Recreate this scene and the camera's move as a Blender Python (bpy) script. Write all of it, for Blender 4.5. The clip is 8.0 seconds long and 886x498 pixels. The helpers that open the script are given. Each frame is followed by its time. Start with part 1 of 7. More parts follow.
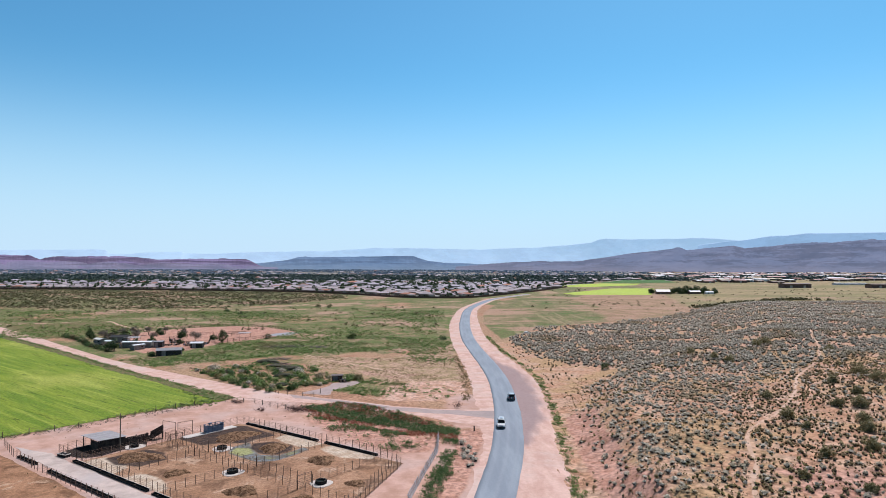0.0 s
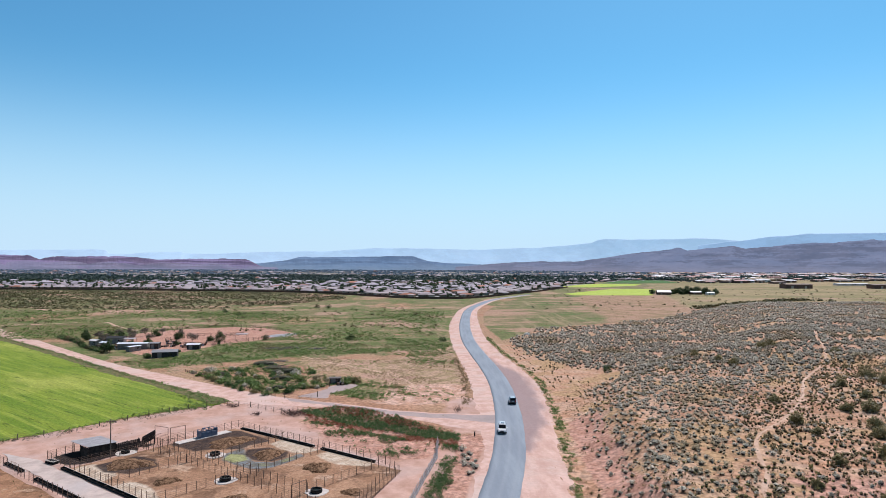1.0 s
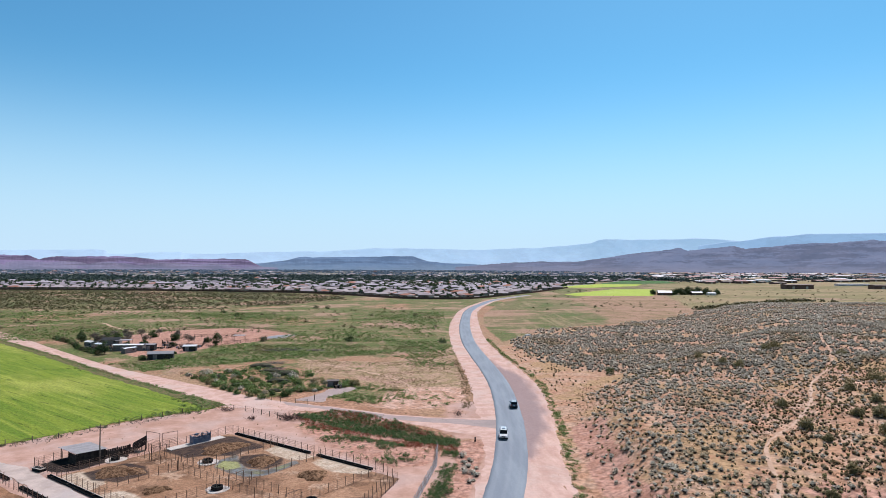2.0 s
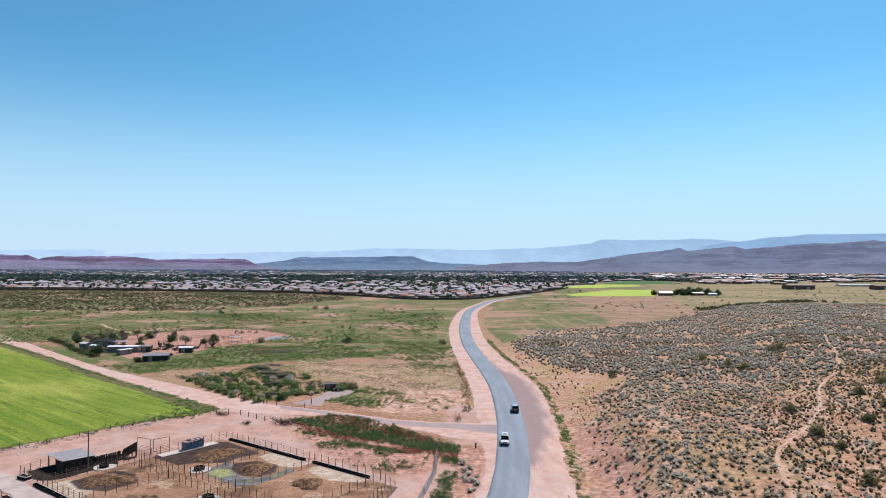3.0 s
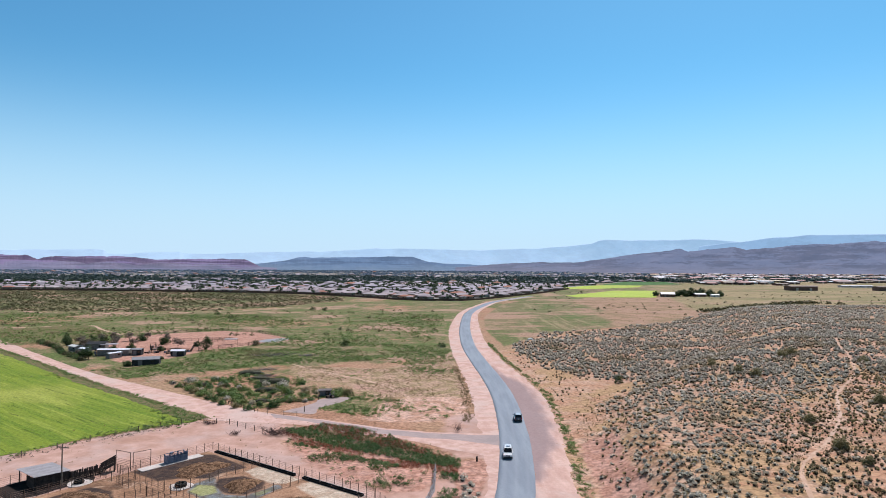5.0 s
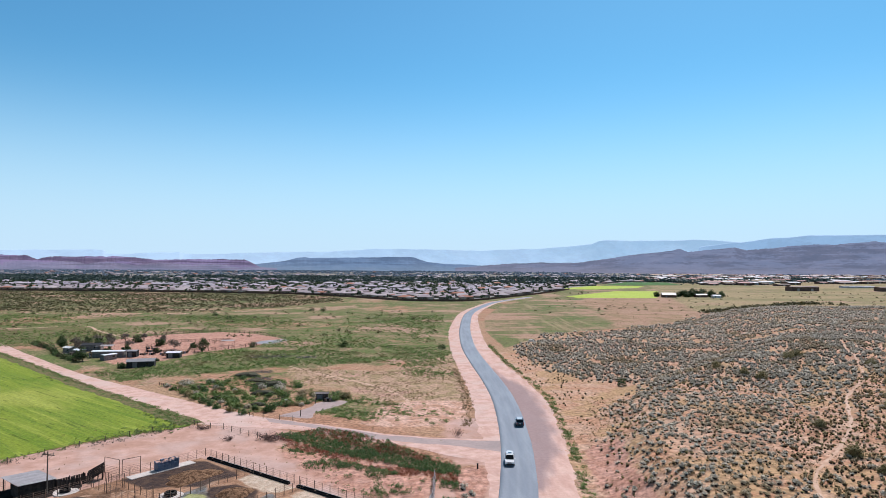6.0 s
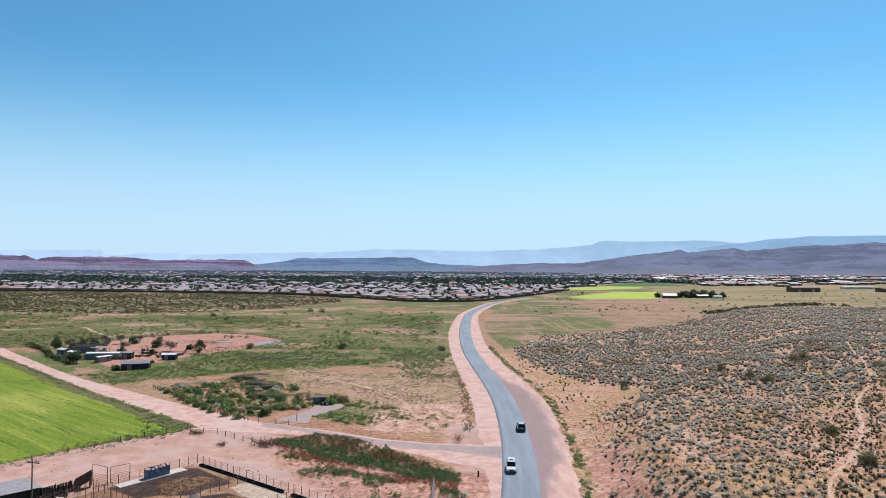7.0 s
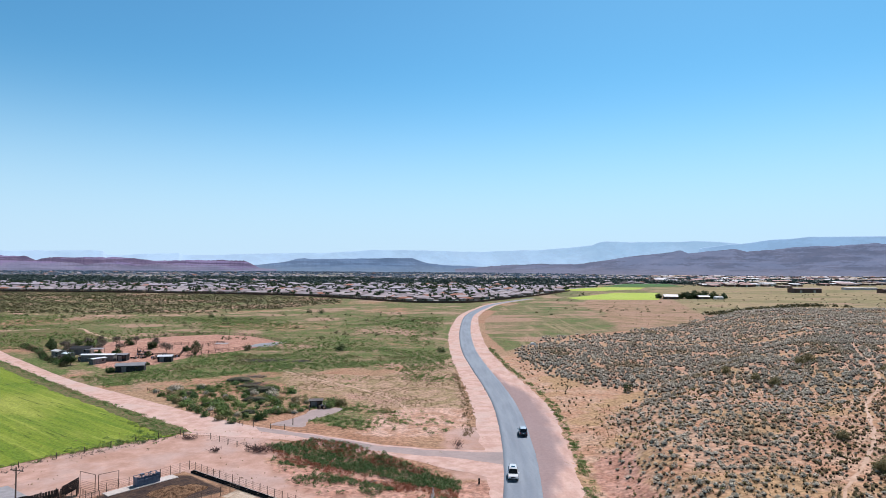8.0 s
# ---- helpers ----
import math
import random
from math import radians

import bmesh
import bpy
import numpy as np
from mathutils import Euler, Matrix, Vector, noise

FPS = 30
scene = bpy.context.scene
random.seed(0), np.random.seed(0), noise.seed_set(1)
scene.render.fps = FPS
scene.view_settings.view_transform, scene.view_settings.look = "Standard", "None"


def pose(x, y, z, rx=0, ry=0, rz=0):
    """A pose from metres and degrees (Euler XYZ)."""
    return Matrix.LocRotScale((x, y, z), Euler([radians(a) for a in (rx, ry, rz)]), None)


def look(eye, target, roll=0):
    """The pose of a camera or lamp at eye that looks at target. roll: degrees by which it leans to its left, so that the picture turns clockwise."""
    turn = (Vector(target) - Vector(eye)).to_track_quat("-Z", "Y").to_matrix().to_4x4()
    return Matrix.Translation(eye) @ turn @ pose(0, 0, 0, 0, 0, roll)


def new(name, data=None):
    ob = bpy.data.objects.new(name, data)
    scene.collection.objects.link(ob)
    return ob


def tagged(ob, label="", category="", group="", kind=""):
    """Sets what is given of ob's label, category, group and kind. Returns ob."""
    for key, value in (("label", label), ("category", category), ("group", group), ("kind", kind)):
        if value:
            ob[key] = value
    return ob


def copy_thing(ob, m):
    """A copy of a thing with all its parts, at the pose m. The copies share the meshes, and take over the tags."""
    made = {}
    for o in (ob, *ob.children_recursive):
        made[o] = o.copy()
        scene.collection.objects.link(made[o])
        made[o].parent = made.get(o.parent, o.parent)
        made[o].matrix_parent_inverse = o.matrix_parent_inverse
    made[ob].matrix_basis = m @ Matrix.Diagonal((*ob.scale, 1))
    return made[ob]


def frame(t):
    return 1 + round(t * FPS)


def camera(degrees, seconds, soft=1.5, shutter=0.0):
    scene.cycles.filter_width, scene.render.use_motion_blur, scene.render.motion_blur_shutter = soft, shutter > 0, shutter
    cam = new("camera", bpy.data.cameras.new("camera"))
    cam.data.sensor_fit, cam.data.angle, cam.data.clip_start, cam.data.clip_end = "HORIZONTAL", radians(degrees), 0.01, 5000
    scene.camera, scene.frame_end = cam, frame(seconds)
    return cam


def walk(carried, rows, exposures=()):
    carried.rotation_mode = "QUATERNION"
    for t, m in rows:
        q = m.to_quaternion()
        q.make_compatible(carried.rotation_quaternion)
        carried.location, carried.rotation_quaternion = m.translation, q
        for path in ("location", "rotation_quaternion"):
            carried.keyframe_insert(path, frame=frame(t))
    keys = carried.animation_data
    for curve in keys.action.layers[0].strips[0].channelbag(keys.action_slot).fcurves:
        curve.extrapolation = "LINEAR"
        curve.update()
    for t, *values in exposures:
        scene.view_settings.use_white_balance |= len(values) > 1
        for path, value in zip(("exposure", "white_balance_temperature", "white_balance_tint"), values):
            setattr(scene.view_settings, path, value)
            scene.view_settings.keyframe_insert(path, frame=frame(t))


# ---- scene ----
cam = camera(70.0, 8.0, 0.8)
PATH = [
    (0, (0.083, 0.470, 37.683), (0.095, 100.470, 40.133), 0.14),
    (0.5, (0.110, 2.247, 37.777), (0.125, 102.247, 40.242), 0.16),
    (1, (0.137, 4.069, 37.873), (0.155, 104.069, 40.351), 0.17),
    (1.5, (0.164, 5.930, 37.971), (0.186, 105.930, 40.458), 0.18),
    (3, (0.245, 11.689, 38.257), (0.277, 111.689, 40.767), 0.22),
    (3.5, (0.272, 13.649, 38.345), (0.307, 113.649, 40.863), 0.24),
    (4, (0.299, 15.619, 38.427), (0.337, 115.619, 40.956), 0.25),
    (4.5, (0.326, 17.594, 38.501), (0.368, 117.594, 41.044), 0.27),
    (6, (0.408, 23.493, 38.665), (0.459, 123.493, 41.276), 0.31),
    (6.5, (0.435, 25.431, 38.695), (0.489, 125.431, 41.341), 0.32),
    (7, (0.462, 27.346, 38.711), (0.520, 127.346, 41.399), 0.33),
    (7.5, (0.489, 29.232, 38.710), (0.550, 129.232, 41.449), 0.35),
    (8, (0.516, 31.083, 38.692), (0.580, 131.083, 41.490), 0.36),
]
walk(cam, [(t, look(eye, target, roll)) for t, eye, target, roll in PATH])

# ---- light ----
SUN_AZ, SUN_EL = radians(26), radians(51)      # azimuth from +y towards +x
world = bpy.data.worlds.new("sky")
scene.world = world
world.use_nodes = True
wn = world.node_tree.nodes
sky = wn.new("ShaderNodeTexSky")
sky.sky_type, sky.sun_disc = "NISHITA", False
sky.sun_elevation, sky.sun_rotation = SUN_EL, SUN_AZ
sky.altitude, sky.air_density, sky.dust_density, sky.ozone_density = 800, 1.0, 0.6, 2.5
wl = world.node_tree.links
tint = wn.new("ShaderNodeMix")
tint.data_type, tint.blend_type = "RGBA", "MULTIPLY"
tint.inputs["Factor"].default_value, tint.inputs["B"].default_value = 1.0, (0.50, 1.00, 1.10, 1)
wl.new(sky.outputs["Color"], tint.inputs["A"])
way_up = wn.new("ShaderNodeSeparateXYZ")
wl.new(wn.new("ShaderNodeTexCoord").outputs["Generated"], way_up.inputs["Vector"])
veil = wn.new("ShaderNodeMapRange")                  # pale haze that lies along the whole horizon
veil.interpolation_type = "SMOOTHERSTEP"
veil.inputs["From Min"].default_value, veil.inputs["From Max"].default_value = -0.04, 0.33
veil.inputs["To Min"].default_value, veil.inputs["To Max"].default_value = 1.0, 0.0
wl.new(way_up.outputs["Z"], veil.inputs["Value"])
haze = wn.new("ShaderNodeMix")
haze.data_type = "RGBA"
haze.inputs["B"].default_value = (4.95, 6.75, 8.5, 1)
wl.new(veil.outputs["Result"], haze.inputs["Factor"])
wl.new(tint.outputs["Result"], haze.inputs["A"])
deep = wn.new("ShaderNodeMapRange")                  # sky dimmed towards the zenith, above the view, to cut the fill light
deep.inputs["From Min"].default_value, deep.inputs["From Max"].default_value = 0.39, 0.72
deep.inputs["To Min"].default_value, deep.inputs["To Max"].default_value = 1.0, 0.14
wl.new(way_up.outputs["Z"], deep.inputs["Value"])
dome = wn.new("ShaderNodeVectorMath")
dome.operation = "SCALE"
wl.new(haze.outputs["Result"], dome.inputs[0])
wl.new(deep.outputs["Result"], dome.inputs["Scale"])
wl.new(dome.outputs["Vector"], wn["Background"].inputs["Color"])
wn["Background"].inputs["Strength"].default_value = 0.11
sun = new("sun", bpy.data.lights.new("sun", "SUN"))
sun.data.energy, sun.data.angle, sun.data.color = 5.0, radians(0.53), (0.985, 0.95, 0.99)
sun_way = Vector((math.sin(SUN_AZ) * math.cos(SUN_EL), math.cos(SUN_AZ) * math.cos(SUN_EL), math.sin(SUN_EL)))
sun.matrix_world = look(sun_way * 300, (0, 0, 0))
scene.view_settings.exposure = 0.08


# ---- materials ----
class Nodes:
    """A short way to write a node tree."""

    def __init__(self, name, rough=0.85, metal=0.0):
        self.mat = bpy.data.materials.new(name)
        self.mat.use_nodes = True
        self.t = self.mat.node_tree
        self.b = self.t.nodes["Principled BSDF"]
        self.b.inputs["Roughness"].default_value = rough
        self.b.inputs["Metallic"].default_value = metal
        self.b.inputs["Specular IOR Level"].default_value = 0.3 if rough < 0.75 else 0.06
        self.pos = self.t.nodes.new("ShaderNodeNewGeometry").outputs["Position"]

    def link(self, a, b):
        if isinstance(a, (tuple, list)):
            b.default_value = (*a, 1.0) if len(b.default_value) == 4 and len(a) == 3 else a
        elif isinstance(a, (int, float)):
            b.default_value = a
        else:
            self.t.links.new(a, b)

    def local(self):
        self.pos = self.t.nodes.new("ShaderNodeTexCoord").outputs["Object"]
        return self

    def noise(self, size, detail=4.0, rough=0.55, squash=(1, 1, 1), warp=0.0):
        """Noise whose features are about size metres wide, 0 to 1."""
        m = self.t.nodes.new("ShaderNodeMapping")
        m.inputs["Scale"].default_value = tuple(s / size for s in squash)
        self.link(self.pos, m.inputs["Vector"])
        n = self.t.nodes.new("ShaderNodeTexNoise")
        n.inputs["Scale"].default_value = 1.0
        n.inputs["Detail"].default_value, n.inputs["Roughness"].default_value = detail, rough
        n.inputs["Distortion"].default_value = warp
        self.link(m.outputs["Vector"], n.inputs["Vector"])
        return n.outputs["Fac"]

    def math(self, op, a, b=0.0):
        n = self.t.nodes.new("ShaderNodeMath")
        n.operation = op
        self.link(a, n.inputs[0])
        self.link(b, n.inputs[1])
        return n.outputs[0]

    def step(self, v, lo, hi):
        n = self.t.nodes.new("ShaderNodeMapRange")
        n.interpolation_type = "SMOOTHSTEP"
        self.link(v, n.inputs["Value"])
        n.inputs["From Min"].default_value, n.inputs["From Max"].default_value = lo, hi
        return n.outputs["Result"]

    def mix(self, f, a, b):
        n = self.t.nodes.new("ShaderNodeMix")
        n.data_type = "RGBA"
        self.link(f, n.inputs["Factor"])
        self.link(a, n.inputs["A"])
        self.link(b, n.inputs["B"])
        return n.outputs["Result"]

    def scale(self, c, f):
        n = self.t.nodes.new("ShaderNodeVectorMath")
        n.operation = "SCALE"
        self.link(c, n.inputs[0])
        self.link(f, n.inputs["Scale"])
        return n.outputs["Vector"]

    def attr(self, name):
        n = self.t.nodes.new("ShaderNodeAttribute")
        n.attribute_name = name
        return n.outputs["Fac"]

    def random(self, island=False):
        if island:
            return self.t.nodes.new("ShaderNodeNewGeometry").outputs["Random Per Island"]
        return self.t.nodes.new("ShaderNodeObjectInfo").outputs["Random"]

    def bump(self, v, height):
        n = self.t.nodes.new("ShaderNodeBump")
        n.inputs["Distance"].default_value = height
        n.inputs["Strength"].default_value = 1.0
        self.link(v, n.inputs["Height"])
        self.link(n.outputs["Normal"], self.b.inputs["Normal"])
        return self

    def done(self, c):
        self.link(c, self.b.inputs["Base Color"])
        return self.mat


def plain(name, a, b, size=0.5, rough=0.8, metal=0.0, bump=0.0, vary=0.0, squash=(1, 1, 1)):
    """Two tones of one surface, mottled at two scales; vary: how far pieces differ."""
    n = Nodes(name, rough, metal).local()
    f = n.math("ADD", n.math("MULTIPLY", n.noise(size, 5, 0.6, squash), 0.65), n.math("MULTIPLY", n.noise(size * 0.17, 3, 0.6, squash), 0.35))
    c = n.mix(n.step(f, 0.34, 0.66), a, b)
    if vary:
        c = n.scale(c, n.math("ADD", n.math("MULTIPLY", n.random(), 2 * vary), 1 - vary))
    if bump:
        n.bump(f, bump)
    return n.done(c)


def leafy(name, a, b, dry=None, rough=0.7, thinness=0.22):
    """Foliage: every plant has a tone of its own, and every leaf a little more."""
    n = Nodes(name, rough)
    c = n.mix(n.attr("tone"), a, b)
    if dry:
        c = n.mix(n.step(n.noise(22.0, 3), 0.52, 0.68), c, dry)
    c = n.scale(c, n.math("ADD", n.math("MULTIPLY", n.random(True), 0.36), 0.82))
    # dark stem tone, with the shade under the bush painted into it
    c = n.mix(n.attr("shade_wood"), c, (0.082, 0.064, 0.052))
    n.b.inputs["Specular IOR Level"].default_value = 0.15
    thin = n.t.nodes.new("ShaderNodeBsdfTranslucent")
    n.link(c, thin.inputs["Color"])
    both = n.t.nodes.new("ShaderNodeMixShader")
    both.inputs["Fac"].default_value = thinness
    n.link(n.b.outputs["BSDF"], both.inputs[1])
    n.link(thin.outputs["BSDF"], both.inputs[2])
    n.link(both.outputs["Shader"], n.t.nodes["Material Output"].inputs["Surface"])
    return n.done(c)


# ---- the lie of the land ----
def smooth(v):
    v = np.clip(v, 0.0, 1.0)
    return v * v * (3 - 2 * v)


def wave(x, y, size, seed=0.0):
    """Soft irregular waves, about -1 to 1."""
    x, y = np.asarray(x) / size + seed, np.asarray(y) / size - seed * 1.7
    return (np.sin(x + 1.3 * np.sin(0.7 * y + 0.4)) + np.sin(1.31 * y + 1.1 * np.sin(0.83 * x + 2.1)) + np.sin(0.73 * (x + y) + 1.7 * np.sin(0.41 * (x - y)))) / 3


EDGE_Y = (-600, 60, 110, 150, 190, 235, 270, 330, 480, 640, 900)
EDGE_X = (30, 28, 28, 31, 40, 63, 95, 135, 185, 260, 420)


def hill(x, y):
    """0 on the flat, 1 on the brushy hill east of the road."""
    xe = np.interp(y, EDGE_Y, EDGE_X) + 2.0 * wave(x, y, 6.0)
    return smooth((x - xe) / np.interp(y, (100, 200, 400), (9, 18, 60))) * smooth((640 - y) / 140)


def ditch_axes(x, y):
    """Places along and across the shallow ditch."""
    return (x + 15) * 0.84 - (y - 153.5) * 0.54, (x + 15) * 0.54 + (y - 153.5) * 0.84


def rise(x, y):
    """Height of the ground in metres."""
    x, y = np.asarray(x, float), np.asarray(y, float)
    h = hill(x, y)
    z = h * (4.6 + 0.9 * wave(x, y, 17) + 0.35 * wave(x, y, 5, 3) + 3.0 * smooth((x - 60) / 120))
    lip = np.exp(-((x - np.interp(y, EDGE_Y, EDGE_X) + 4) / 2.5) ** 2) * smooth((190 - y) / 40)
    a, c = ditch_axes(x, y)
    ditch = -1.1 * np.exp(-(a / 19) ** 4 - (c / 6.0) ** 4)
    return z - 0.5 * lip + ditch


def bend(pts, step=3.0):
    """A smooth line through points, sampled every step metres: array of x, y."""
    p = np.array(pts, float)
    p = np.vstack([2 * p[0] - p[1], p, 2 * p[-1] - p[-2]])
    out = []
    for i in range(1, len(p) - 2):
        n = max(2, int(np.hypot(*(p[i + 1] - p[i])) / step))
        for t in np.arange(n) / n:
            out.append(0.5 * (2 * p[i] + (p[i + 1] - p[i - 1]) * t + (2 * p[i - 1] - 5 * p[i] + 4 * p[i + 1] - p[i + 2]) * t ** 2
                              + (3 * p[i] - p[i - 1] - 3 * p[i + 1] + p[i + 2]) * t ** 3))
    out.append(p[-2])
    return np.array(out)


def from_line(x, y, pts):
    """Distance of each place to a line of points."""
    p = np.array(pts, float)
    best = np.full(np.shape(x), 1e9)
    for a, b in zip(p[:-1], p[1:]):
        d = b - a
        t = np.clip(((x - a[0]) * d[0] + (y - a[1]) * d[1]) / (d @ d), 0, 1)
        best = np.minimum(best, np.hypot(x - a[0] - t * d[0], y - a[1] - t * d[1]))
    return best


def inside(x, y, pts):
    """Signed distance to a closed outline: positive inside."""
    p = np.array(list(pts) + [pts[0]], float)
    odd = np.zeros(np.shape(x), bool)
    for a, b in zip(p[:-1], p[1:]):
        if a[1] != b[1]:
            odd ^= ((a[1] > y) != (b[1] > y)) & (x < (b[0] - a[0]) * (y - a[1]) / (b[1] - a[1]) + a[0])
    d = from_line(x, y, p)
    return np.where(odd, d, -d)


def big_mesh(name, verts, faces, material, smooth_faces=False, **attrs):
    """A mesh from number arrays (all faces with as many corners), with attributes per vertex."""
    verts, faces = np.asarray(verts, np.float32), np.asarray(faces, np.int32)
    me = bpy.data.meshes.new(name)
    k = faces.shape[1]
    me.vertices.add(len(verts))
    me.vertices.foreach_set("co", verts.ravel())
    me.loops.add(faces.size)
    me.loops.foreach_set("vertex_index", faces.ravel())
    me.polygons.add(len(faces))
    me.polygons.foreach_set("loop_start", np.arange(0, faces.size, k, dtype=np.int32))
    if smooth_faces:
        me.polygons.foreach_set("use_smooth", np.ones(len(faces), bool))
    for key, v in attrs.items():
        me.attributes.new(key, "FLOAT", "POINT").data.foreach_set("value", np.asarray(v, np.float32))
    me.materials.append(material)
    me.update()
    me.validate()
    return me


# lines of the plan
ROAD_C = [(110, 813), (58, 699), (36, 613), (24.4, 550), (18.8, 496), (14.0, 404), (12.9, 328), (15.0, 276), (17.2, 239), (18.2, 211),
          (17.9, 188.6), (17.1, 170.7), (16.1, 156), (13.7, 133), (10.9, 116), (9.2, 107), (5.5, 85), (3.5, 60), (3, 20), (3, -120), (3, -900)]
FARM_N = [(-600, 690), (-255, 370), (-176, 294), (-125, 245.5), (-92.7, 220), (-61.6, 196), (-45.4, 185.3), (-28, 177.5), (-12, 169.5), (2.6, 166), (13, 166)]
FARM_S = [(-560, 620), (-226, 328), (-163, 272), (-116.5, 229), (-84, 200.5), (-62, 179.5), (-46, 175), (-33, 172.5), (-20.4, 165.8), (-11.5, 162), (-2.9, 157), (3, 152.4), (14, 146)]
CROP = [(-226, 327.5), (-163, 271.5), (-116.5, 228), (-84, 199.5), (-60.5, 178.2), (-67, 170.5), (-76, 162), (-86, 148.5), (-95, 139), (-125, 118), (-175, 90), (-400, 60), (-560, 618)]
PALE = [(-20, 184), (-14, 200), (-2, 208), (6.5, 214), (7, 200), (6, 176), (-8, 174), (-20, 180)]
DRYLOT = [(-48, 232), (-58, 262), (-20, 256), (4, 300), (5.5, 262), (7.5, 230), (7.5, 205), (-4, 206), (-20, 203), (-30, 222)]
SAGE = [(33, 318), (61, 379), (116, 418), (155, 452), (206, 519), (261, 608), (346, 662), (424, 618), (470, 560), (420, 420), (250, 240), (150, 225), (67, 231), (46, 241), (40, 280), (32, 302)]
COMPOUND = [(-158, 312), (-166, 345), (-160, 361), (-145, 376), (-126, 386), (-104, 378), (-80, 353), (-87, 328), (-96, 312), (-105, 301), (-109, 284), (-114, 272), (-126, 268), (-134, 276), (-150, 296)]

STRIP = [(-126, 249), (-112, 258), (-100, 276), (-84, 300), (-62, 318), (-36, 306), (-26, 276), (-60, 264), (-84, 247), (-104, 231)]
BRUSH = [(-900, 600), (-430, 552), (-370, 536), (-264, 516), (-184, 545), (-146, 592), (-105, 690), (-118, 780), (-217, 848), (-475, 900), (-700, 915), (-1000, 930)]
YARD = [(-41.5, 186), (-35.5, 196), (-34.5, 201.5), (-28.5, 205), (-26, 203), (-29, 196.5), (-32.5, 190.5), (-33, 184)]
EASTLOT = [(-36, 198), (-30, 216), (-14, 204), (-6, 190), (-12, 179), (-26, 183), (-36, 189)]

FRONT = [(-1400, 960), (-642, 925), (-475, 918), (-217, 864), (-114, 792), (-44, 722), (0, 712), (34, 724), (83, 806), (150, 935), (210, 1075), (294, 1200), (330, 1420), (420, 1440), (700, 1560), (1500, 1900)]

BARE = ((97.5, 241, 5, 6), (131, 272, 7, 6), (139, 262, 6, 5), (178, 268, 22, 5), (205, 300, 14, 6), (122, 318, 14, 5), (168, 345, 20, 6), (41, 138, 3.2, 3), (89, 219, 5, 4))


def bare_spots(x, y):
    """1 on the pale bare spots of the hill."""
    return np.max([np.exp(-(((x - a) / w) ** 2 + ((y - b) / d) ** 2) ** 2) for a, b, w, d in BARE], axis=0)


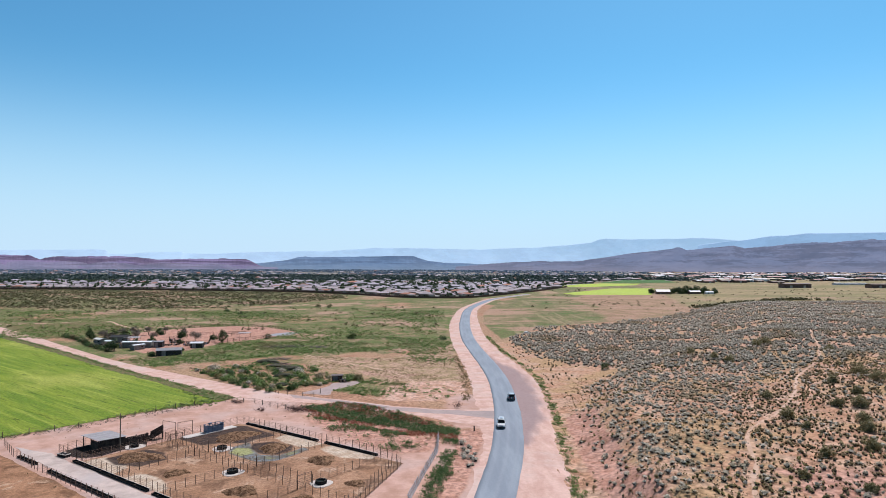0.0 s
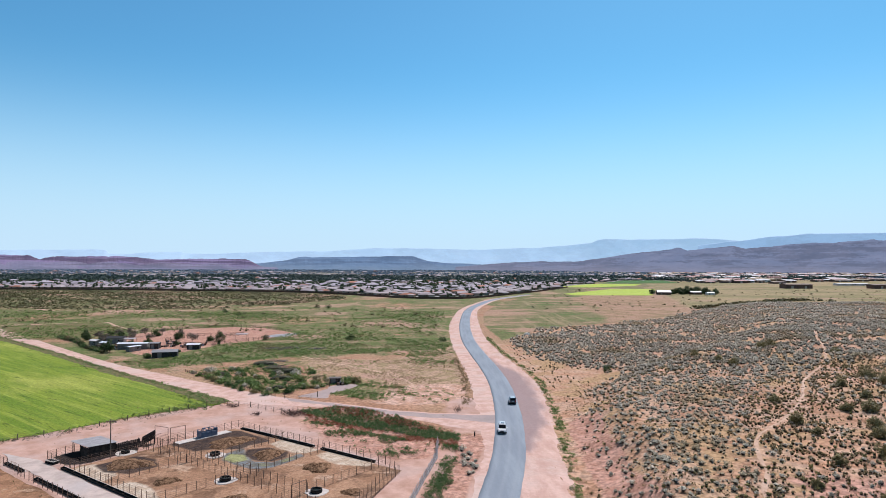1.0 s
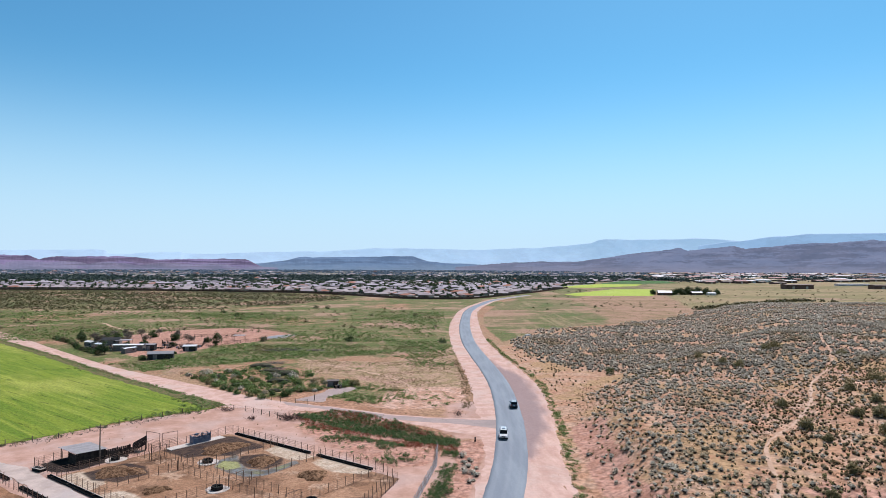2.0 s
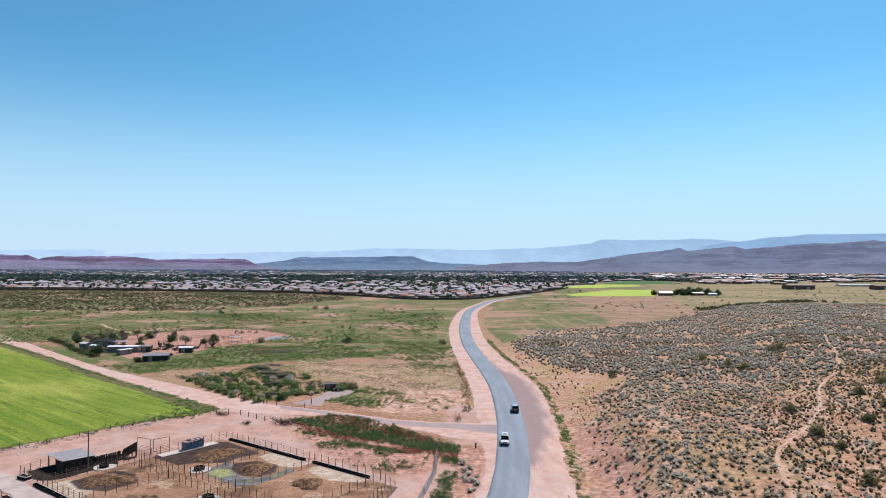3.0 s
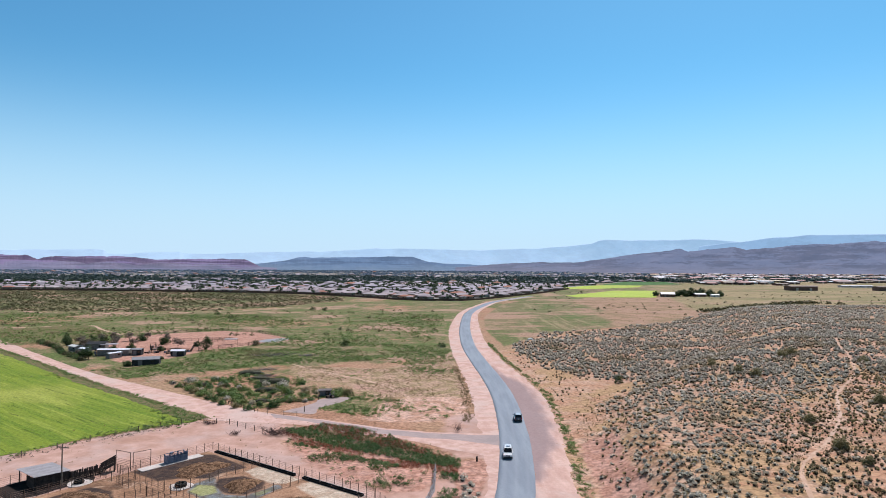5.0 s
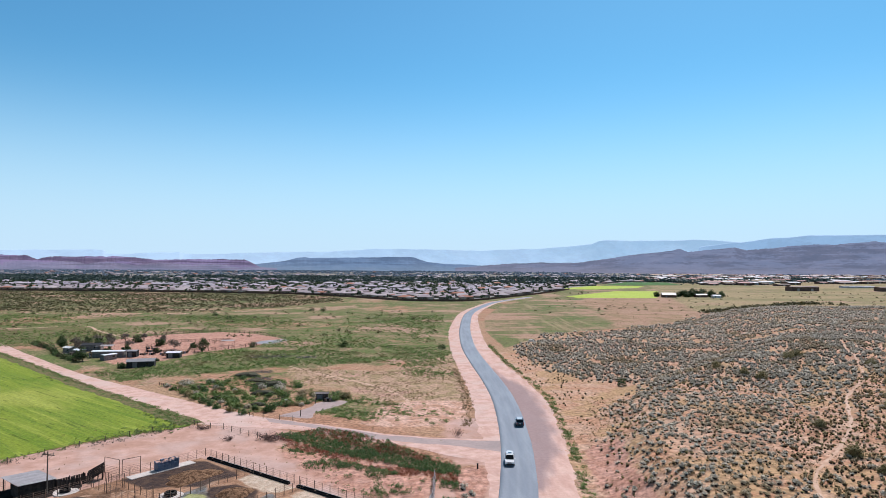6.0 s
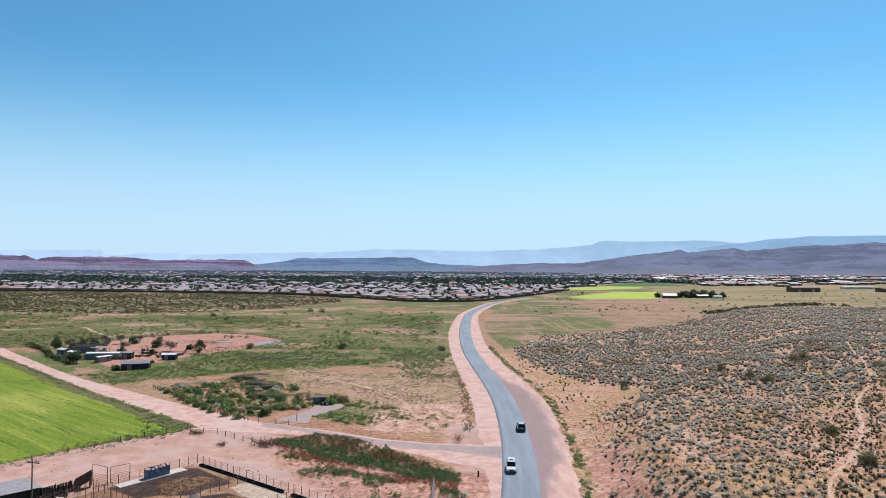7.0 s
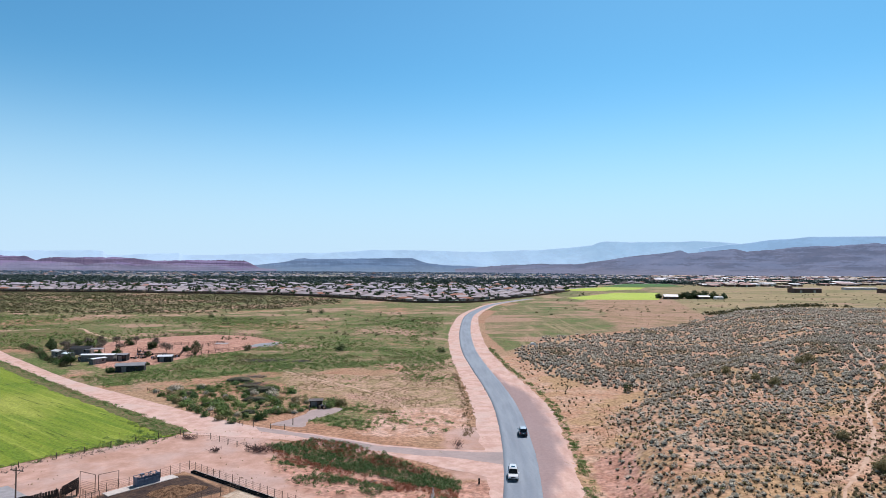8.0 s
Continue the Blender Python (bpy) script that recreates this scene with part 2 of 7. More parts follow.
# ---- ground ----
def ground_material():
    n = Nodes("desert_ground", 0.95)
    soil = n.mix(n.step(n.noise(9, 5), 0.35, 0.65), (0.370, 0.210, 0.138), (0.284, 0.153, 0.096))
    soil = n.mix(n.step(n.noise(55, 4), 0.42, 0.62), soil, (0.310, 0.202, 0.125))
    fine = n.noise(1.1, 4, 0.7)
    def zone(c, key, colour, ragged=0.9, size=7.0):
        f = n.math("ADD", n.attr(key), n.math("MULTIPLY", n.math("SUBTRACT", n.noise(size, 5, 0.65), 0.5), ragged))
        return n.mix(n.step(f, 0.38, 0.62), c, colour)
    grass = n.mix(n.step(n.noise(14, 5), 0.38, 0.62), (0.112, 0.136, 0.046), (0.200, 0.155, 0.086))
    grass = n.mix(n.step(n.noise(1.8, 4, 0.7), 0.46, 0.62), grass, (0.085, 0.118, 0.036))
    grass = n.mix(n.step(n.noise(60, 6, 0.68), 0.52, 0.60), grass, (0.33, 0.215, 0.15))
    grass = n.mix(n.step(n.noise(6.5, 5, 0.7), 0.56, 0.64), grass, (0.29, 0.195, 0.13))
    c = zone(soil, "grass", grass, 1.3, 11.0)
    pale = n.mix(n.step(n.noise(4, 5), 0.4, 0.6), (0.482, 0.315, 0.245), (0.378, 0.220, 0.152))
    c = zone(c, "pale", pale, 1.5, 9.0)
    dry = n.mix(n.step(n.noise(5, 5, 0.65), 0.42, 0.60), (0.37, 0.245, 0.17), (0.255, 0.19, 0.105))
    c = zone(c, "drylot", n.mix(n.step(n.noise(16, 5, 0.65), 0.55, 0.65), dry, (0.36, 0.22, 0.165)), 0.9, 7.0)
    sand = n.mix(n.step(n.noise(6, 6, 0.65), 0.40, 0.60), (0.365, 0.203, 0.128), (0.42, 0.278, 0.198))
    sand = n.mix(n.step(n.noise(17, 5, 0.65), 0.48, 0.60), sand, (0.35, 0.225, 0.125))
    sand = n.mix(n.step(n.noise(11, 5, 0.65, (1, 1, 1), 0.5), 0.60, 0.70), sand, (0.41, 0.215, 0.132))
    c = zone(c, "hill", sand, 0.8, 6.0)
    c = zone(c, "red", n.mix(n.step(n.noise(3, 4), 0.4, 0.6), (0.425, 0.245, 0.188), (0.345, 0.182, 0.132)), 0.9, 5.0)
    olive = n.mix(n.step(n.noise(24, 6, 0.68), 0.42, 0.58), (0.128, 0.142, 0.054), (0.205, 0.168, 0.09))
    olive = n.mix(n.step(n.noise(44, 5, 0.66), 0.52, 0.60), olive, (0.100, 0.140, 0.046))
    olive = n.mix(n.step(n.noise(3.6, 5, 0.75), 0.50, 0.60), olive, (0.115, 0.10, 0.05))
    olive = n.mix(n.math("MULTIPLY", n.step(n.noise(5.0, 3, 0.5, (1, 0.05, 1), 0.3), 0.56, 0.64), 0.45), olive, (0.33, 0.25, 0.15))
    olive = zone(olive, "clay", n.mix(n.step(n.noise(16, 6, 0.7), 0.42, 0.58), (0.33, 0.205, 0.14), (0.235, 0.165, 0.095)), 0.9, 60.0)
    c = zone(c, "stubble", n.mix(n.step(n.noise(64, 6, 0.68, (0.6, 1, 1)), 0.50, 0.58), olive, (0.325, 0.205, 0.142)), 0.5, 12.0)
    c = zone(c, "fallow", n.mix(n.step(n.noise(9, 6, 0.7, (0.5, 1, 1)), 0.42, 0.58), (0.165, 0.125, 0.066), (0.125, 0.125, 0.05)), 0.5, 10.0)
    hay = n.mix(n.step(n.noise(90, 5, 0.6, (0.4, 1, 1)), 0.42, 0.58), (0.29, 0.222, 0.125), (0.205, 0.178, 0.088))
    hay = n.mix(n.step(n.noise(40, 6, 0.7, (0.5, 1, 1)), 0.54, 0.62), hay, (0.32, 0.21, 0.145))
    hay = n.mix(n.step(n.noise(6, 5, 0.75), 0.54, 0.64), hay, (0.14, 0.125, 0.065))
    c = zone(c, "straw", hay, 0.6, 40.0)
    yards = n.mix(n.step(n.noise(30, 5, 0.7), 0.42, 0.58), (0.33, 0.285, 0.275), (0.10, 0.115, 0.075))
    c = zone(c, "town", yards, 0.3, 40.0)
    c = n.scale(c, n.math("ADD", n.math("MULTIPLY", n.step(fine, 0.36, 0.64), 0.62), 0.68))
    c = zone(c, "dirt", n.mix(n.math("MULTIPLY", n.step(n.noise(13, 5, 0.6), 0.45, 0.65), 0.6), n.mix(n.step(n.noise(3.5, 6, 0.6), 0.25, 0.75), n.mix(n.step(n.noise(22, 6, 0.7), 0.50, 0.62), (0.51, 0.33, 0.272), (0.42, 0.253, 0.193)), (0.36, 0.212, 0.16)), (0.43, 0.318, 0.285)), 0.5, 4.0)
    c = n.scale(c, n.math("ADD", n.math("MULTIPLY", n.noise(0.7, 4, 0.7), 0.36), 0.93))
    n.bump(n.noise(0.6, 5, 0.7), 0.08)
    return n.done(c)


def axis(lo, hi, step, far, grow):
    a = list(np.arange(lo, hi + step, step))
    for end, s in ((far, 1), (-far, -1)):
        d, v = step, (hi if s > 0 else lo)
        while abs(v) < far:
            d *= grow
            v += s * d
            a.append(v)
    return np.array(sorted(a))


gx, gy = axis(-170, 170, 2.2, 5400, 1.055), axis(78, 330, 2.2, 5400, 1.05)
X, Y = np.meshgrid(gx, gy)
Z = rise(X, Y)
nx, ny = len(gx), len(gy)
i = np.arange(nx * ny).reshape(ny, nx)
faces = np.stack([i[:-1, :-1], i[:-1, 1:], i[1:, 1:], i[1:, :-1]], -1).reshape(-1, 4)
road_x = np.interp(-Y, [-p[1] for p in ROAD_C], [p[0] for p in ROAD_C])
west = smooth((road_x - X + 4) / 8)
h_zone = np.maximum(smooth(inside(X, Y, SAGE) / 10 + 0.5), hill(X, Y))
h_zone = np.maximum(h_zone, smooth((X - road_x - 6) / 8) * smooth((330 - Y) / 40))
farm = np.array(FARM_N[2:])
green = west * (0.75 * smooth((Y - 255) / 30) + 0.55 * smooth((Y - 185) / 10) * smooth((-30 - X) / 25) * smooth((300 - Y) / 30))
green = np.maximum(green, 0.8 * smooth((Y - 560) / 60))
green = np.maximum(green, 0.85 * smooth(inside(X, Y, STRIP) / 6 + 0.5))
green = np.maximum(green, 0.6 * smooth(inside(X, Y, EASTLOT) / 5 + 0.4))
green = green * (1 - 0.45 * np.clip(wave(X, Y, 26, 4), 0, 1))
green = green * (1 - 0.55 * smooth(inside(X, Y, BRUSH) / 20 + 0.5))
pale_z = smooth(inside(X, Y, PALE) / 12 + 0.5)
pale_z = np.maximum(pale_z, 0.5 * smooth(1.3 - from_line(X, Y, [(-430, 545), (-264, 508), (-200, 522), (-165, 545), (-120, 600)]) / 14))
pale_z = np.maximum(pale_z, 0.8 * hill(X, Y) * smooth(wave(X, Y, 13, 6) * 2.2 - 0.5) * (0.55 + 0.45 * smooth((Y - 190) / 60)))
dirt_z = np.maximum(smooth(1.5 - from_line(X, Y, ROAD_C) / 16) * smooth((192 - Y) / 14) * west,
                    smooth(inside(X, Y, [(-95, 140), (-60, 176), (-40, 174), (-15, 160), (8, 146), (5, 110), (-10, 85), (-60, 70), (-120, 100)]) / 6 + 0.6))
red_z = np.maximum(smooth(inside(X, Y, COMPOUND) / 8 + 0.5), 0.75 * smooth(1.6 - np.abs(X - np.interp(Y, EDGE_Y, EDGE_X) - 2) / 4) * smooth((178 - Y) / 25))
stub_z = smooth(inside(X, Y, [(30, 322), (26, 400), (32, 500), (60, 650), (110, 760), (330, 800), (420, 700), (346, 668), (261, 615), (206, 524), (155, 457), (116, 424), (61, 385)]) / 10 + 0.5)
stub_z = np.maximum(stub_z, 0.9 * smooth((X - road_x - 30) / 30) * smooth((Y - 560) / 60) * smooth((2500 - Y) / 600))
stub_z = np.maximum(stub_z, 0.85 * smooth(inside(X, Y, BRUSH) / 20 + 0.5))
old_field = smooth(inside(X, Y, [(-330, 372), (-259, 388), (-223, 416), (-183, 371), (-192, 334), (-230, 348), (-330, 450)]) / 8 + 0.5)
dry_z = smooth(inside(X, Y, DRYLOT) / 10 + 0.5)
da, dc = ditch_axes(X, Y)
ditch_z = np.exp(-(da / 21) ** 4 - (dc / 7.5) ** 4)
red_z = np.maximum(red_z, 0.7 * ditch_z)
red_z = np.maximum(red_z, 0.8 * smooth((X - 46) / 12) * smooth((114 - 0.12 * (X - 50) - Y) / 14))
bank_z = smooth(1.6 - np.abs(X - road_x + 8.2) / 2.6) * smooth((152 - Y) / 10) * smooth((Y - 92) / 10)
low_z = 0.75 * smooth(inside(X, Y, [(-36, 160), (-24, 155), (-6, 143), (2, 140), (0, 128), (-9, 125), (-18, 131), (-26, 141), (-33, 151)]) / 5 + 0.4)
red_z = np.maximum(red_z, np.maximum(bank_z, low_z))
pale_z = np.maximum(pale_z, bare_spots(X, Y))
town_z = smooth((Y - np.interp(X, [p[0] for p in FRONT], [p[1] for p in FRONT])) / 25) * (0.35 + 0.65 * smooth((Y - 500) / 200))
straw_z = smooth((X - 0.27 * Y - 40) / 50) * smooth((Y - 520) / 80) * (1 - town_z)
ground = new("ground", big_mesh("ground", np.stack([X, Y, Z], -1).reshape(-1, 3), faces, ground_material(), True,
             grass=(green * (1 - ditch_z)).ravel(), pale=pale_z.ravel(), hill=h_zone.ravel(), red=red_z.ravel(),
             dirt=(dirt_z * (1 - ditch_z) * (1 - 0.85 * bank_z) * (1 - 0.8 * low_z)).ravel(), stubble=stub_z.ravel(), drylot=dry_z.ravel(), fallow=old_field.ravel(), clay=(smooth((X - 0.17 * Y + 10 * wave(X, Y, 30, 2)) / 70) * smooth((960 - Y) / 120)).ravel(), town=town_z.ravel(), straw=straw_z.ravel()))
tagged(ground, "dry desert ground of pink soil and sparse grass", "ground", kind="structure")


def ribbon(name, left, right, lift, material, ragged=0.0, across=6, step=2.0, thick=0.0):
    """A strip of ground cover between two lines, lying lift metres above the ground."""
    a, b = bend(left, step), bend(right, step)
    n = max(len(a), len(b))
    def even(p):
        s = np.concatenate([[0], np.cumsum(np.hypot(*np.diff(p, axis=0).T))])
        return np.stack([np.interp(np.linspace(0, s[-1], n), s, p[:, k]) for k in (0, 1)], 1)
    a, b = even(a), even(b)
    w = b - a
    w /= np.linalg.norm(w, axis=1)[:, None] + 1e-9
    if ragged:
        a = a - w * (ragged * (wave(a[:, 0], a[:, 1], 1.7) + 0.6 * wave(a[:, 0], a[:, 1], 0.7, 5)))[:, None]
        b = b + w * (ragged * (wave(b[:, 0], b[:, 1], 1.9, 2) + 0.6 * wave(b[:, 0], b[:, 1], 0.6, 7)))[:, None]
    f = np.linspace(0, 1, across + 1)
    p = a[:, None] * (1 - f)[None, :, None] + b[:, None] * f[None, :, None]
    z = rise(p[..., 0], p[..., 1]) + lift
    v = np.concatenate([p, z[..., None]], -1)
    if thick:
        edge = [v[:, :1] - (0, 0, thick), v, v[:, -1:] - (0, 0, thick)]
        v = np.concatenate(edge, 1)
    m = v.shape[1]
    k = np.arange(n * m).reshape(n, m)
    fc = np.stack([k[:-1, :-1], k[:-1, 1:], k[1:, 1:], k[1:, :-1]], -1).reshape(-1, 4)
    across_v = np.broadcast_to(np.linspace(0, 1, m), (n, m)).ravel()
    ob = new(name, big_mesh(name, v.reshape(-1, 3), fc, material, False, side=across_v))
    return ob


def offset(pts, d):
    p = bend(pts, 6.0)
    t = np.gradient(p, axis=0)
    t /= np.linalg.norm(t, axis=1)[:, None]
    return p + np.stack([-t[:, 1], t[:, 0]], 1) * np.asarray(d).reshape(-1, 1)


def asphalt_material():
    n = Nodes("chip_seal_asphalt", 0.8)
    c = n.mix(n.step(n.noise(3.0, 5, 0.6, (1, 0.12, 1)), 0.35, 0.65), (0.262, 0.298, 0.338), (0.215, 0.243, 0.283))
    s = n.attr("side")
    lane = n.math("ABSOLUTE", n.math("SUBTRACT", n.math("FRACT", n.math("MULTIPLY", s, 4.0)), 0.5))
    c = n.mix(n.math("MULTIPLY", n.step(lane, 0.2, 0.5), 0.2), c, (0.32, 0.348, 0.38))
    edge = n.math("ABSOLUTE", n.math("SUBTRACT", s, 0.5))
    c = n.mix(n.step(n.math("ADD", edge, n.math("MULTIPLY", n.noise(1.2), 0.08)), 0.47, 0.56), c, (0.431, 0.305, 0.236))
    c = n.scale(c, n.math("ADD", n.math("MULTIPLY", n.noise(0.35, 3, 0.7), 0.3), 0.85))
    return n.bump(n.noise(0.05, 2), 0.004).done(c)


def dirt_material(name, a, b, c2):
    n = Nodes(name, 0.95)
    c = n.mix(n.step(n.noise(3.0, 5, 0.6), 0.36, 0.64), a, b)
    c = n.mix(n.step(n.noise(14, 4, 0.6), 0.45, 0.7), c, c2)
    c = n.scale(c, n.math("ADD", n.math("MULTIPLY", n.noise(0.8, 4, 0.7), 0.4), 0.8))
    return n.bump(n.noise(0.4, 4, 0.7), 0.035).done(c)


def shoulder_material():
    """Pink dirt that turns to purple-grey gravel along the asphalt of the bend."""
    n = Nodes("gravelly_shoulder", 0.95)
    c = n.mix(n.step(n.noise(3.0, 5, 0.6, (1, 0.3, 1)), 0.36, 0.64), (0.61, 0.415, 0.355), (0.50, 0.315, 0.255))
    c = n.mix(n.step(n.noise(14, 4, 0.6), 0.45, 0.7), c, (0.565, 0.42, 0.37))
    xyz = n.t.nodes.new("ShaderNodeSeparateXYZ")
    n.link(n.pos, xyz.inputs["Vector"])
    reach = n.math("MULTIPLY", n.step(xyz.outputs["Y"], 272, 215), n.step(xyz.outputs["Y"], 118, 165))
    f = n.math("SUBTRACT", n.math("ADD", n.math("MULTIPLY", reach, 0.85), n.math("MULTIPLY", n.math("SUBTRACT", n.noise(3.5, 5, 0.65, (1, 0.25, 1)), 0.5), 0.7)), n.attr("side"))
    c = n.mix(n.math("MULTIPLY", n.step(f, -0.12, 0.32), 0.85), c, (0.275, 0.205, 0.205))
    c = n.scale(c, n.math("ADD", n.math("MULTIPLY", n.noise(0.8, 4, 0.7), 0.4), 0.8))
    return n.bump(n.noise(0.4, 4, 0.7), 0.035).done(c)


M_DIRT = dirt_material("pink_dirt", (0.61, 0.415, 0.355), (0.50, 0.315, 0.255), (0.565, 0.42, 0.37))
M_GRAVEL = dirt_material("grey_gravel", (0.345, 0.275, 0.262), (0.395, 0.31, 0.29), (0.31, 0.255, 0.245))
M_TRAIL = dirt_material("trodden_sand", (0.54, 0.37, 0.275), (0.47, 0.31, 0.22), (0.56, 0.40, 0.31))
M_ASPHALT = asphalt_material()

road = tagged(ribbon("road", offset(ROAD_C, -3.35), offset(ROAD_C, 3.35), 0.06, M_ASPHALT, 0.06, 8, 2.0, 0.06),
              "narrow grey asphalt road without markings, winding through desert", "road", kind="structure")
line = bend(ROAD_C, 6.0)
def wide(ys, ws):
    return np.interp(-line[:, 1], [-v for v in ys], ws)
west_w = wide((900, 600, 500, 404, 328, 276, 239, 211, 188, 175, 166, 150, 140, 116, 100, 0), (3.6, 7.5, 8.5, 9.6, 8.8, 9.2, 9.5, 9.6, 9.2, 8.8, 7, 7, 5.5, 4.8, 4.6, 4.6))
east_w = wide((900, 600, 500, 404, 328, 276, 239, 211, 188, 170, 150, 133, 116, 100, 0), (3.6, 7, 8.0, 9.2, 9.4, 9.9, 11.2, 12.3, 11.8, 11.1, 10.8, 10.7, 11.9, 12.5, 12.5))
tagged(ribbon("road_shoulder_west", offset(ROAD_C, -west_w), offset(ROAD_C, -2.9), 0.014, M_DIRT, 0.6, 5),
                    "bare pink dirt shoulder beside the asphalt", "road shoulder", kind="structure")
tagged(ribbon("road_shoulder_east", offset(ROAD_C, 2.9), offset(ROAD_C, east_w), 0.014, shoulder_material(), 0.6, 6),
                    "wide bare pink dirt shoulder beside the asphalt", "road shoulder", kind="structure")
tagged(ribbon("dirt_road", FARM_N, FARM_S, 0.022, M_DIRT, 0.5, 6),
                   "wide pale pink dirt road beside a green field", "dirt road", kind="structure")
tagged(ribbon("gravel_track", [(-44, 184), (-28, 176.6), (-12, 168.4), (3, 164.8), (13.5, 164)], [(-42, 180), (-30, 174.5), (-14, 165.5), (2, 160.5), (13.5, 156)],
                         0.032, M_GRAVEL, 0.45, 4), "grey gravel wheel track on the dirt road", "track", kind="structure")


def area(name, outline, lift, material, ragged=0.0, straight=False):
    """A patch of ground cover with a ragged outline, draped on the ground."""
    ends = np.array(list(outline) + [outline[0]], float)
    p = bend(ends, 1.2)[:-1]
    if straight:
        p = np.concatenate([a + (b - a) * np.linspace(0, 1, max(2, int(np.hypot(*(b - a)) / 1.2)), endpoint=False)[:, None] for a, b in zip(ends[:-1], ends[1:])])
    if ragged:
        p = p + ragged * np.stack([wave(p[:, 0], p[:, 1], 1.5, 1), wave(p[:, 0], p[:, 1], 1.3, 4)], 1)
    bm = bmesh.new()
    vs = [bm.verts.new((x, y, 0)) for x, y in p]
    f = bm.faces.new(vs)
    bmesh.ops.triangulate(bm, faces=[f], ngon_method="BEAUTY")
    for v in bm.verts:
        v.co.z = float(rise(v.co.x, v.co.y)) + lift
    if sum(f.normal.z for f in bm.faces) < 0:
        bmesh.ops.reverse_faces(bm, faces=bm.faces[:])
    me = bpy.data.meshes.new(name)
    bm.to_mesh(me)
    bm.free()
    me.materials.append(material)
    return new(name, me)


def crop_material(name, a, b, c2, turn, width=3.0):
    n = Nodes(name, 0.75)
    m = n.t.nodes.new("ShaderNodeMapping")
    m.inputs["Rotation"].default_value = (0, 0, turn)
    n.link(n.pos, m.inputs["Vector"])
    n.pos = m.outputs["Vector"]
    c = n.mix(n.step(n.noise(width, 5, 0.65, (0.07, 1, 1), 0.6), 0.38, 0.62), a, b)
    c = n.mix(n.step(n.noise(26, 5, 0.6, (0.5, 1, 1)), 0.48, 0.7), c, c2)
    c = n.mix(n.math("MULTIPLY", n.step(n.noise(width * 0.6, 4, 0.65, (0.04, 1, 1), 0.5), 0.52, 0.66), 0.36), c, tuple(v * 1.3 for v in c2))
    c = n.mix(n.math("MULTIPLY", n.step(n.noise(width * 0.5, 4, 0.7, (0.09, 1, 1), 0.6), 0.58, 0.68), 0.8), c, tuple(v * 0.42 for v in b))
    c = n.scale(c, n.math("ADD", n.math("MULTIPLY", n.step(n.noise(0.8, 4, 0.75), 0.25, 0.75), 0.65), 0.68))
    return n.bump(n.noise(0.35, 4, 0.7), 0.2).done(c)


n_ = Nodes("dull_field_edge", 0.9)
rim_soil = n_.bump(n_.noise(0.4, 4), 0.1).done(n_.mix(n_.step(n_.noise(1.6, 5, 0.7), 0.38, 0.62), (0.085, 0.115, 0.036), (0.21, 0.15, 0.085)))
tagged(ribbon("field_margin", [(-560, 621), (-226, 329.5), (-163, 273.5), (-116.5, 230), (-84, 201.5), (-57.5, 179)], [(-562, 616), (-228, 325), (-165, 269.3), (-118.5, 226), (-86, 197.6), (-62.5, 175.5)], 0.12, rim_soil, 0.7, 3),
       "dull brown-green weedy margin of the crop field", "field margin", kind="structure")
crop = tagged(area("crop_field", CROP, 0.09, crop_material("alfalfa", (0.200, 0.258, 0.032), (0.132, 0.205, 0.022), (0.31, 0.33, 0.068), radians(38)), 0.5),
              "bright green irrigated alfalfa field with faint mown rows", "field", kind="structure")
M_YELLOW = crop_material("mown_hay", (0.38, 0.46, 0.06), (0.32, 0.42, 0.05), (0.40, 0.45, 0.10), radians(0), 6.0)
M_GREEN = crop_material("green_crop", (0.045, 0.13, 0.02), (0.035, 0.10, 0.016), (0.07, 0.16, 0.025), radians(0), 6.0)
FARHAY = [(188.8, 1084.2), (266.6, 1225.5), (318.2, 1280.6), (399.7, 1277.6), (356.7, 1174.4), (253.3, 1078.9)]
GREENF = [(318.0, 1302.5), (443.9, 1565.8), (549.7, 1583.5), (508.0, 1368.1), (411.7, 1315.6)]
for nm, outline, m in (("hay_field", [(158, 833), (165, 795), (263, 799), (339, 1017), (268, 1009)], M_YELLOW),
                       ("hay_field_far", FARHAY, M_YELLOW),
                       ("green_field", GREENF, M_GREEN)):
    tagged(area(nm, outline, 0.15, m, 1.0, True), "flat bright green irrigated field near the town", "field", kind="structure")

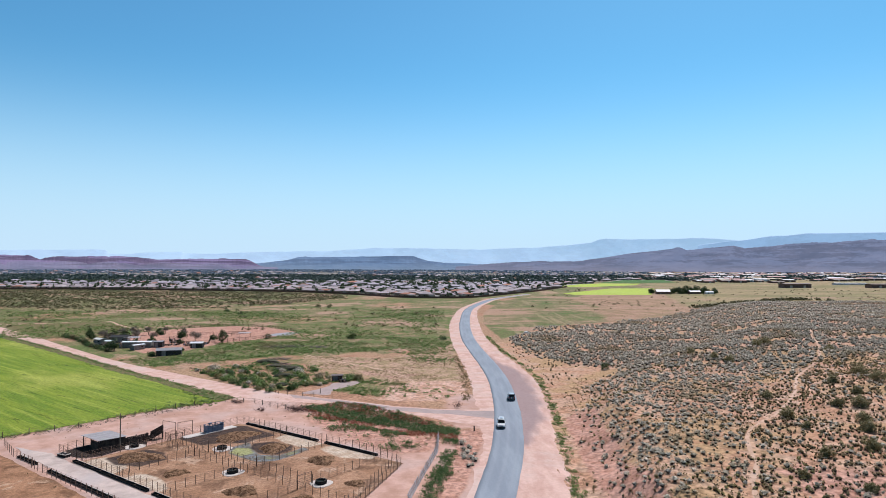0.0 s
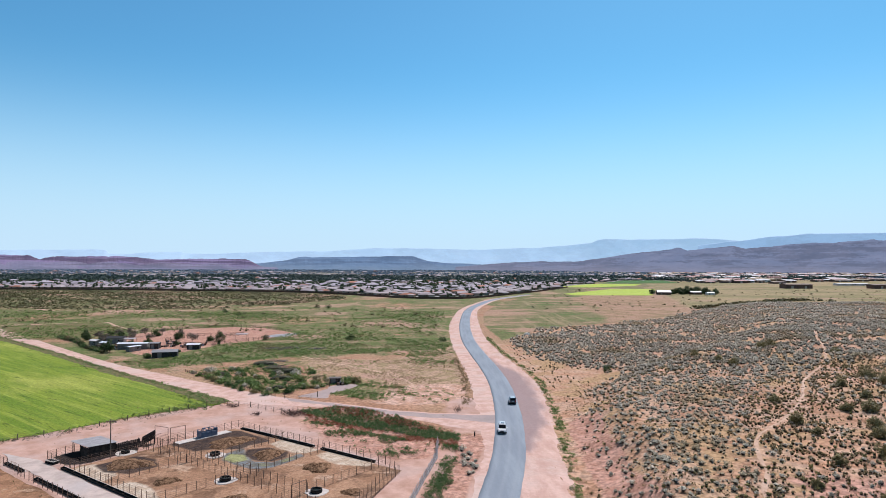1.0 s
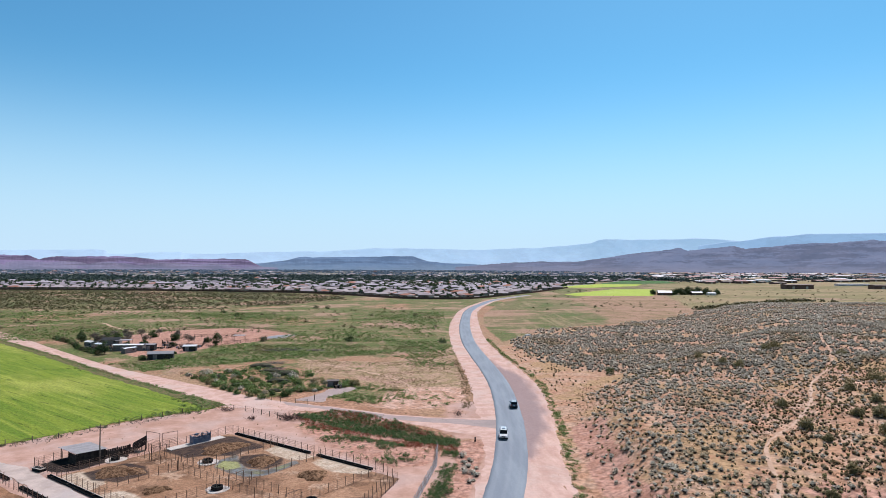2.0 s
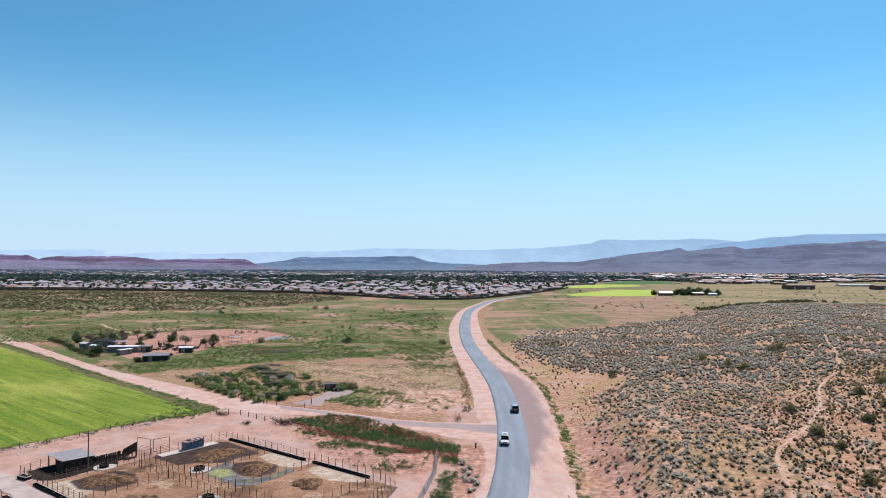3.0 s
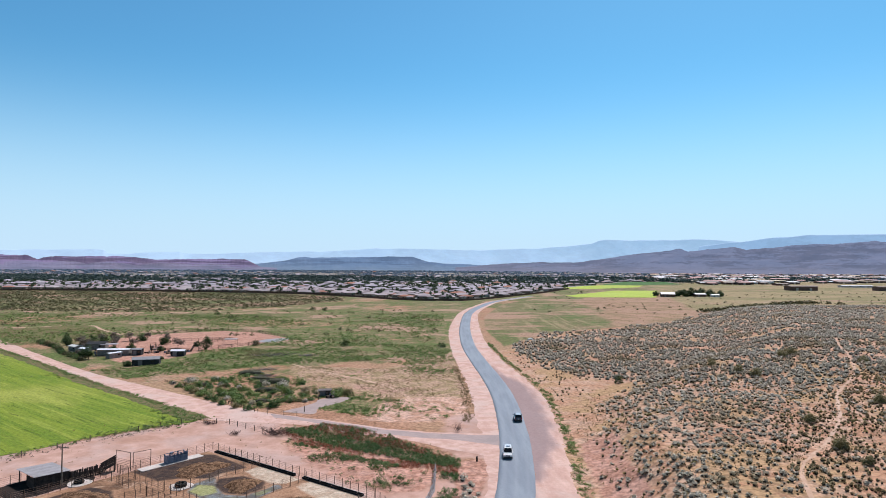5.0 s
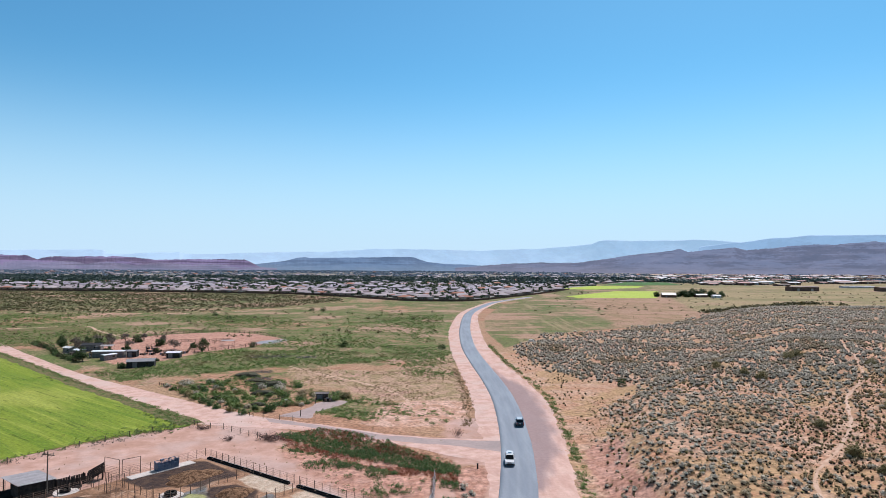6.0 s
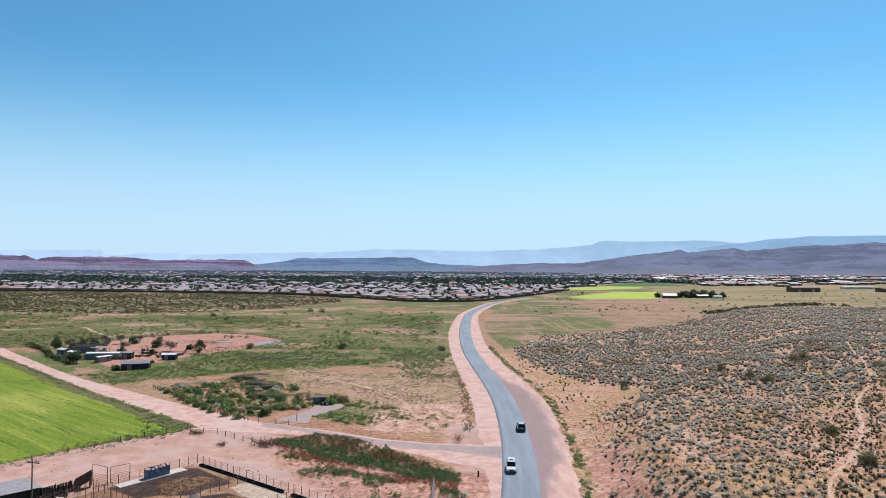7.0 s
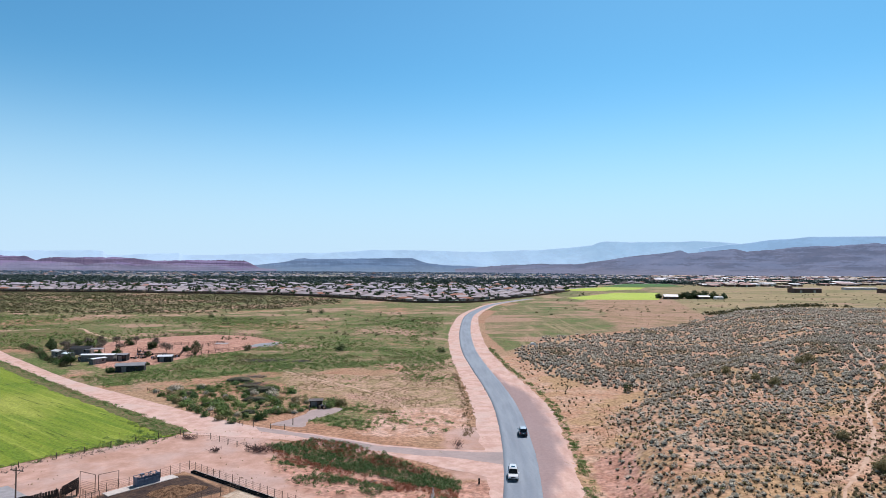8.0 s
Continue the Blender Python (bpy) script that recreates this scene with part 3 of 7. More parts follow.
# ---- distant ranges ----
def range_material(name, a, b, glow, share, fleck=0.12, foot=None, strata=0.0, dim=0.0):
    """Bare rock with distance haze painted in as a glow: ledges along the slope, gullies down it, and more haze towards
    the foot.
    """
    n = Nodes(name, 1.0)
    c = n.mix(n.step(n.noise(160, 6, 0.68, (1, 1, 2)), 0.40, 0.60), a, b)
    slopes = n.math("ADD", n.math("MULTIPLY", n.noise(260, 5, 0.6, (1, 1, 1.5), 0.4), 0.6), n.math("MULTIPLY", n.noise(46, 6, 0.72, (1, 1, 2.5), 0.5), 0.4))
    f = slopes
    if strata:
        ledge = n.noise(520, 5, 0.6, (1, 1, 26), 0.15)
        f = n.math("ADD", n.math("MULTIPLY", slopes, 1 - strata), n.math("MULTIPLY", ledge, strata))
    haze_glow = n.mix(n.step(f, 0.465, 0.535), tuple(v * (1 - fleck) for v in glow), tuple(min(1.0, v * (1 + fleck * 0.5)) for v in glow))
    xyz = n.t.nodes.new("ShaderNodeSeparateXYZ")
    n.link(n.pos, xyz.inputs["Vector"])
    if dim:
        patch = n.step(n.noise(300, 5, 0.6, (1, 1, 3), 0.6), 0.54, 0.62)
        haze_glow = n.mix(n.math("MULTIPLY", patch, dim), haze_glow, tuple(v * 0.62 for v in glow))
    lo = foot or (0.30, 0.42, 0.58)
    haze_glow = n.mix(n.math("MULTIPLY", n.step(xyz.outputs["Z"], 62, -8), 0.75), haze_glow, lo)   # valley haze painted into the glow at the foot
    n.link(haze_glow, n.b.inputs["Emission Color"])
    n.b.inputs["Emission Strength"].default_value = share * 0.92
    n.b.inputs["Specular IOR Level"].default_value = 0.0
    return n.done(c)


def mountain_range(name, label, radius, deep, profile, material, rough, seed, jag=0.0):
    """A range on an arc round the valley: profile gives tangent of the bearing and rise over distance of the crest."""
    t = np.linspace(profile[0][0], profile[-1][0], 620)
    crest = np.interp(t, [p[0] for p in profile], [p[1] for p in profile]) * radius / np.sqrt(1 + t ** 2) + 38
    u = t * 1000
    crest = crest + jag * (wave(u, seed, 7.0, seed) + 0.8 * np.round(1.6 * wave(u, 0, 3.1, seed + 4)) / 1.6 + 0.5 * wave(u, 0, 1.1, seed + 6))
    ang = np.arctan(t)
    rows = np.concatenate([np.linspace(0, 0.9, 22), np.linspace(0.92, 1.0, 6), np.linspace(1.05, 1.25, 4)])
    verts = []
    for s in rows:
        r = radius - deep * (1 - s)
        x, y = r * np.sin(ang), r * np.cos(ang)
        up = np.clip(s, 0, 1) ** 1.5 if s <= 1 else 1 - (s - 1) * 1.5
        gully = 1 + rough * (1 - s) * (wave(x + y * 0.3, y, 60, seed) + 0.7 * wave(x, y, 24, seed + 2) + 0.5 * wave(x, y, 9, seed + 3)) * smooth(s * 4)
        z = crest * up * gully + 0.015 * crest * wave(x, y, 30, seed + 5) * smooth(s * 3) - 2
        verts.append(np.stack([x, y, z], 1))
    v = np.array(verts)
    k = np.arange(v.shape[0] * v.shape[1]).reshape(v.shape[:2])
    f = np.stack([k[:-1, :-1], k[:-1, 1:], k[1:, 1:], k[1:, :-1]], -1).reshape(-1, 4)
    ob = new(name, big_mesh(name, v.reshape(-1, 3), f, material))
    return tagged(ob, label, "mountains", kind="structure")


def crest(*pts):
    """Crest points from (bearing, rise) in thousandths of the distance."""
    return [(a / 1000, b / 1000 + 0.0045 * a / 1000) for a, b in pts]


# the glow colour of each range is distance haze, emitted by the rock
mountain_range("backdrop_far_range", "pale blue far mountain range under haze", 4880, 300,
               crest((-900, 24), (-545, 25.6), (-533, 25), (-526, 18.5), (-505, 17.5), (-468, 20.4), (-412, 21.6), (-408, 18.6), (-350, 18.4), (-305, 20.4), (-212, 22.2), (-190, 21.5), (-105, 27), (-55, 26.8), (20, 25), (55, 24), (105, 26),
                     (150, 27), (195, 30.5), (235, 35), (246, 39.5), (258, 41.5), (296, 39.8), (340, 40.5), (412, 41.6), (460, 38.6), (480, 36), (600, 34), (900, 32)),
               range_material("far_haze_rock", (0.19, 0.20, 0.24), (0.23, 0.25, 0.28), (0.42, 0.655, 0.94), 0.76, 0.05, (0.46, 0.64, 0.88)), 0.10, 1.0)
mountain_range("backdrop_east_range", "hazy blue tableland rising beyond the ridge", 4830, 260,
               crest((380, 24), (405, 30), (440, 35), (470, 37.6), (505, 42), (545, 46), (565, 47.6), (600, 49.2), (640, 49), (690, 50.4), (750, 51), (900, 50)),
               range_material("tableland_haze_rock", (0.17, 0.19, 0.23), (0.21, 0.24, 0.28), (0.36, 0.575, 0.88), 0.74, 0.06, (0.40, 0.58, 0.82)), 0.10, 11.0)
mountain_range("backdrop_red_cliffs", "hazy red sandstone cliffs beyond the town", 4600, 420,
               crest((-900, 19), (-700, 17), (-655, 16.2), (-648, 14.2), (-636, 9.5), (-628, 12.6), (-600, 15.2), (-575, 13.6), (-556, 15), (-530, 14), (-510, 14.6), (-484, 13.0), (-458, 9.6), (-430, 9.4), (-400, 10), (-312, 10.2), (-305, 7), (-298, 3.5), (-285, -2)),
               range_material("red_cliff_haze_rock", (0.035, 0.026, 0.045), (0.072, 0.052, 0.072), (0.33, 0.285, 0.53), 0.50, 0.52, (0.36, 0.37, 0.60), 0.62), 0.22, 2.0, 2.6)
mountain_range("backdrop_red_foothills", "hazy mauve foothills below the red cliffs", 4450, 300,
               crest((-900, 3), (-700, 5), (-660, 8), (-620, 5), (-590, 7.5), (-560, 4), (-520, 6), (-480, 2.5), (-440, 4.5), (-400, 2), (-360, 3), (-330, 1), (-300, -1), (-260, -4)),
               range_material("mauve_foothill_haze_rock", (0.05, 0.042, 0.06), (0.09, 0.072, 0.092), (0.32, 0.31, 0.52), 0.50, 0.40, (0.30, 0.37, 0.55), 0.5), 0.3, 9.0, 1.5)
mountain_range("backdrop_mesa", "flat-topped hazy blue mesa behind the town", 4700, 260,
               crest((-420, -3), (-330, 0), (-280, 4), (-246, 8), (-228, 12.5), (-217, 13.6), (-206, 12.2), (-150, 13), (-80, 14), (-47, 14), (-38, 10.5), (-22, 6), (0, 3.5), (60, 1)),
               range_material("mesa_haze_rock", (0.035, 0.045, 0.07), (0.06, 0.07, 0.095), (0.215, 0.35, 0.60), 0.55, 0.22, (0.30, 0.44, 0.62), 0.45), 0.12, 3.0, 1.2)
mountain_range("backdrop_low_ridges", "pale low hazy blue ridges beyond the valley", 4790, 200,
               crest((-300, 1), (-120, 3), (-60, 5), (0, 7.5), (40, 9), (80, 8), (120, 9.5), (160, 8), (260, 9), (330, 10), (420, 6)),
               range_material("low_ridge_haze_rock", (0.14, 0.19, 0.22), (0.18, 0.22, 0.25), (0.34, 0.52, 0.77), 0.65, 0.1, (0.36, 0.52, 0.74)), 0.12, 6.0)
mountain_range("backdrop_dark_ridge", "long bare hazy purple-brown ridge beside the town", 4400, 700,
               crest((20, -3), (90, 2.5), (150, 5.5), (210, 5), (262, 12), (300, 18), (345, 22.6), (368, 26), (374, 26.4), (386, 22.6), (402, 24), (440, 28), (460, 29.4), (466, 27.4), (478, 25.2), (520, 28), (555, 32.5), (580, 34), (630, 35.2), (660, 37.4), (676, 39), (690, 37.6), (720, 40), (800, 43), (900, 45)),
               range_material("dark_ridge_haze_rock", (0.03, 0.03, 0.042), (0.06, 0.054, 0.068), (0.215, 0.27, 0.435), 0.66, 0.24, (0.285, 0.305, 0.42), 0.3, 0.3), 0.12, 4.0, 2.0)

# ---- plants ----
rng = np.random.default_rng(7)


def clump(leaves, width, height, leaf, seed, spread=0.5, lobes=1, low=0.02):
    """Leaf quads heaped to an uneven dome of that width and height: array of corners."""
    r = np.random.default_rng(seed)
    centre = np.zeros((lobes, 3))
    size = np.ones(lobes)
    if lobes > 1:
        a = r.uniform(0, 6.28, lobes)
        d = r.uniform(0.25, 0.62, lobes)
        centre = np.stack([np.cos(a) * d * width / 2, np.sin(a) * d * width / 2, r.uniform(0.0, 0.3, lobes) * height], 1)
        size = r.uniform(0.45, 0.75, lobes)
    k = r.integers(0, lobes, leaves)
    a, s = r.uniform(0, 6.283, leaves), r.uniform(low, 1, leaves)
    way = np.stack([np.cos(a) * np.sqrt(1 - s * s), np.sin(a) * np.sqrt(1 - s * s), s], 1)
    rad = (1 - spread * r.uniform(0, 1, leaves) ** 1.6)[:, None]
    p = centre[k] + way * rad * np.array([width / 2, width / 2, height])[None] * size[k][:, None]
    out = way * 0.8 + r.normal(0, 0.42, (leaves, 3)) + (0, 0, 0.45)
    out /= np.linalg.norm(out, axis=1)[:, None]
    side = np.cross(out, r.normal(0, 1, (leaves, 3)))
    side /= np.linalg.norm(side, axis=1)[:, None]
    up = np.cross(out, side)
    l = (leaf * r.uniform(0.6, 1.4, leaves))[:, None]
    q = np.stack([p - side * l * 0.55 - up * l * 1.1, p + side * l * 0.6 - up * l * 0.9, p + side * l * 0.5 + up * l * 1.2, p - side * l * 0.45 + up * l], 1)
    q[..., 2] = np.maximum(q[..., 2], -0.03)
    return q.reshape(-1, 3)


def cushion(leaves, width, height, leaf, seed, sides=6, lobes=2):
    """A low bush: a woody foot, an overhanging rounded heart and leaf tufts all over it; fourth column: 1 on the dark
    foot, bare stems with the shade painted in.
    """
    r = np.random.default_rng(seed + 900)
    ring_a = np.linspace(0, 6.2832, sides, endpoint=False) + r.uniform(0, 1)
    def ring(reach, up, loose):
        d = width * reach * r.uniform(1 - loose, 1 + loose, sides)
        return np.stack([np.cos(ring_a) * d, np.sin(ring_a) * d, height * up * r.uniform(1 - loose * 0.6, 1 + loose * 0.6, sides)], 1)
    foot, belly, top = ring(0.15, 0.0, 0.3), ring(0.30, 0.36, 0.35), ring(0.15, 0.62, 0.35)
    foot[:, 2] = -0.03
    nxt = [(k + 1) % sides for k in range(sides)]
    shade_wood = [(foot[k], foot[n], belly[n], belly[k]) for k, n in enumerate(nxt)]
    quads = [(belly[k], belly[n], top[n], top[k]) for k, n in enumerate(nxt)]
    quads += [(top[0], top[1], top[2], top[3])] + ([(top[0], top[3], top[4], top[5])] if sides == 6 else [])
    solid = np.array(shade_wood + quads).reshape(-1, 3)
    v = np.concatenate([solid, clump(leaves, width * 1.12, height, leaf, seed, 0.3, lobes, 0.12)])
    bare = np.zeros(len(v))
    bare[: len(shade_wood) * 4] = 1.0
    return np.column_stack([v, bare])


def sow(name, places, sizes, templates, material, label, category, on=None):
    """Many plants of one sort as one object: each a turned and scaled copy of a template."""
    places, sizes = np.asarray(places), np.asarray(sizes)
    z = rise(places[:, 0], places[:, 1]) if on is None else np.full(len(places), on)
    turn, tone = rng.uniform(0, 6.283, len(places)), rng.uniform(0, 1, len(places))
    which = rng.integers(0, len(templates), len(places))
    vs, ts, ws = [], [], []
    for j, tp in enumerate(templates):
        m = which == j
        c, s, k = np.cos(turn[m])[:, None], np.sin(turn[m])[:, None], sizes[m][:, None]
        x = (tp[None, :, 0] * c - tp[None, :, 1] * s) * k + places[m, 0][:, None]
        y = (tp[None, :, 0] * s + tp[None, :, 1] * c) * k + places[m, 1][:, None]
        vs.append(np.stack([x, y, tp[None, :, 2] * k + z[m][:, None]], -1).reshape(-1, 3))
        ts.append(np.repeat(tone[m], len(tp)))
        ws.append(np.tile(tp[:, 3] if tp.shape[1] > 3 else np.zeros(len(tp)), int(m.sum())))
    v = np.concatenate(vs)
    ob = new(name, big_mesh(name, v, np.arange(len(v)).reshape(-1, 4), material, False, tone=np.concatenate(ts), shade_wood=np.concatenate(ws)))
    return tagged(ob, label, category, kind="stuff")


def strew(x0, x1, y0, y1, density, keep):
    """Random places in a rectangle, each kept with the chance that keep(x, y) gives."""
    n = int((x1 - x0) * (y1 - y0) * density)
    x, y = rng.uniform(x0, x1, n), rng.uniform(y0, y1, n)
    m = rng.uniform(0, 1, n) < keep(x, y)
    return np.stack([x[m], y[m]], 1)


TRAIL = [(173, 299), (156, 268), (146, 248), (131, 221), (118, 203), (105.5, 188.5), (95.5, 172.5), (88, 160), (79, 148.5), (68, 135.5), (60, 125.5), (54, 112), (52, 106), (48, 99), (45, 92)]
TRAIL_B = [(150, 150), (128, 140), (112, 128), (104, 112), (100, 90)]
M_SAGE = leafy("sagebrush_leaves", (0.40, 0.362, 0.282), (0.60, 0.54, 0.435), (0.38, 0.30, 0.18), thinness=0.10)
M_BROWN = leafy("small_brown_shrub", (0.20, 0.152, 0.075), (0.34, 0.262, 0.135), (0.22, 0.13, 0.075), thinness=0.08)
M_RABBIT = leafy("yellow_green_shrub", (0.235, 0.205, 0.075), (0.36, 0.30, 0.13), thinness=0.25)
M_OLIVE = leafy("creosote_leaves", (0.085, 0.088, 0.038), (0.16, 0.138, 0.068), thinness=0.14)
M_HILLSHRUB = leafy("olive_shrub_leaves", (0.185, 0.168, 0.076), (0.30, 0.25, 0.125), thinness=0.35)
M_WEED = leafy("green_weeds", (0.125, 0.205, 0.056), (0.225, 0.295, 0.095), (0.25, 0.225, 0.10), thinness=0.18)
M_LUSH = leafy("lush_weeds", (0.068, 0.128, 0.042), (0.155, 0.222, 0.076), thinness=0.18)
M_RUST = leafy("dry_red_weeds", (0.27, 0.085, 0.05), (0.36, 0.15, 0.085))
M_STRAW = leafy("dry_grass", (0.29, 0.205, 0.11), (0.19, 0.145, 0.068))
M_TREE = leafy("tree_leaves", (0.045, 0.072, 0.026), (0.085, 0.12, 0.042))
M_DEADLEAF = leafy("dry_grey_leaves", (0.12, 0.095, 0.075), (0.20, 0.165, 0.135))


def off_road(x, y, gap=0.5):
    rx = np.interp(-y, [-p[1] for p in ROAD_C], [p[0] for p in ROAD_C])
    return x - rx


def sandy_side(x, y):
    """1 on the sandy side of the hill, where small brown shrubs replace the sage."""
    edge = np.interp(y, (90, 127, 150, 175, 211, 235), (42, 50, 62, 82, 122, 190)) + 5 * wave(x, y, 6, 8)
    return smooth((x - edge) / 9) * smooth((255 - y) / 25)


def sage_chance(x, y):
    far = smooth((y - 120) / 160)
    patch = 0.5 + 0.5 * wave(x, y, 9, 2) + 0.35 * wave(x, y, 3.5, 5)
    dense = np.clip(patch * (1.0 - 0.2 * far) + 0.16 + 0.20 * far, 0.04, 1)
    clear = smooth((from_line(x, y, TRAIL) - 0.3) / 0.6) * smooth((from_line(x, y, TRAIL_B) - 0.1) / 0.6)
    low = np.maximum(hill(x, y) ** 0.6 * np.maximum(smooth((inside(x, y, SAGE) + 4) / 6), smooth((245 - y) / 15)), smooth((inside(x, y, SAGE) + 5 * wave(x, y, 11, 3)) / 10 + 0.45))
    low = low * smooth((0.74 * y + 32 - x) / 8)
    return dense * low * clear * (1 - 0.80 * sandy_side(x, y)) * (1 - 0.9 * bare_spots(x, y))


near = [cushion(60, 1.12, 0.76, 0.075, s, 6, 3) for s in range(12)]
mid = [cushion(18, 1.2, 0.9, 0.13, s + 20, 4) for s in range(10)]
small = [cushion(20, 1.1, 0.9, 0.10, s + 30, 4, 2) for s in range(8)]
spots = strew(28, 180, 84, 200, 0.74, sage_chance)
sow("sagebrush", spots, rng.uniform(0.38, 1.0, len(spots)) ** 1.4 * 1.42, near, M_SAGE, "grey-green sagebrush scattered over the sandy hill", "sagebrush")
spots = strew(28, 290, 200, 345, 0.50, sage_chance)
sow("sagebrush_slope", spots, rng.uniform(0.48, 1.0, len(spots)) ** 1.3 * 1.8, mid, M_SAGE, "grey-green sagebrush covering the gentle slope", "sagebrush")
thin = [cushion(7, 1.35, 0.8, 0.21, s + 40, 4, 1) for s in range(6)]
spots = strew(40, 480, 345, 680, 0.24, sage_chance)
sow("sagebrush_crest", spots, rng.uniform(0.9, 2.0, len(spots)), thin, M_SAGE, "grey-green sagebrush on the far crest of the hill", "sagebrush")

def brown_chance(x, y):
    flat = 0.13 * smooth((off_road(x, y) - 13) / 4) * np.clip(0.5 + 0.9 * wave(x, y, 6, 3), 0, 1)
    return np.maximum(flat, slope_share(x, y))


def slope_share(x, y):
    """Chance of a small brown shrub on the hill itself."""
    return hill(x, y) * (0.10 + 0.90 * sandy_side(x, y)) * np.clip(0.62 + 0.45 * wave(x, y, 7, 4) + 0.25 * wave(x, y, 2.5, 1), 0.05, 1) * (1 - 0.8 * bare_spots(x, y)) * smooth((from_line(x, y, TRAIL) - 0.35) / 0.6) * smooth((0.74 * y + 32 - x) / 8)


spots = strew(24, 210, 84, 300, 0.9, brown_chance)
sow("brown_shrubs", spots, rng.uniform(0.3, 1.0, len(spots)) ** 1.6 * 0.85 + 0.2, small, M_BROWN, "small brown-olive shrubs dotted over sandy soil", "shrubs")

spots = strew(30, 150, 84, 215, 0.42, lambda x, y: hill(x, y) * np.clip(0.25 - 0.9 * wave(x, y, 9, 2) + 0.4 * wave(x, y, 21, 7), 0.03, 1))
sow("yellow_shrubs", spots, rng.uniform(0.3, 0.85, len(spots)), mid, M_RABBIT, "small yellow-green shrubs between the sagebrush", "shrubs")

# dry tufts between the sage
straw = [clump(7, 0.7, 0.34, 0.10, s + 60, 0.6) for s in range(4)]
spots = strew(24, 150, 86, 230, 0.55, lambda x, y: np.clip(0.5 + wave(x, y, 7, 8), 0, 1) * smooth((x - np.interp(y, EDGE_Y, EDGE_X) + 8) / 6))
sow("dry_grass", spots, rng.uniform(0.5, 1.2, len(spots)), straw, M_STRAW, "low yellow dry grass tufts on sandy soil", "grass")

spots = strew(2, 14, 176, 262, 3.5, lambda x, y: np.exp(-((off_road(x, y) + 10.7) / 1.1) ** 2) * np.clip(0.7 + 0.5 * wave(x, y, 4), 0, 1))
sow("bank_grass", spots, rng.uniform(0.6, 1.3, len(spots)), straw, M_STRAW, "brown dry grass on the low roadside bank", "grass")
spots = strew(30, 330, 250, 700, 0.05, lambda x, y: smooth((off_road(x, y) - 13) / 8) * np.clip(0.5 + wave(x, y, 16, 5), 0.1, 1) * smooth(-inside(x, y, SAGE) / 5 + 0.5))
sow("stubble_grass", spots, rng.uniform(0.5, 1.1, len(spots)), straw, M_STRAW, "sparse dry grass tufts on the old field", "grass")

def outside_pens(x, y):
    u, v = (x + 47.6) * 0.806 - (y - 151.5) * 0.592, (x + 47.6) * 0.592 + (y - 151.5) * 0.806
    return np.where((u > -14) & (u < 66) & (v > -44) & (v < 1), 0.0, 1.0)


spots = strew(-95, 14, 100, 182, 0.12, lambda x, y: np.clip(0.25 + 0.8 * wave(x, y, 6, 2), 0.02, 1) * smooth((-off_road(x, y) - 5) / 3) * outside_pens(x, y))
sow("yard_tufts", spots, rng.uniform(0.3, 0.9, len(spots)), straw, M_STRAW, "tiny dry tufts on bare pink dirt", "grass")
spots = np.stack([rng.uniform(4.0, 6.6, 16), rng.uniform(119, 135, 16)], 1)
sow("berm_sage", spots, rng.uniform(0.8, 1.6, len(spots)), near, M_SAGE, "grey-green sagebrush on the roadside berm", "sagebrush")

# weeds along the roadsides
def east_verge(x, y):
    d = off_road(x, y) - np.interp(y, (100, 116, 133, 150, 170, 211, 239, 276, 328), (12.6, 12, 10.8, 11, 11.4, 12.8, 11.8, 10.3, 9.6))
    return np.exp(-((d - 0.9) / 0.8) ** 2) * np.clip(0.75 + 0.5 * wave(x, y, 3, 1), 0, 1)


low = [clump(36, 1.2, 0.8, 0.085, s + 80, 0.35) for s in range(5)] + [clump(62, 2.2, 0.75, 0.098, s + 86, 0.45, 3) for s in range(4)]
spots = strew(15, 50, 88, 335, 2.6, east_verge)
sow("verge_weeds", spots, rng.uniform(0.4, 0.95, len(spots)), low, M_WEED, "line of low green weeds along the dirt shoulder", "weeds")

DITCH = [(-37, 168), (-28, 174), (-18.5, 170), (-6, 157), (4, 147), (4, 139), (-1.4, 132.7), (-9, 126.5), (-17, 132.5), (-24, 141), (-31, 152)]
BERM = [(0, 141), (3.8, 141), (3.4, 128), (1.2, 112), (-0.5, 96), (-4.4, 96), (-2.6, 112), (0.1, 128)]
def in_ditch(x, y):
    upper = smooth((ditch_axes(x, y)[1] + 0.5) / 2.5)
    band = ditch_axes(x, y)[1]
    core = smooth((inside(x, y, DITCH) + 0.5) / 2.0) * np.clip(np.interp(band, (-22, -12, -7, -4.5, -0.5, 0.5, 6), (0.0, -0.1, 0.0, 0.4, 0.55, 0.95, 0.85)) + 0.7 * wave(x, y, 2.6, 4), 0.02, 1)
    return np.maximum(core, smooth((inside(x, y, BERM) + 0.5) / 2) * np.clip(0.45 + 0.8 * wave(x, y, 2.6, 2), 0, 1))


tall = [clump(46, 1.5, 1.0, 0.082, s + 100, 0.4, 2) for s in range(6)]
spots = strew(-40, 7, 94, 174, 8.0, in_ditch)
band = ditch_axes(spots[:, 0], spots[:, 1])[1]
rust = (spots[:, 1] > 136) & (rng.uniform(0, 1, len(spots)) < np.where((band < -0.5) & (band > -4.5), 0.93, np.where(band > 4.6, 0.55, 0.05)))
sow("ditch_weeds", spots[~rust], rng.uniform(0.3, 1.0, len(spots[~rust])), tall, M_LUSH, "thick green weeds filling the shallow ditch", "weeds")
sow("dry_ditch_weeds", spots[rust], rng.uniform(0.35, 0.8, len(spots[rust])), tall, M_RUST, "rust-red dried weeds on the ditch bank", "weeds")

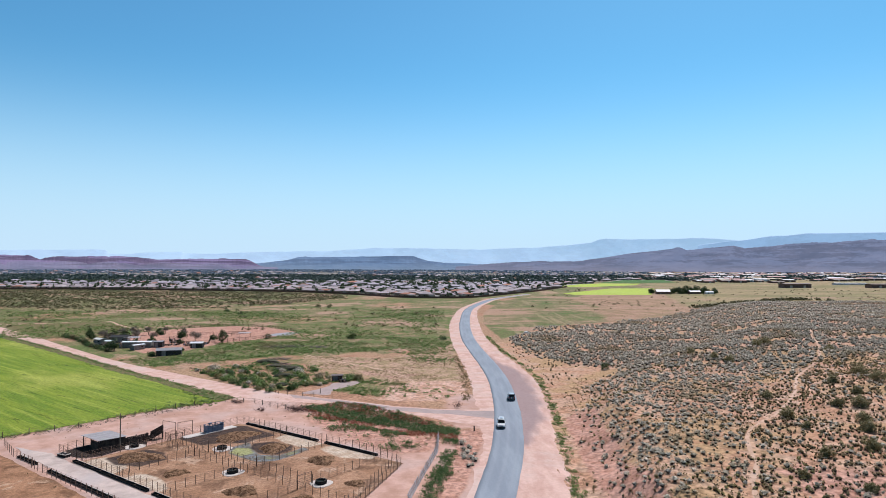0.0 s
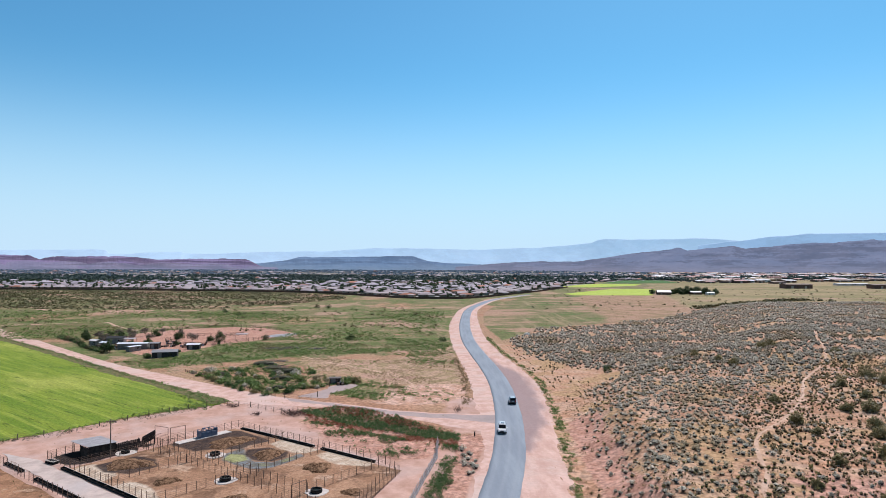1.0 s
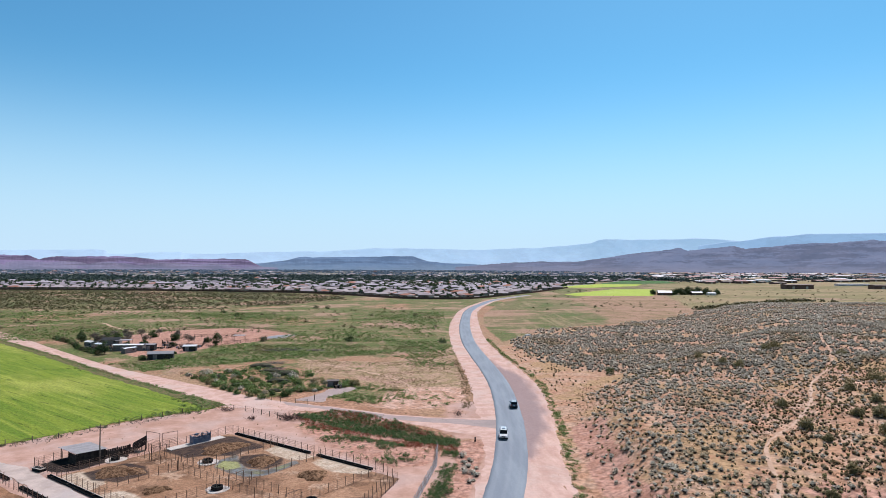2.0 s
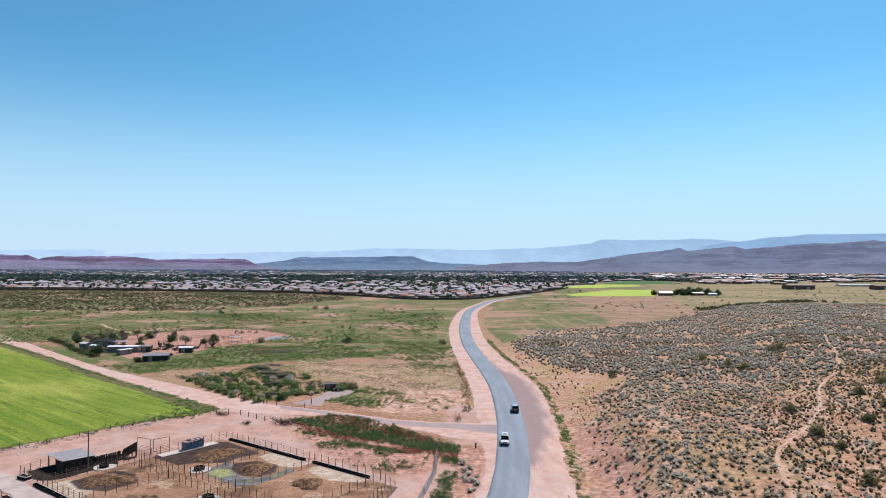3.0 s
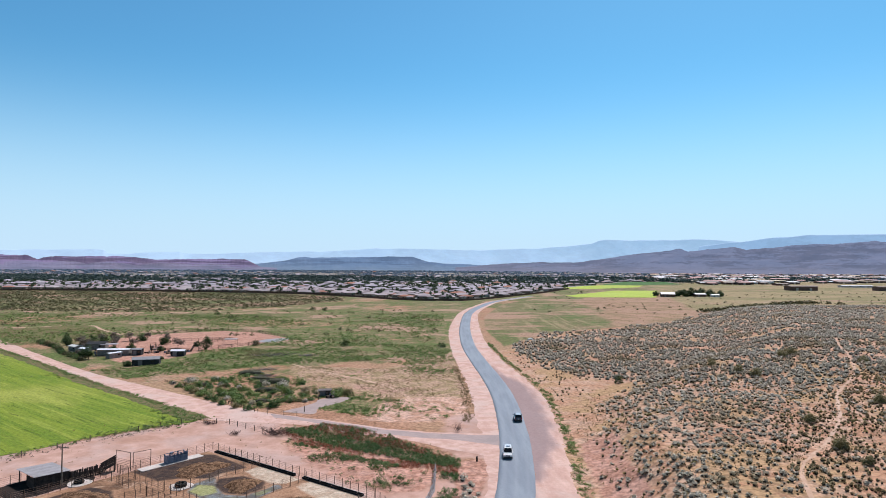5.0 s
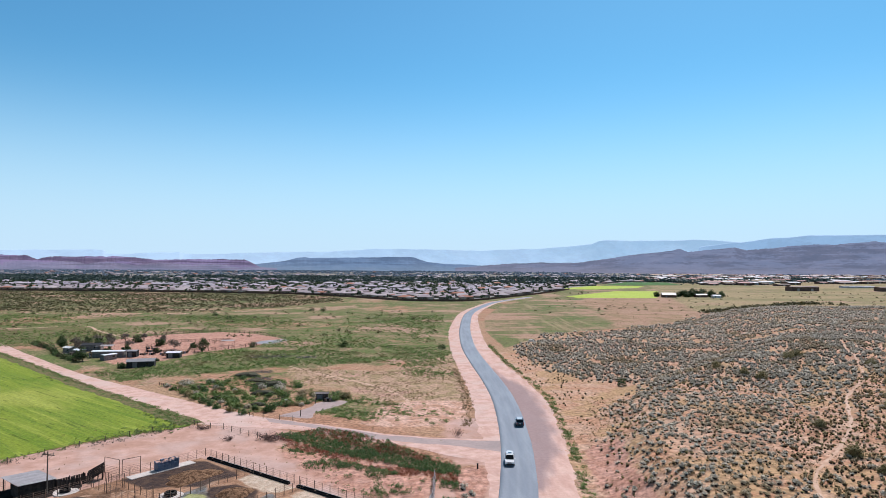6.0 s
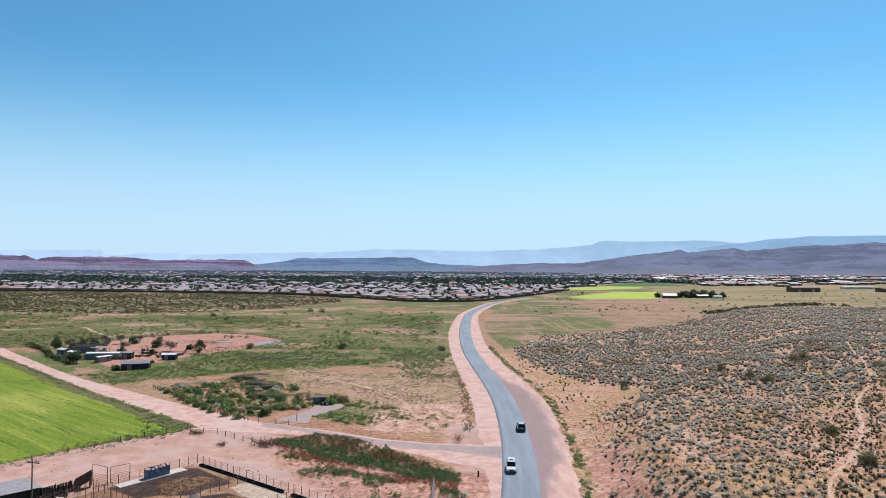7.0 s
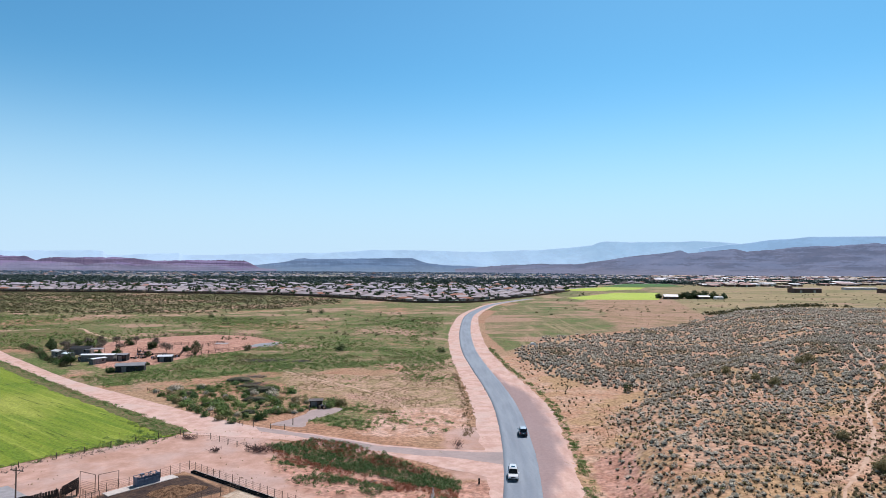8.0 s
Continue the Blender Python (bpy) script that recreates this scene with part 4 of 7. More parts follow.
def weedy(x, y):
    w = smooth(inside(x, y, STRIP) / 5 + 0.4) * np.clip(0.75 + 0.7 * wave(x, y, 6, 1), 0, 1)
    w = np.maximum(w, 0.9 * smooth(inside(x, y, [(-48, 187), (-90, 226), (-68, 250), (-28, 212), (-36, 201)]) / 4 + 0.4) * np.clip(0.55 + 0.8 * wave(x, y, 2.6, 3), 0, 1))
    w = np.maximum(w, smooth(inside(x, y, EASTLOT) / 3 + 0.3) * np.clip(0.72 + 0.9 * wave(x, y, 3.2, 6), 0, 1))
    open_ = smooth((y - 230) / 20) * smooth((8 - off_road(x, y) - 16) / 4)
    w = np.maximum(w, open_ * np.clip(0.9 * wave(x, y, 14, 3) + 0.6 * wave(x, y, 5, 9) + 0.08, 0, 0.9))
    w = np.maximum(w, 0.25 * smooth(inside(x, y, PALE) / 4) * np.clip(0.4 + wave(x, y, 4, 2), 0, 1))
    road_gap = smooth(-inside(x, y, FARM_N + FARM_S[::-1]) / 2.0)
    return w * road_gap * smooth(-inside(x, y, COMPOUND) / 4 + 0.6) * smooth(-inside(x, y, YARD) / 1.0)


spots = strew(-150, 10, 178, 330, 1.0, weedy)
sow("weeds", spots, rng.uniform(0.35, 1.15, len(spots)), low, M_WEED, "low green weeds in patches on the pink soil", "weeds")
flat = [clump(12, 1.7, 0.8, 0.21, s + 120, 0.4) for s in range(6)]
def meadow(x, y):
    return smooth((off_road(x, y) + 14) / -6) * np.clip(0.35 + 0.7 * wave(x, y, 22, 3) + 0.4 * wave(x, y, 7, 9), 0.03, 1) * smooth((530 + 20 * wave(x, y, 60) - y) / 20) * smooth(-inside(x, y, COMPOUND) / 4 + 0.6)
spots = strew(-420, 8, 318, 560, 0.40, meadow)
sow("meadow_weeds", spots, rng.uniform(0.4, 1.2, len(spots)), flat, M_WEED, "low green weeds spread over the flat plain", "weeds")

def crop_rim(x, y):
    d = inside(x, y, CROP)
    return np.exp(-((d + 0.6) / 1.1) ** 2) * np.clip(0.75 + 0.4 * wave(x, y, 3, 1), 0, 1) + np.exp(-((d - 1.5) / 3.0) ** 2) * smooth((x + 82) / 14) * 0.8
spots = strew(-240, -54, 120, 335, 2.2, crop_rim)
sow("field_edge_weeds", spots, rng.uniform(0.35, 0.8, len(spots)), low, M_WEED, "dull green weeds along the field edge", "weeds")
def fence_side(x, y):
    return np.exp(-((from_line(x, y, [(-125, 116), (-95, 137), (-83, 146), (-75, 157), (-65, 169), (-58, 175.5)]) - 0.6) / 0.9) ** 2) * np.clip(0.45 + 0.8 * wave(x, y, 3, 5), 0, 1)
spots = strew(-126, -56, 114, 178, 1.6, fence_side)
sow("fence_tufts", spots, rng.uniform(0.5, 1.3, len(spots)), straw, M_DEADLEAF, "brown dried weeds caught along the wire fence", "weeds")

# creosote flats before the town
def brush(x, y):
    return smooth(inside(x, y, BRUSH) / 14 + 0.35) * np.clip(0.65 + 0.4 * wave(x, y, 19, 2), 0.1, 1)
creo = [clump(6, 2.5, 1.5, 0.48, s + 160, 0.4) for s in range(6)]
spots = strew(-800, -90, 505, 920, 0.095, brush)
sow("creosote_brush", spots, rng.uniform(0.55, 1.25, len(spots)), creo, M_OLIVE, "dense olive creosote brush on the flats before town", "brush")
spots = strew(-420, 0, 360, 560, 0.0022, lambda x, y: np.where(inside(x, y, BRUSH) > 0, 0.0, 1.0) * smooth((off_road(x, y) + 16) / -6))
HEDGE = [(224.9, 555.4), (260.4, 580.0), (302.7, 624.6), (358.5, 677.5), (389.7, 690.7), (407.5, 670.8)]
spots3 = strew(40, 700, 520, 1000, 0.0013, lambda x, y: smooth((off_road(x, y) - 30) / 20) * (inside(x, y, [(150, 833), (160, 788), (268, 790), (350, 1030), (262, 1020)]) < 0))
spots = np.concatenate([spots, spots3])
sow("scattered_shrubs", spots, rng.uniform(0.6, 1.5, len(spots)), [clump(22, 2.4, 1.5, 0.26, s + 170, 0.4) for s in range(5)], M_OLIVE, "scattered dark olive shrubs on the plain", "shrubs")
spots = strew(200, 480, 530, 760, 0.12, lambda x, y: np.exp(-(from_line(x, y, HEDGE) / 6) ** 2) * np.clip(0.75 + 0.7 * wave(x, y, 14), 0.05, 1))
sow("dark_shrub_row", spots, rng.uniform(1.2, 2.6, len(spots)), creo, M_OLIVE, "uneven row of dark olive shrubs along the crest", "shrubs")
def dry_lot(x, y):
    return smooth(inside(x, y, DRYLOT) / 5 + 0.3) * np.clip(0.5 + 0.7 * wave(x, y, 5, 4), 0.05, 1)
spots = strew(-60, 8, 180, 302, 1.0, dry_lot)
sow("dry_lot_grass", spots, rng.uniform(0.5, 1.2, len(spots)), straw, M_STRAW, "brown dry grass covering the old lot", "grass")


def part(name, bm, material, parent, label=""):
    """Links a bmesh as one mesh object under a thing or under a part."""
    me = bpy.data.meshes.new(name)
    bm.to_mesh(me)
    bm.free()
    me.materials.append(material)
    ob = new(name, me)
    ob.parent = parent
    if label:
        ob["label"] = label
    return ob


def thing(name, x, y, turn=0.0, label="", category="", group="", z=None):
    """An Empty on the ground that carries the parts of a thing."""
    ob = new(name)
    ob.matrix_basis = pose(x, y, float(rise(x, y)) if z is None else z, 0, 0, turn)
    return tagged(ob, label, category, group)


def add_box(bm, size, at, turn=(0, 0, 0), bevel=0.0):
    m = Matrix.Translation(at) @ Euler([radians(a) for a in turn]).to_matrix().to_4x4() @ Matrix.Diagonal((*size, 1))
    r = bmesh.ops.create_cube(bm, size=1.0, matrix=m)
    if bevel:
        es = list({e for v in r["verts"] for e in v.link_edges})
        bmesh.ops.bevel(bm, geom=es, offset=bevel, segments=1, affect="EDGES")
    return r["verts"]


def box(size, at=(0, 0, 0), turn=(0, 0, 0), bevel=0.0):
    bm = bmesh.new()
    add_box(bm, size, at, turn, bevel)
    return bm


def rod(a, b, r, sides=6, r2=None, bm=None):
    """A round bar from a to b."""
    bm = bm or bmesh.new()
    a, b = Vector(a), Vector(b)
    m = Matrix.Translation((a + b) / 2) @ (b - a).to_track_quat("Z", "Y").to_matrix().to_4x4()
    bmesh.ops.create_cone(bm, cap_ends=True, segments=sides, radius1=r, radius2=r if r2 is None else r2, depth=(b - a).length, matrix=m)
    return bm


M_BARK = plain("bark", (0.10, 0.075, 0.055), (0.17, 0.13, 0.10), 0.2, 0.9, bump=0.02)


def woody(name, x, y, height, width, material, label, category, seed, leaves=320, bare=0.35, group=""):
    """A shrub or tree: a tapered trunk with limbs, and a crown of leaf clumps with gaps."""
    r = random.Random(seed)
    ob = thing(name, x, y, r.uniform(0, 360), label, category, group)
    bm = bmesh.new()
    fork = height * bare
    rod((0, 0, -0.1), (0.04 * height, 0, fork), 0.03 * height, 7, 0.02 * height, bm)
    tips = []
    for k in range(6):
        a = k * 1.047 + r.uniform(-0.4, 0.4)
        d = width * r.uniform(0.22, 0.40)
        tip = (math.cos(a) * d, math.sin(a) * d, height * (r.uniform(max(bare, 0.25) + 0.15, 0.86) if bare > 0.15 else r.uniform(0.12, 0.72)))
        rod((0.04 * height, 0, fork * 0.8), tip, 0.016 * height, 5, 0.005 * height, bm)
        tips.append(tip)
    part("trunk", bm, M_BARK, ob)
    qs = []
    for k, tip in enumerate(tips + [(0, 0, height * 0.8)]):
        w = width * r.uniform(0.34, 0.55)
        q = clump(leaves // 6, w * 1.2, w * 0.85, 0.024 * width + 0.045, seed * 13 + k, 0.6)
        flip = q.copy()
        flip[:, 2] *= -0.5
        q = np.concatenate([q, flip[: len(flip) // 8 * 4]])
        qs.append(q + np.array(tip) - (0, 0, w * 0.12))
    if bare < 0.15:
        qs.append(clump(leaves // 3, width * 0.95, height * 0.78, 0.024 * width + 0.05, seed * 13 + 9, 0.3, 2))
    v = np.concatenate(qs)
    v[:, 2] = np.maximum(v[:, 2], 0.05)
    me = big_mesh("crown", v, np.arange(len(v)).reshape(-1, 4), material, False, tone=np.repeat(np.random.default_rng(seed).uniform(0, 1, len(v) // 4), 4))
    c = new("crown", me)
    c.parent = ob
    return ob


SHRUB = "olive-green desert shrub among grey sagebrush"
for k, (x, y, h, w) in enumerate(((75, 138.5, 2.0, 3.4), (96, 146.5, 2.0, 3.6), (118, 173, 2.4, 4.2), (106, 173, 1.7, 2.8), (80.5, 158, 1.5, 2.6), (91.5, 148, 1.5, 2.6), (73, 128, 1.3, 2.2), (84, 126, 1.9, 3.2), (88.5, 134, 2.0, 3.4), (122, 186, 2.2, 4.0), (76, 113, 1.6, 2.8), (56, 99, 1.1, 1.9), (63, 94, 1.1, 2.0),
                                  (95, 222, 2.2, 3.2), (91.5, 235, 2.0, 3.0), (97, 215, 2.2, 3.4), (127, 250, 2.8, 4.4), (121, 245, 2.4, 3.8), (104, 160, 1.5, 2.6),
                                  (66, 110, 1.4, 2.4), (88, 121, 1.8, 3.0), (112, 135, 1.8, 3.4), (150, 200, 2.2, 4.0), (140, 230, 2.0, 3.4))):
    woody("shrub", x, y, h, w, M_HILLSHRUB, SHRUB, "shrub", 100 + k, 620, 0.1, "shrubs on the hill")
for k, (x, y, h, w) in enumerate(((58.5, 229, 2.4, 3.4), (-46, 322, 3.2, 5.4), (0.4, 318, 2.0, 4.4), (-109, 554, 3.2, 5.5), (-98, 548, 3.0, 5.5), (-150, 470, 2.6, 4.0), (-170, 500, 2.6, 4.2))):
    woody("shrub", x, y, h, w, M_TREE, "dark green rounded shrub standing alone on the plain", "shrub", 140 + k, 340, 0.1, "lone shrubs")
tagged(ribbon("footpath", [(p[0] - 0.32, p[1]) for p in TRAIL], [(p[0] + 0.32, p[1] - 0.3) for p in TRAIL], 0.03, M_TRAIL, 0.25, 2, 1.2),
       "narrow sandy footpath winding through the sagebrush", "path", kind="structure")
tagged(ribbon("footpath_branch", [(p[0] - 0.25, p[1]) for p in TRAIL_B], [(p[0] + 0.3, p[1] - 0.3) for p in TRAIL_B], 0.03, M_TRAIL, 0.2, 2, 1.2),
       "faint sandy footpath through the sagebrush", "path", kind="structure")

tagged(ribbon("farm_track", [(-330, 374), (-255, 399), (-223, 418), (-197, 390), (-167, 359), (-150, 352)], [(-330, 372.6), (-254, 397), (-223.6, 416), (-198, 388.6), (-168, 357.6), (-150, 350.6)], 0.03, M_TRAIL, 0.5, 2, 2.5),
       "faint dirt track across the grassy plain", "track", kind="structure")
tagged(ribbon("faint_path", [(-62, 271), (-46, 252.6), (-33, 240.3), (-22.4, 229.3), (-14.3, 218.3), (-9.2, 205.5), (-7, 190)], [(-62, 270), (-46.4, 251.6), (-33.6, 239.2), (-23, 228.2), (-15.1, 217.6), (-10.2, 205.3), (-8, 190)], 0.03, M_TRAIL, 0.3, 2, 1.2),
       "faint pale footpath across dry grass", "path", kind="structure")

# ---- corrals ----
PEN_TURN = -36.3
PEN_O = (-47.6, 151.5)


def pen(u, v):
    """Plan of the corrals: u along the feed bunks, v across them."""
    c, s = math.cos(radians(PEN_TURN)), math.sin(radians(PEN_TURN))
    return PEN_O[0] + u * c - v * s, PEN_O[1] + u * s + v * c


def pens(*uv):
    return [pen(u, v) for u, v in uv]


M_PIPE = plain("rusted_pipe", (0.15, 0.10, 0.078), (0.24, 0.16, 0.12), 0.4, 0.7, 0.3, vary=0.25)
M_POST = plain("weathered_post", (0.10, 0.08, 0.065), (0.19, 0.155, 0.125), 0.3, 0.9, vary=0.3)
M_GREYWOOD = plain("grey_boards", (0.26, 0.235, 0.225), (0.17, 0.15, 0.145), 0.5, 0.9, vary=0.25, squash=(1, 1, 0.2))
M_PALEWOOD = plain("silvered_boards", (0.46, 0.43, 0.43), (0.34, 0.31, 0.31), 0.5, 0.9, vary=0.2, squash=(1, 1, 0.2))
M_WHITECON = plain("pale_concrete", (0.60, 0.54, 0.50), (0.48, 0.42, 0.38), 0.8, 0.85)
M_RUBBER = plain("black_rubber", (0.018, 0.017, 0.017), (0.035, 0.032, 0.03), 0.3, 0.8)
M_DARKWOOD = plain("dark_planks", (0.035, 0.03, 0.028), (0.07, 0.055, 0.047), 0.5, 0.9, vary=0.2)
M_TIN = plain("galvanised_roofing", (0.34, 0.32, 0.325), (0.26, 0.24, 0.245), 1.2, 0.65, 0.1, vary=0.08)
M_BLUE = plain("blue_grey_steel", (0.12, 0.15, 0.22), (0.19, 0.21, 0.27), 0.7, 0.6, 0.2)

n_ = Nodes("heaped_manure", 0.95)
M_MOUND = n_.bump(n_.noise(0.5, 5, 0.75), 0.6).done(n_.mix(n_.step(n_.noise(0.7, 5, 0.75), 0.40, 0.60), (0.105, 0.056, 0.032), (0.33, 0.195, 0.115)))


def pen_floor_material():
    n = Nodes("trampled_pen_soil", 0.95)
    c = n.mix(n.step(n.noise(5, 6, 0.68), 0.40, 0.60), (0.36, 0.195, 0.115), (0.235, 0.125, 0.072))
    c = n.mix(n.step(n.noise(9, 5, 0.65), 0.50, 0.62), c, (0.155, 0.082, 0.048))
    c = n.mix(n.step(n.noise(7, 6, 0.7, (1, 1, 1), 0.6), 0.56, 0.66), c, (0.44, 0.295, 0.20))
    c = n.scale(c, n.math("ADD", n.math("MULTIPLY", n.step(n.noise(0.6, 5, 0.75), 0.25, 0.75), 0.6), 0.7))
    return n.bump(n.noise(0.35, 4, 0.7), 0.1).done(c)


def puddle_material():
    n = Nodes("murky_puddle", 0.5)
    n.b.inputs["Specular IOR Level"].default_value = 0.12
    c = n.mix(n.step(n.noise(3.0, 4), 0.4, 0.6), (0.10, 0.095, 0.085), (0.20, 0.20, 0.10))
    return n.done(n.mix(n.step(n.noise(1.2, 4), 0.55, 0.7), c, (0.13, 0.085, 0.055)))


M_PEN = pen_floor_material()
APRONS = (((17.2, -3.9), (16.6, -0.4), (28.4, -0.4), (28.2, -3.7), (26.4, -5.2), (21.3, -4.9)), ((30.9, -3.5), (30.9, -0.4), (43.4, -0.4), (44, -2.6), (38.3, -5.2), (32.9, -4.4)),
          ((1.2, -36.2), (1.6, -32.3), (7.2, -32.0), (11.4, -33.0), (12.8, -36.2)), ((16, -36.4), (17.0, -32.8), (23.6, -32.9), (27.5, -34.4), (28.2, -36.4)))
WETS = (((0.8, -16.8), (1.2, -8.5), (1.4, -2.6), (3.5, -1.2), (11.8, -1.8), (15.6, -2.5), (14.6, -7.2), (15.4, -10), (10.8, -13.6), (9.2, -16.5)),
        ((16.8, -9.4), (18.8, -5.8), (24.6, -5.2), (27.0, -7.6), (27.2, -11.4), (23.5, -13.0), (19, -12)), ((2.6, -33.0), (3.0, -25), (8, -23.8), (12.5, -26), (12.4, -31.5), (8, -33.6)))
POOL = ((18.6, -16.6), (15.6, -14), (15.2, -9.0), (17.5, -10.5), (20.4, -12.2), (24.4, -13.4), (27.6, -11.6), (27.6, -7.6), (27.2, -4.6), (29.4, -5.4), (29.9, -10.0), (29.9, -14), (28.1, -16.2), (24.5, -16.9))
ALGAE = ((18.4, -16.2), (16.4, -13.2), (19.2, -12.0), (22.4, -13.4), (22, -16))


def corral_floor_material():
    """Trampled soil with dusty concrete by the bunks, damp manure round the heaps and a green drying pool."""
    n = Nodes("corral_floor_soil", 0.95)
    c = n.mix(n.step(n.noise(6, 6, 0.68), 0.40, 0.60), (0.385, 0.228, 0.145), (0.285, 0.158, 0.096))
    c = n.mix(n.step(n.noise(9, 5, 0.65), 0.52, 0.64), c, (0.185, 0.105, 0.066))
    c = n.mix(n.step(n.noise(7, 6, 0.7, (1, 1, 1), 0.6), 0.55, 0.66), c, (0.45, 0.305, 0.215))
    def zone(c, key, colour, ragged, size, most=1.0):
        f = n.math("ADD", n.attr(key), n.math("MULTIPLY", n.math("SUBTRACT", n.noise(size, 6, 0.7), 0.5), ragged))
        return n.mix(n.math("MULTIPLY", n.step(f, 0.34, 0.66), most), c, colour)
    c = zone(c, "apron", n.mix(n.step(n.noise(2.2, 5, 0.65), 0.35, 0.65), (0.54, 0.445, 0.35), (0.41, 0.30, 0.22)), 0.8, 2.6)
    c = zone(c, "wet", n.mix(n.step(n.noise(1.6, 5, 0.7), 0.35, 0.65), (0.028, 0.024, 0.026), (0.080, 0.052, 0.040)), 0.55, 2.4, 0.95)
    c = zone(c, "pool", n.mix(n.step(n.noise(2.0, 5, 0.65), 0.4, 0.6), (0.19, 0.215, 0.225), (0.125, 0.115, 0.10)), 0.5, 1.6, 0.95)
    c = zone(c, "algae", (0.33, 0.33, 0.13), 0.6, 1.4, 0.8)
    c = n.scale(c, n.math("ADD", n.math("MULTIPLY", n.step(n.noise(0.6, 5, 0.75), 0.28, 0.72), 0.6), 0.7))
    return n.bump(n.noise(0.35, 4, 0.7), 0.1).done(c)


fv = np.linspace(-36.4, -0.6, 74)
fs = np.linspace(0, 1, 120)
FV, FS = np.meshgrid(fv, fs, indexing="ij")
FU = 0.5 + (np.interp(FV, (-36.4, -30, -17, -1.2), (62, 62, 56.5, 50.5)) - 0.5) * FS
px_, py_ = pen(FU, FV)
k_ = np.arange(FU.size).reshape(FU.shape)
def patch(outlines, soft):
    return np.max([smooth(inside(FU, FV, o) / soft + 0.5) for o in outlines], axis=0).ravel()
floor_e = new("pen_floor_east", big_mesh("pen_floor_east", np.stack([px_, py_, rise(px_, py_) + 0.06], -1).reshape(-1, 3), np.stack([k_[:-1, :-1], k_[:-1, 1:], k_[1:, 1:], k_[1:, :-1]], -1).reshape(-1, 4),
                corral_floor_material(), False, apron=patch(APRONS, 3.2), wet=patch(WETS, 3.6), pool=patch((POOL,), 3.0), algae=patch((ALGAE,), 3.4)))
tagged(floor_e, "brown trampled soil and manure inside the corrals", "corral floor", kind="structure")
tagged(area("pen_floor_west", pens((-22, -44), (-2, -44.2), (26, -44.6), (60, -45), (60, -75), (-22, -75)), 0.06, M_PEN, 0.3, True),
       "brown trampled soil of another corral", "corral floor", kind="structure")
tagged(area("concrete_alley", pens((-9, -37.6), (20, -38), (62, -38.4), (62, -42), (20, -41.8), (-12, -41.6), (-20, -40)), 0.07, dirt_material("dusty_concrete", (0.53, 0.43, 0.385), (0.42, 0.34, 0.305), (0.46, 0.395, 0.375)), 0.4, True),
       "dusty grey concrete feed alley between bunks", "alley", kind="structure")
tagged(area("puddle", pens((25.4, -15.6), (28.4, -14.4), (29.3, -11), (29.0, -7), (28.0, -6.4), (27.9, -9), (27.6, -12), (25.2, -13.9)), 0.085, puddle_material(), 0.3),
       "shallow murky puddle on the corral floor", "puddle", kind="structure")
# damp manure, blackened further to paint in the shed's shadow
tagged(area("shade_manure_stain", pens((-9.5, -35.6), (-1.5, -35.4), (-0.5, -30), (-1.6, -22.5), (-9, -24)), 0.075, dirt_material("damp_manure_shade", (0.032, 0.024, 0.021), (0.022, 0.017, 0.016), (0.055, 0.038, 0.03)), 0.5), "dark damp manure stain and painted shade beside the cattle shed", "stain", kind="structure")


def fence(name, label, pts, height=1.55, gap=1.9, rails=5, thick=0.055, bar=0.016, material=None, category="fence", group="corral fences"):
    """Posts in the ground with level rails between them, along a line of places."""
    material = material or M_PIPE
    ob = thing(name, *pts[0], 0, label, category, group)
    base = np.array(pts[0])
    post = None
    for a, b in zip(pts[:-1], pts[1:]):
        a, b = np.array(a) - base, np.array(b) - base
        length = np.hypot(*(b - a))
        n = max(1, round(length / gap))
        for k in range(n + 1 if b is pts[-1] else n):
            p = a + (b - a) * k / n
            zz = float(rise(*(p + base))) - float(rise(*base))
            if post is None:
                post = part("post", rod((0, 0, -0.2), (0, 0, height + 0.12), thick, 6), material, ob)
                post.location = (p[0], p[1], zz)
            else:
                c = new("post", post.data)
                c.parent, c.location = ob, (p[0], p[1], zz)
                c.scale = (1, 1, 0.94 + 0.12 * random.random())
        for k in range(rails):
            z = height * (k + 1) / rails
            za, zb = (float(rise(*(q + base))) - float(rise(*base)) for q in (a, b))
            part("rail", rod((a[0], a[1], z + za), (b[0], b[1], z + zb), bar, 4), material, ob)
    p = np.array(pts[-1]) - base
    c = new("post", post.data)
    c.parent, c.location = ob, (p[0], p[1], float(rise(*pts[-1])) - float(rise(*base)))
    return ob


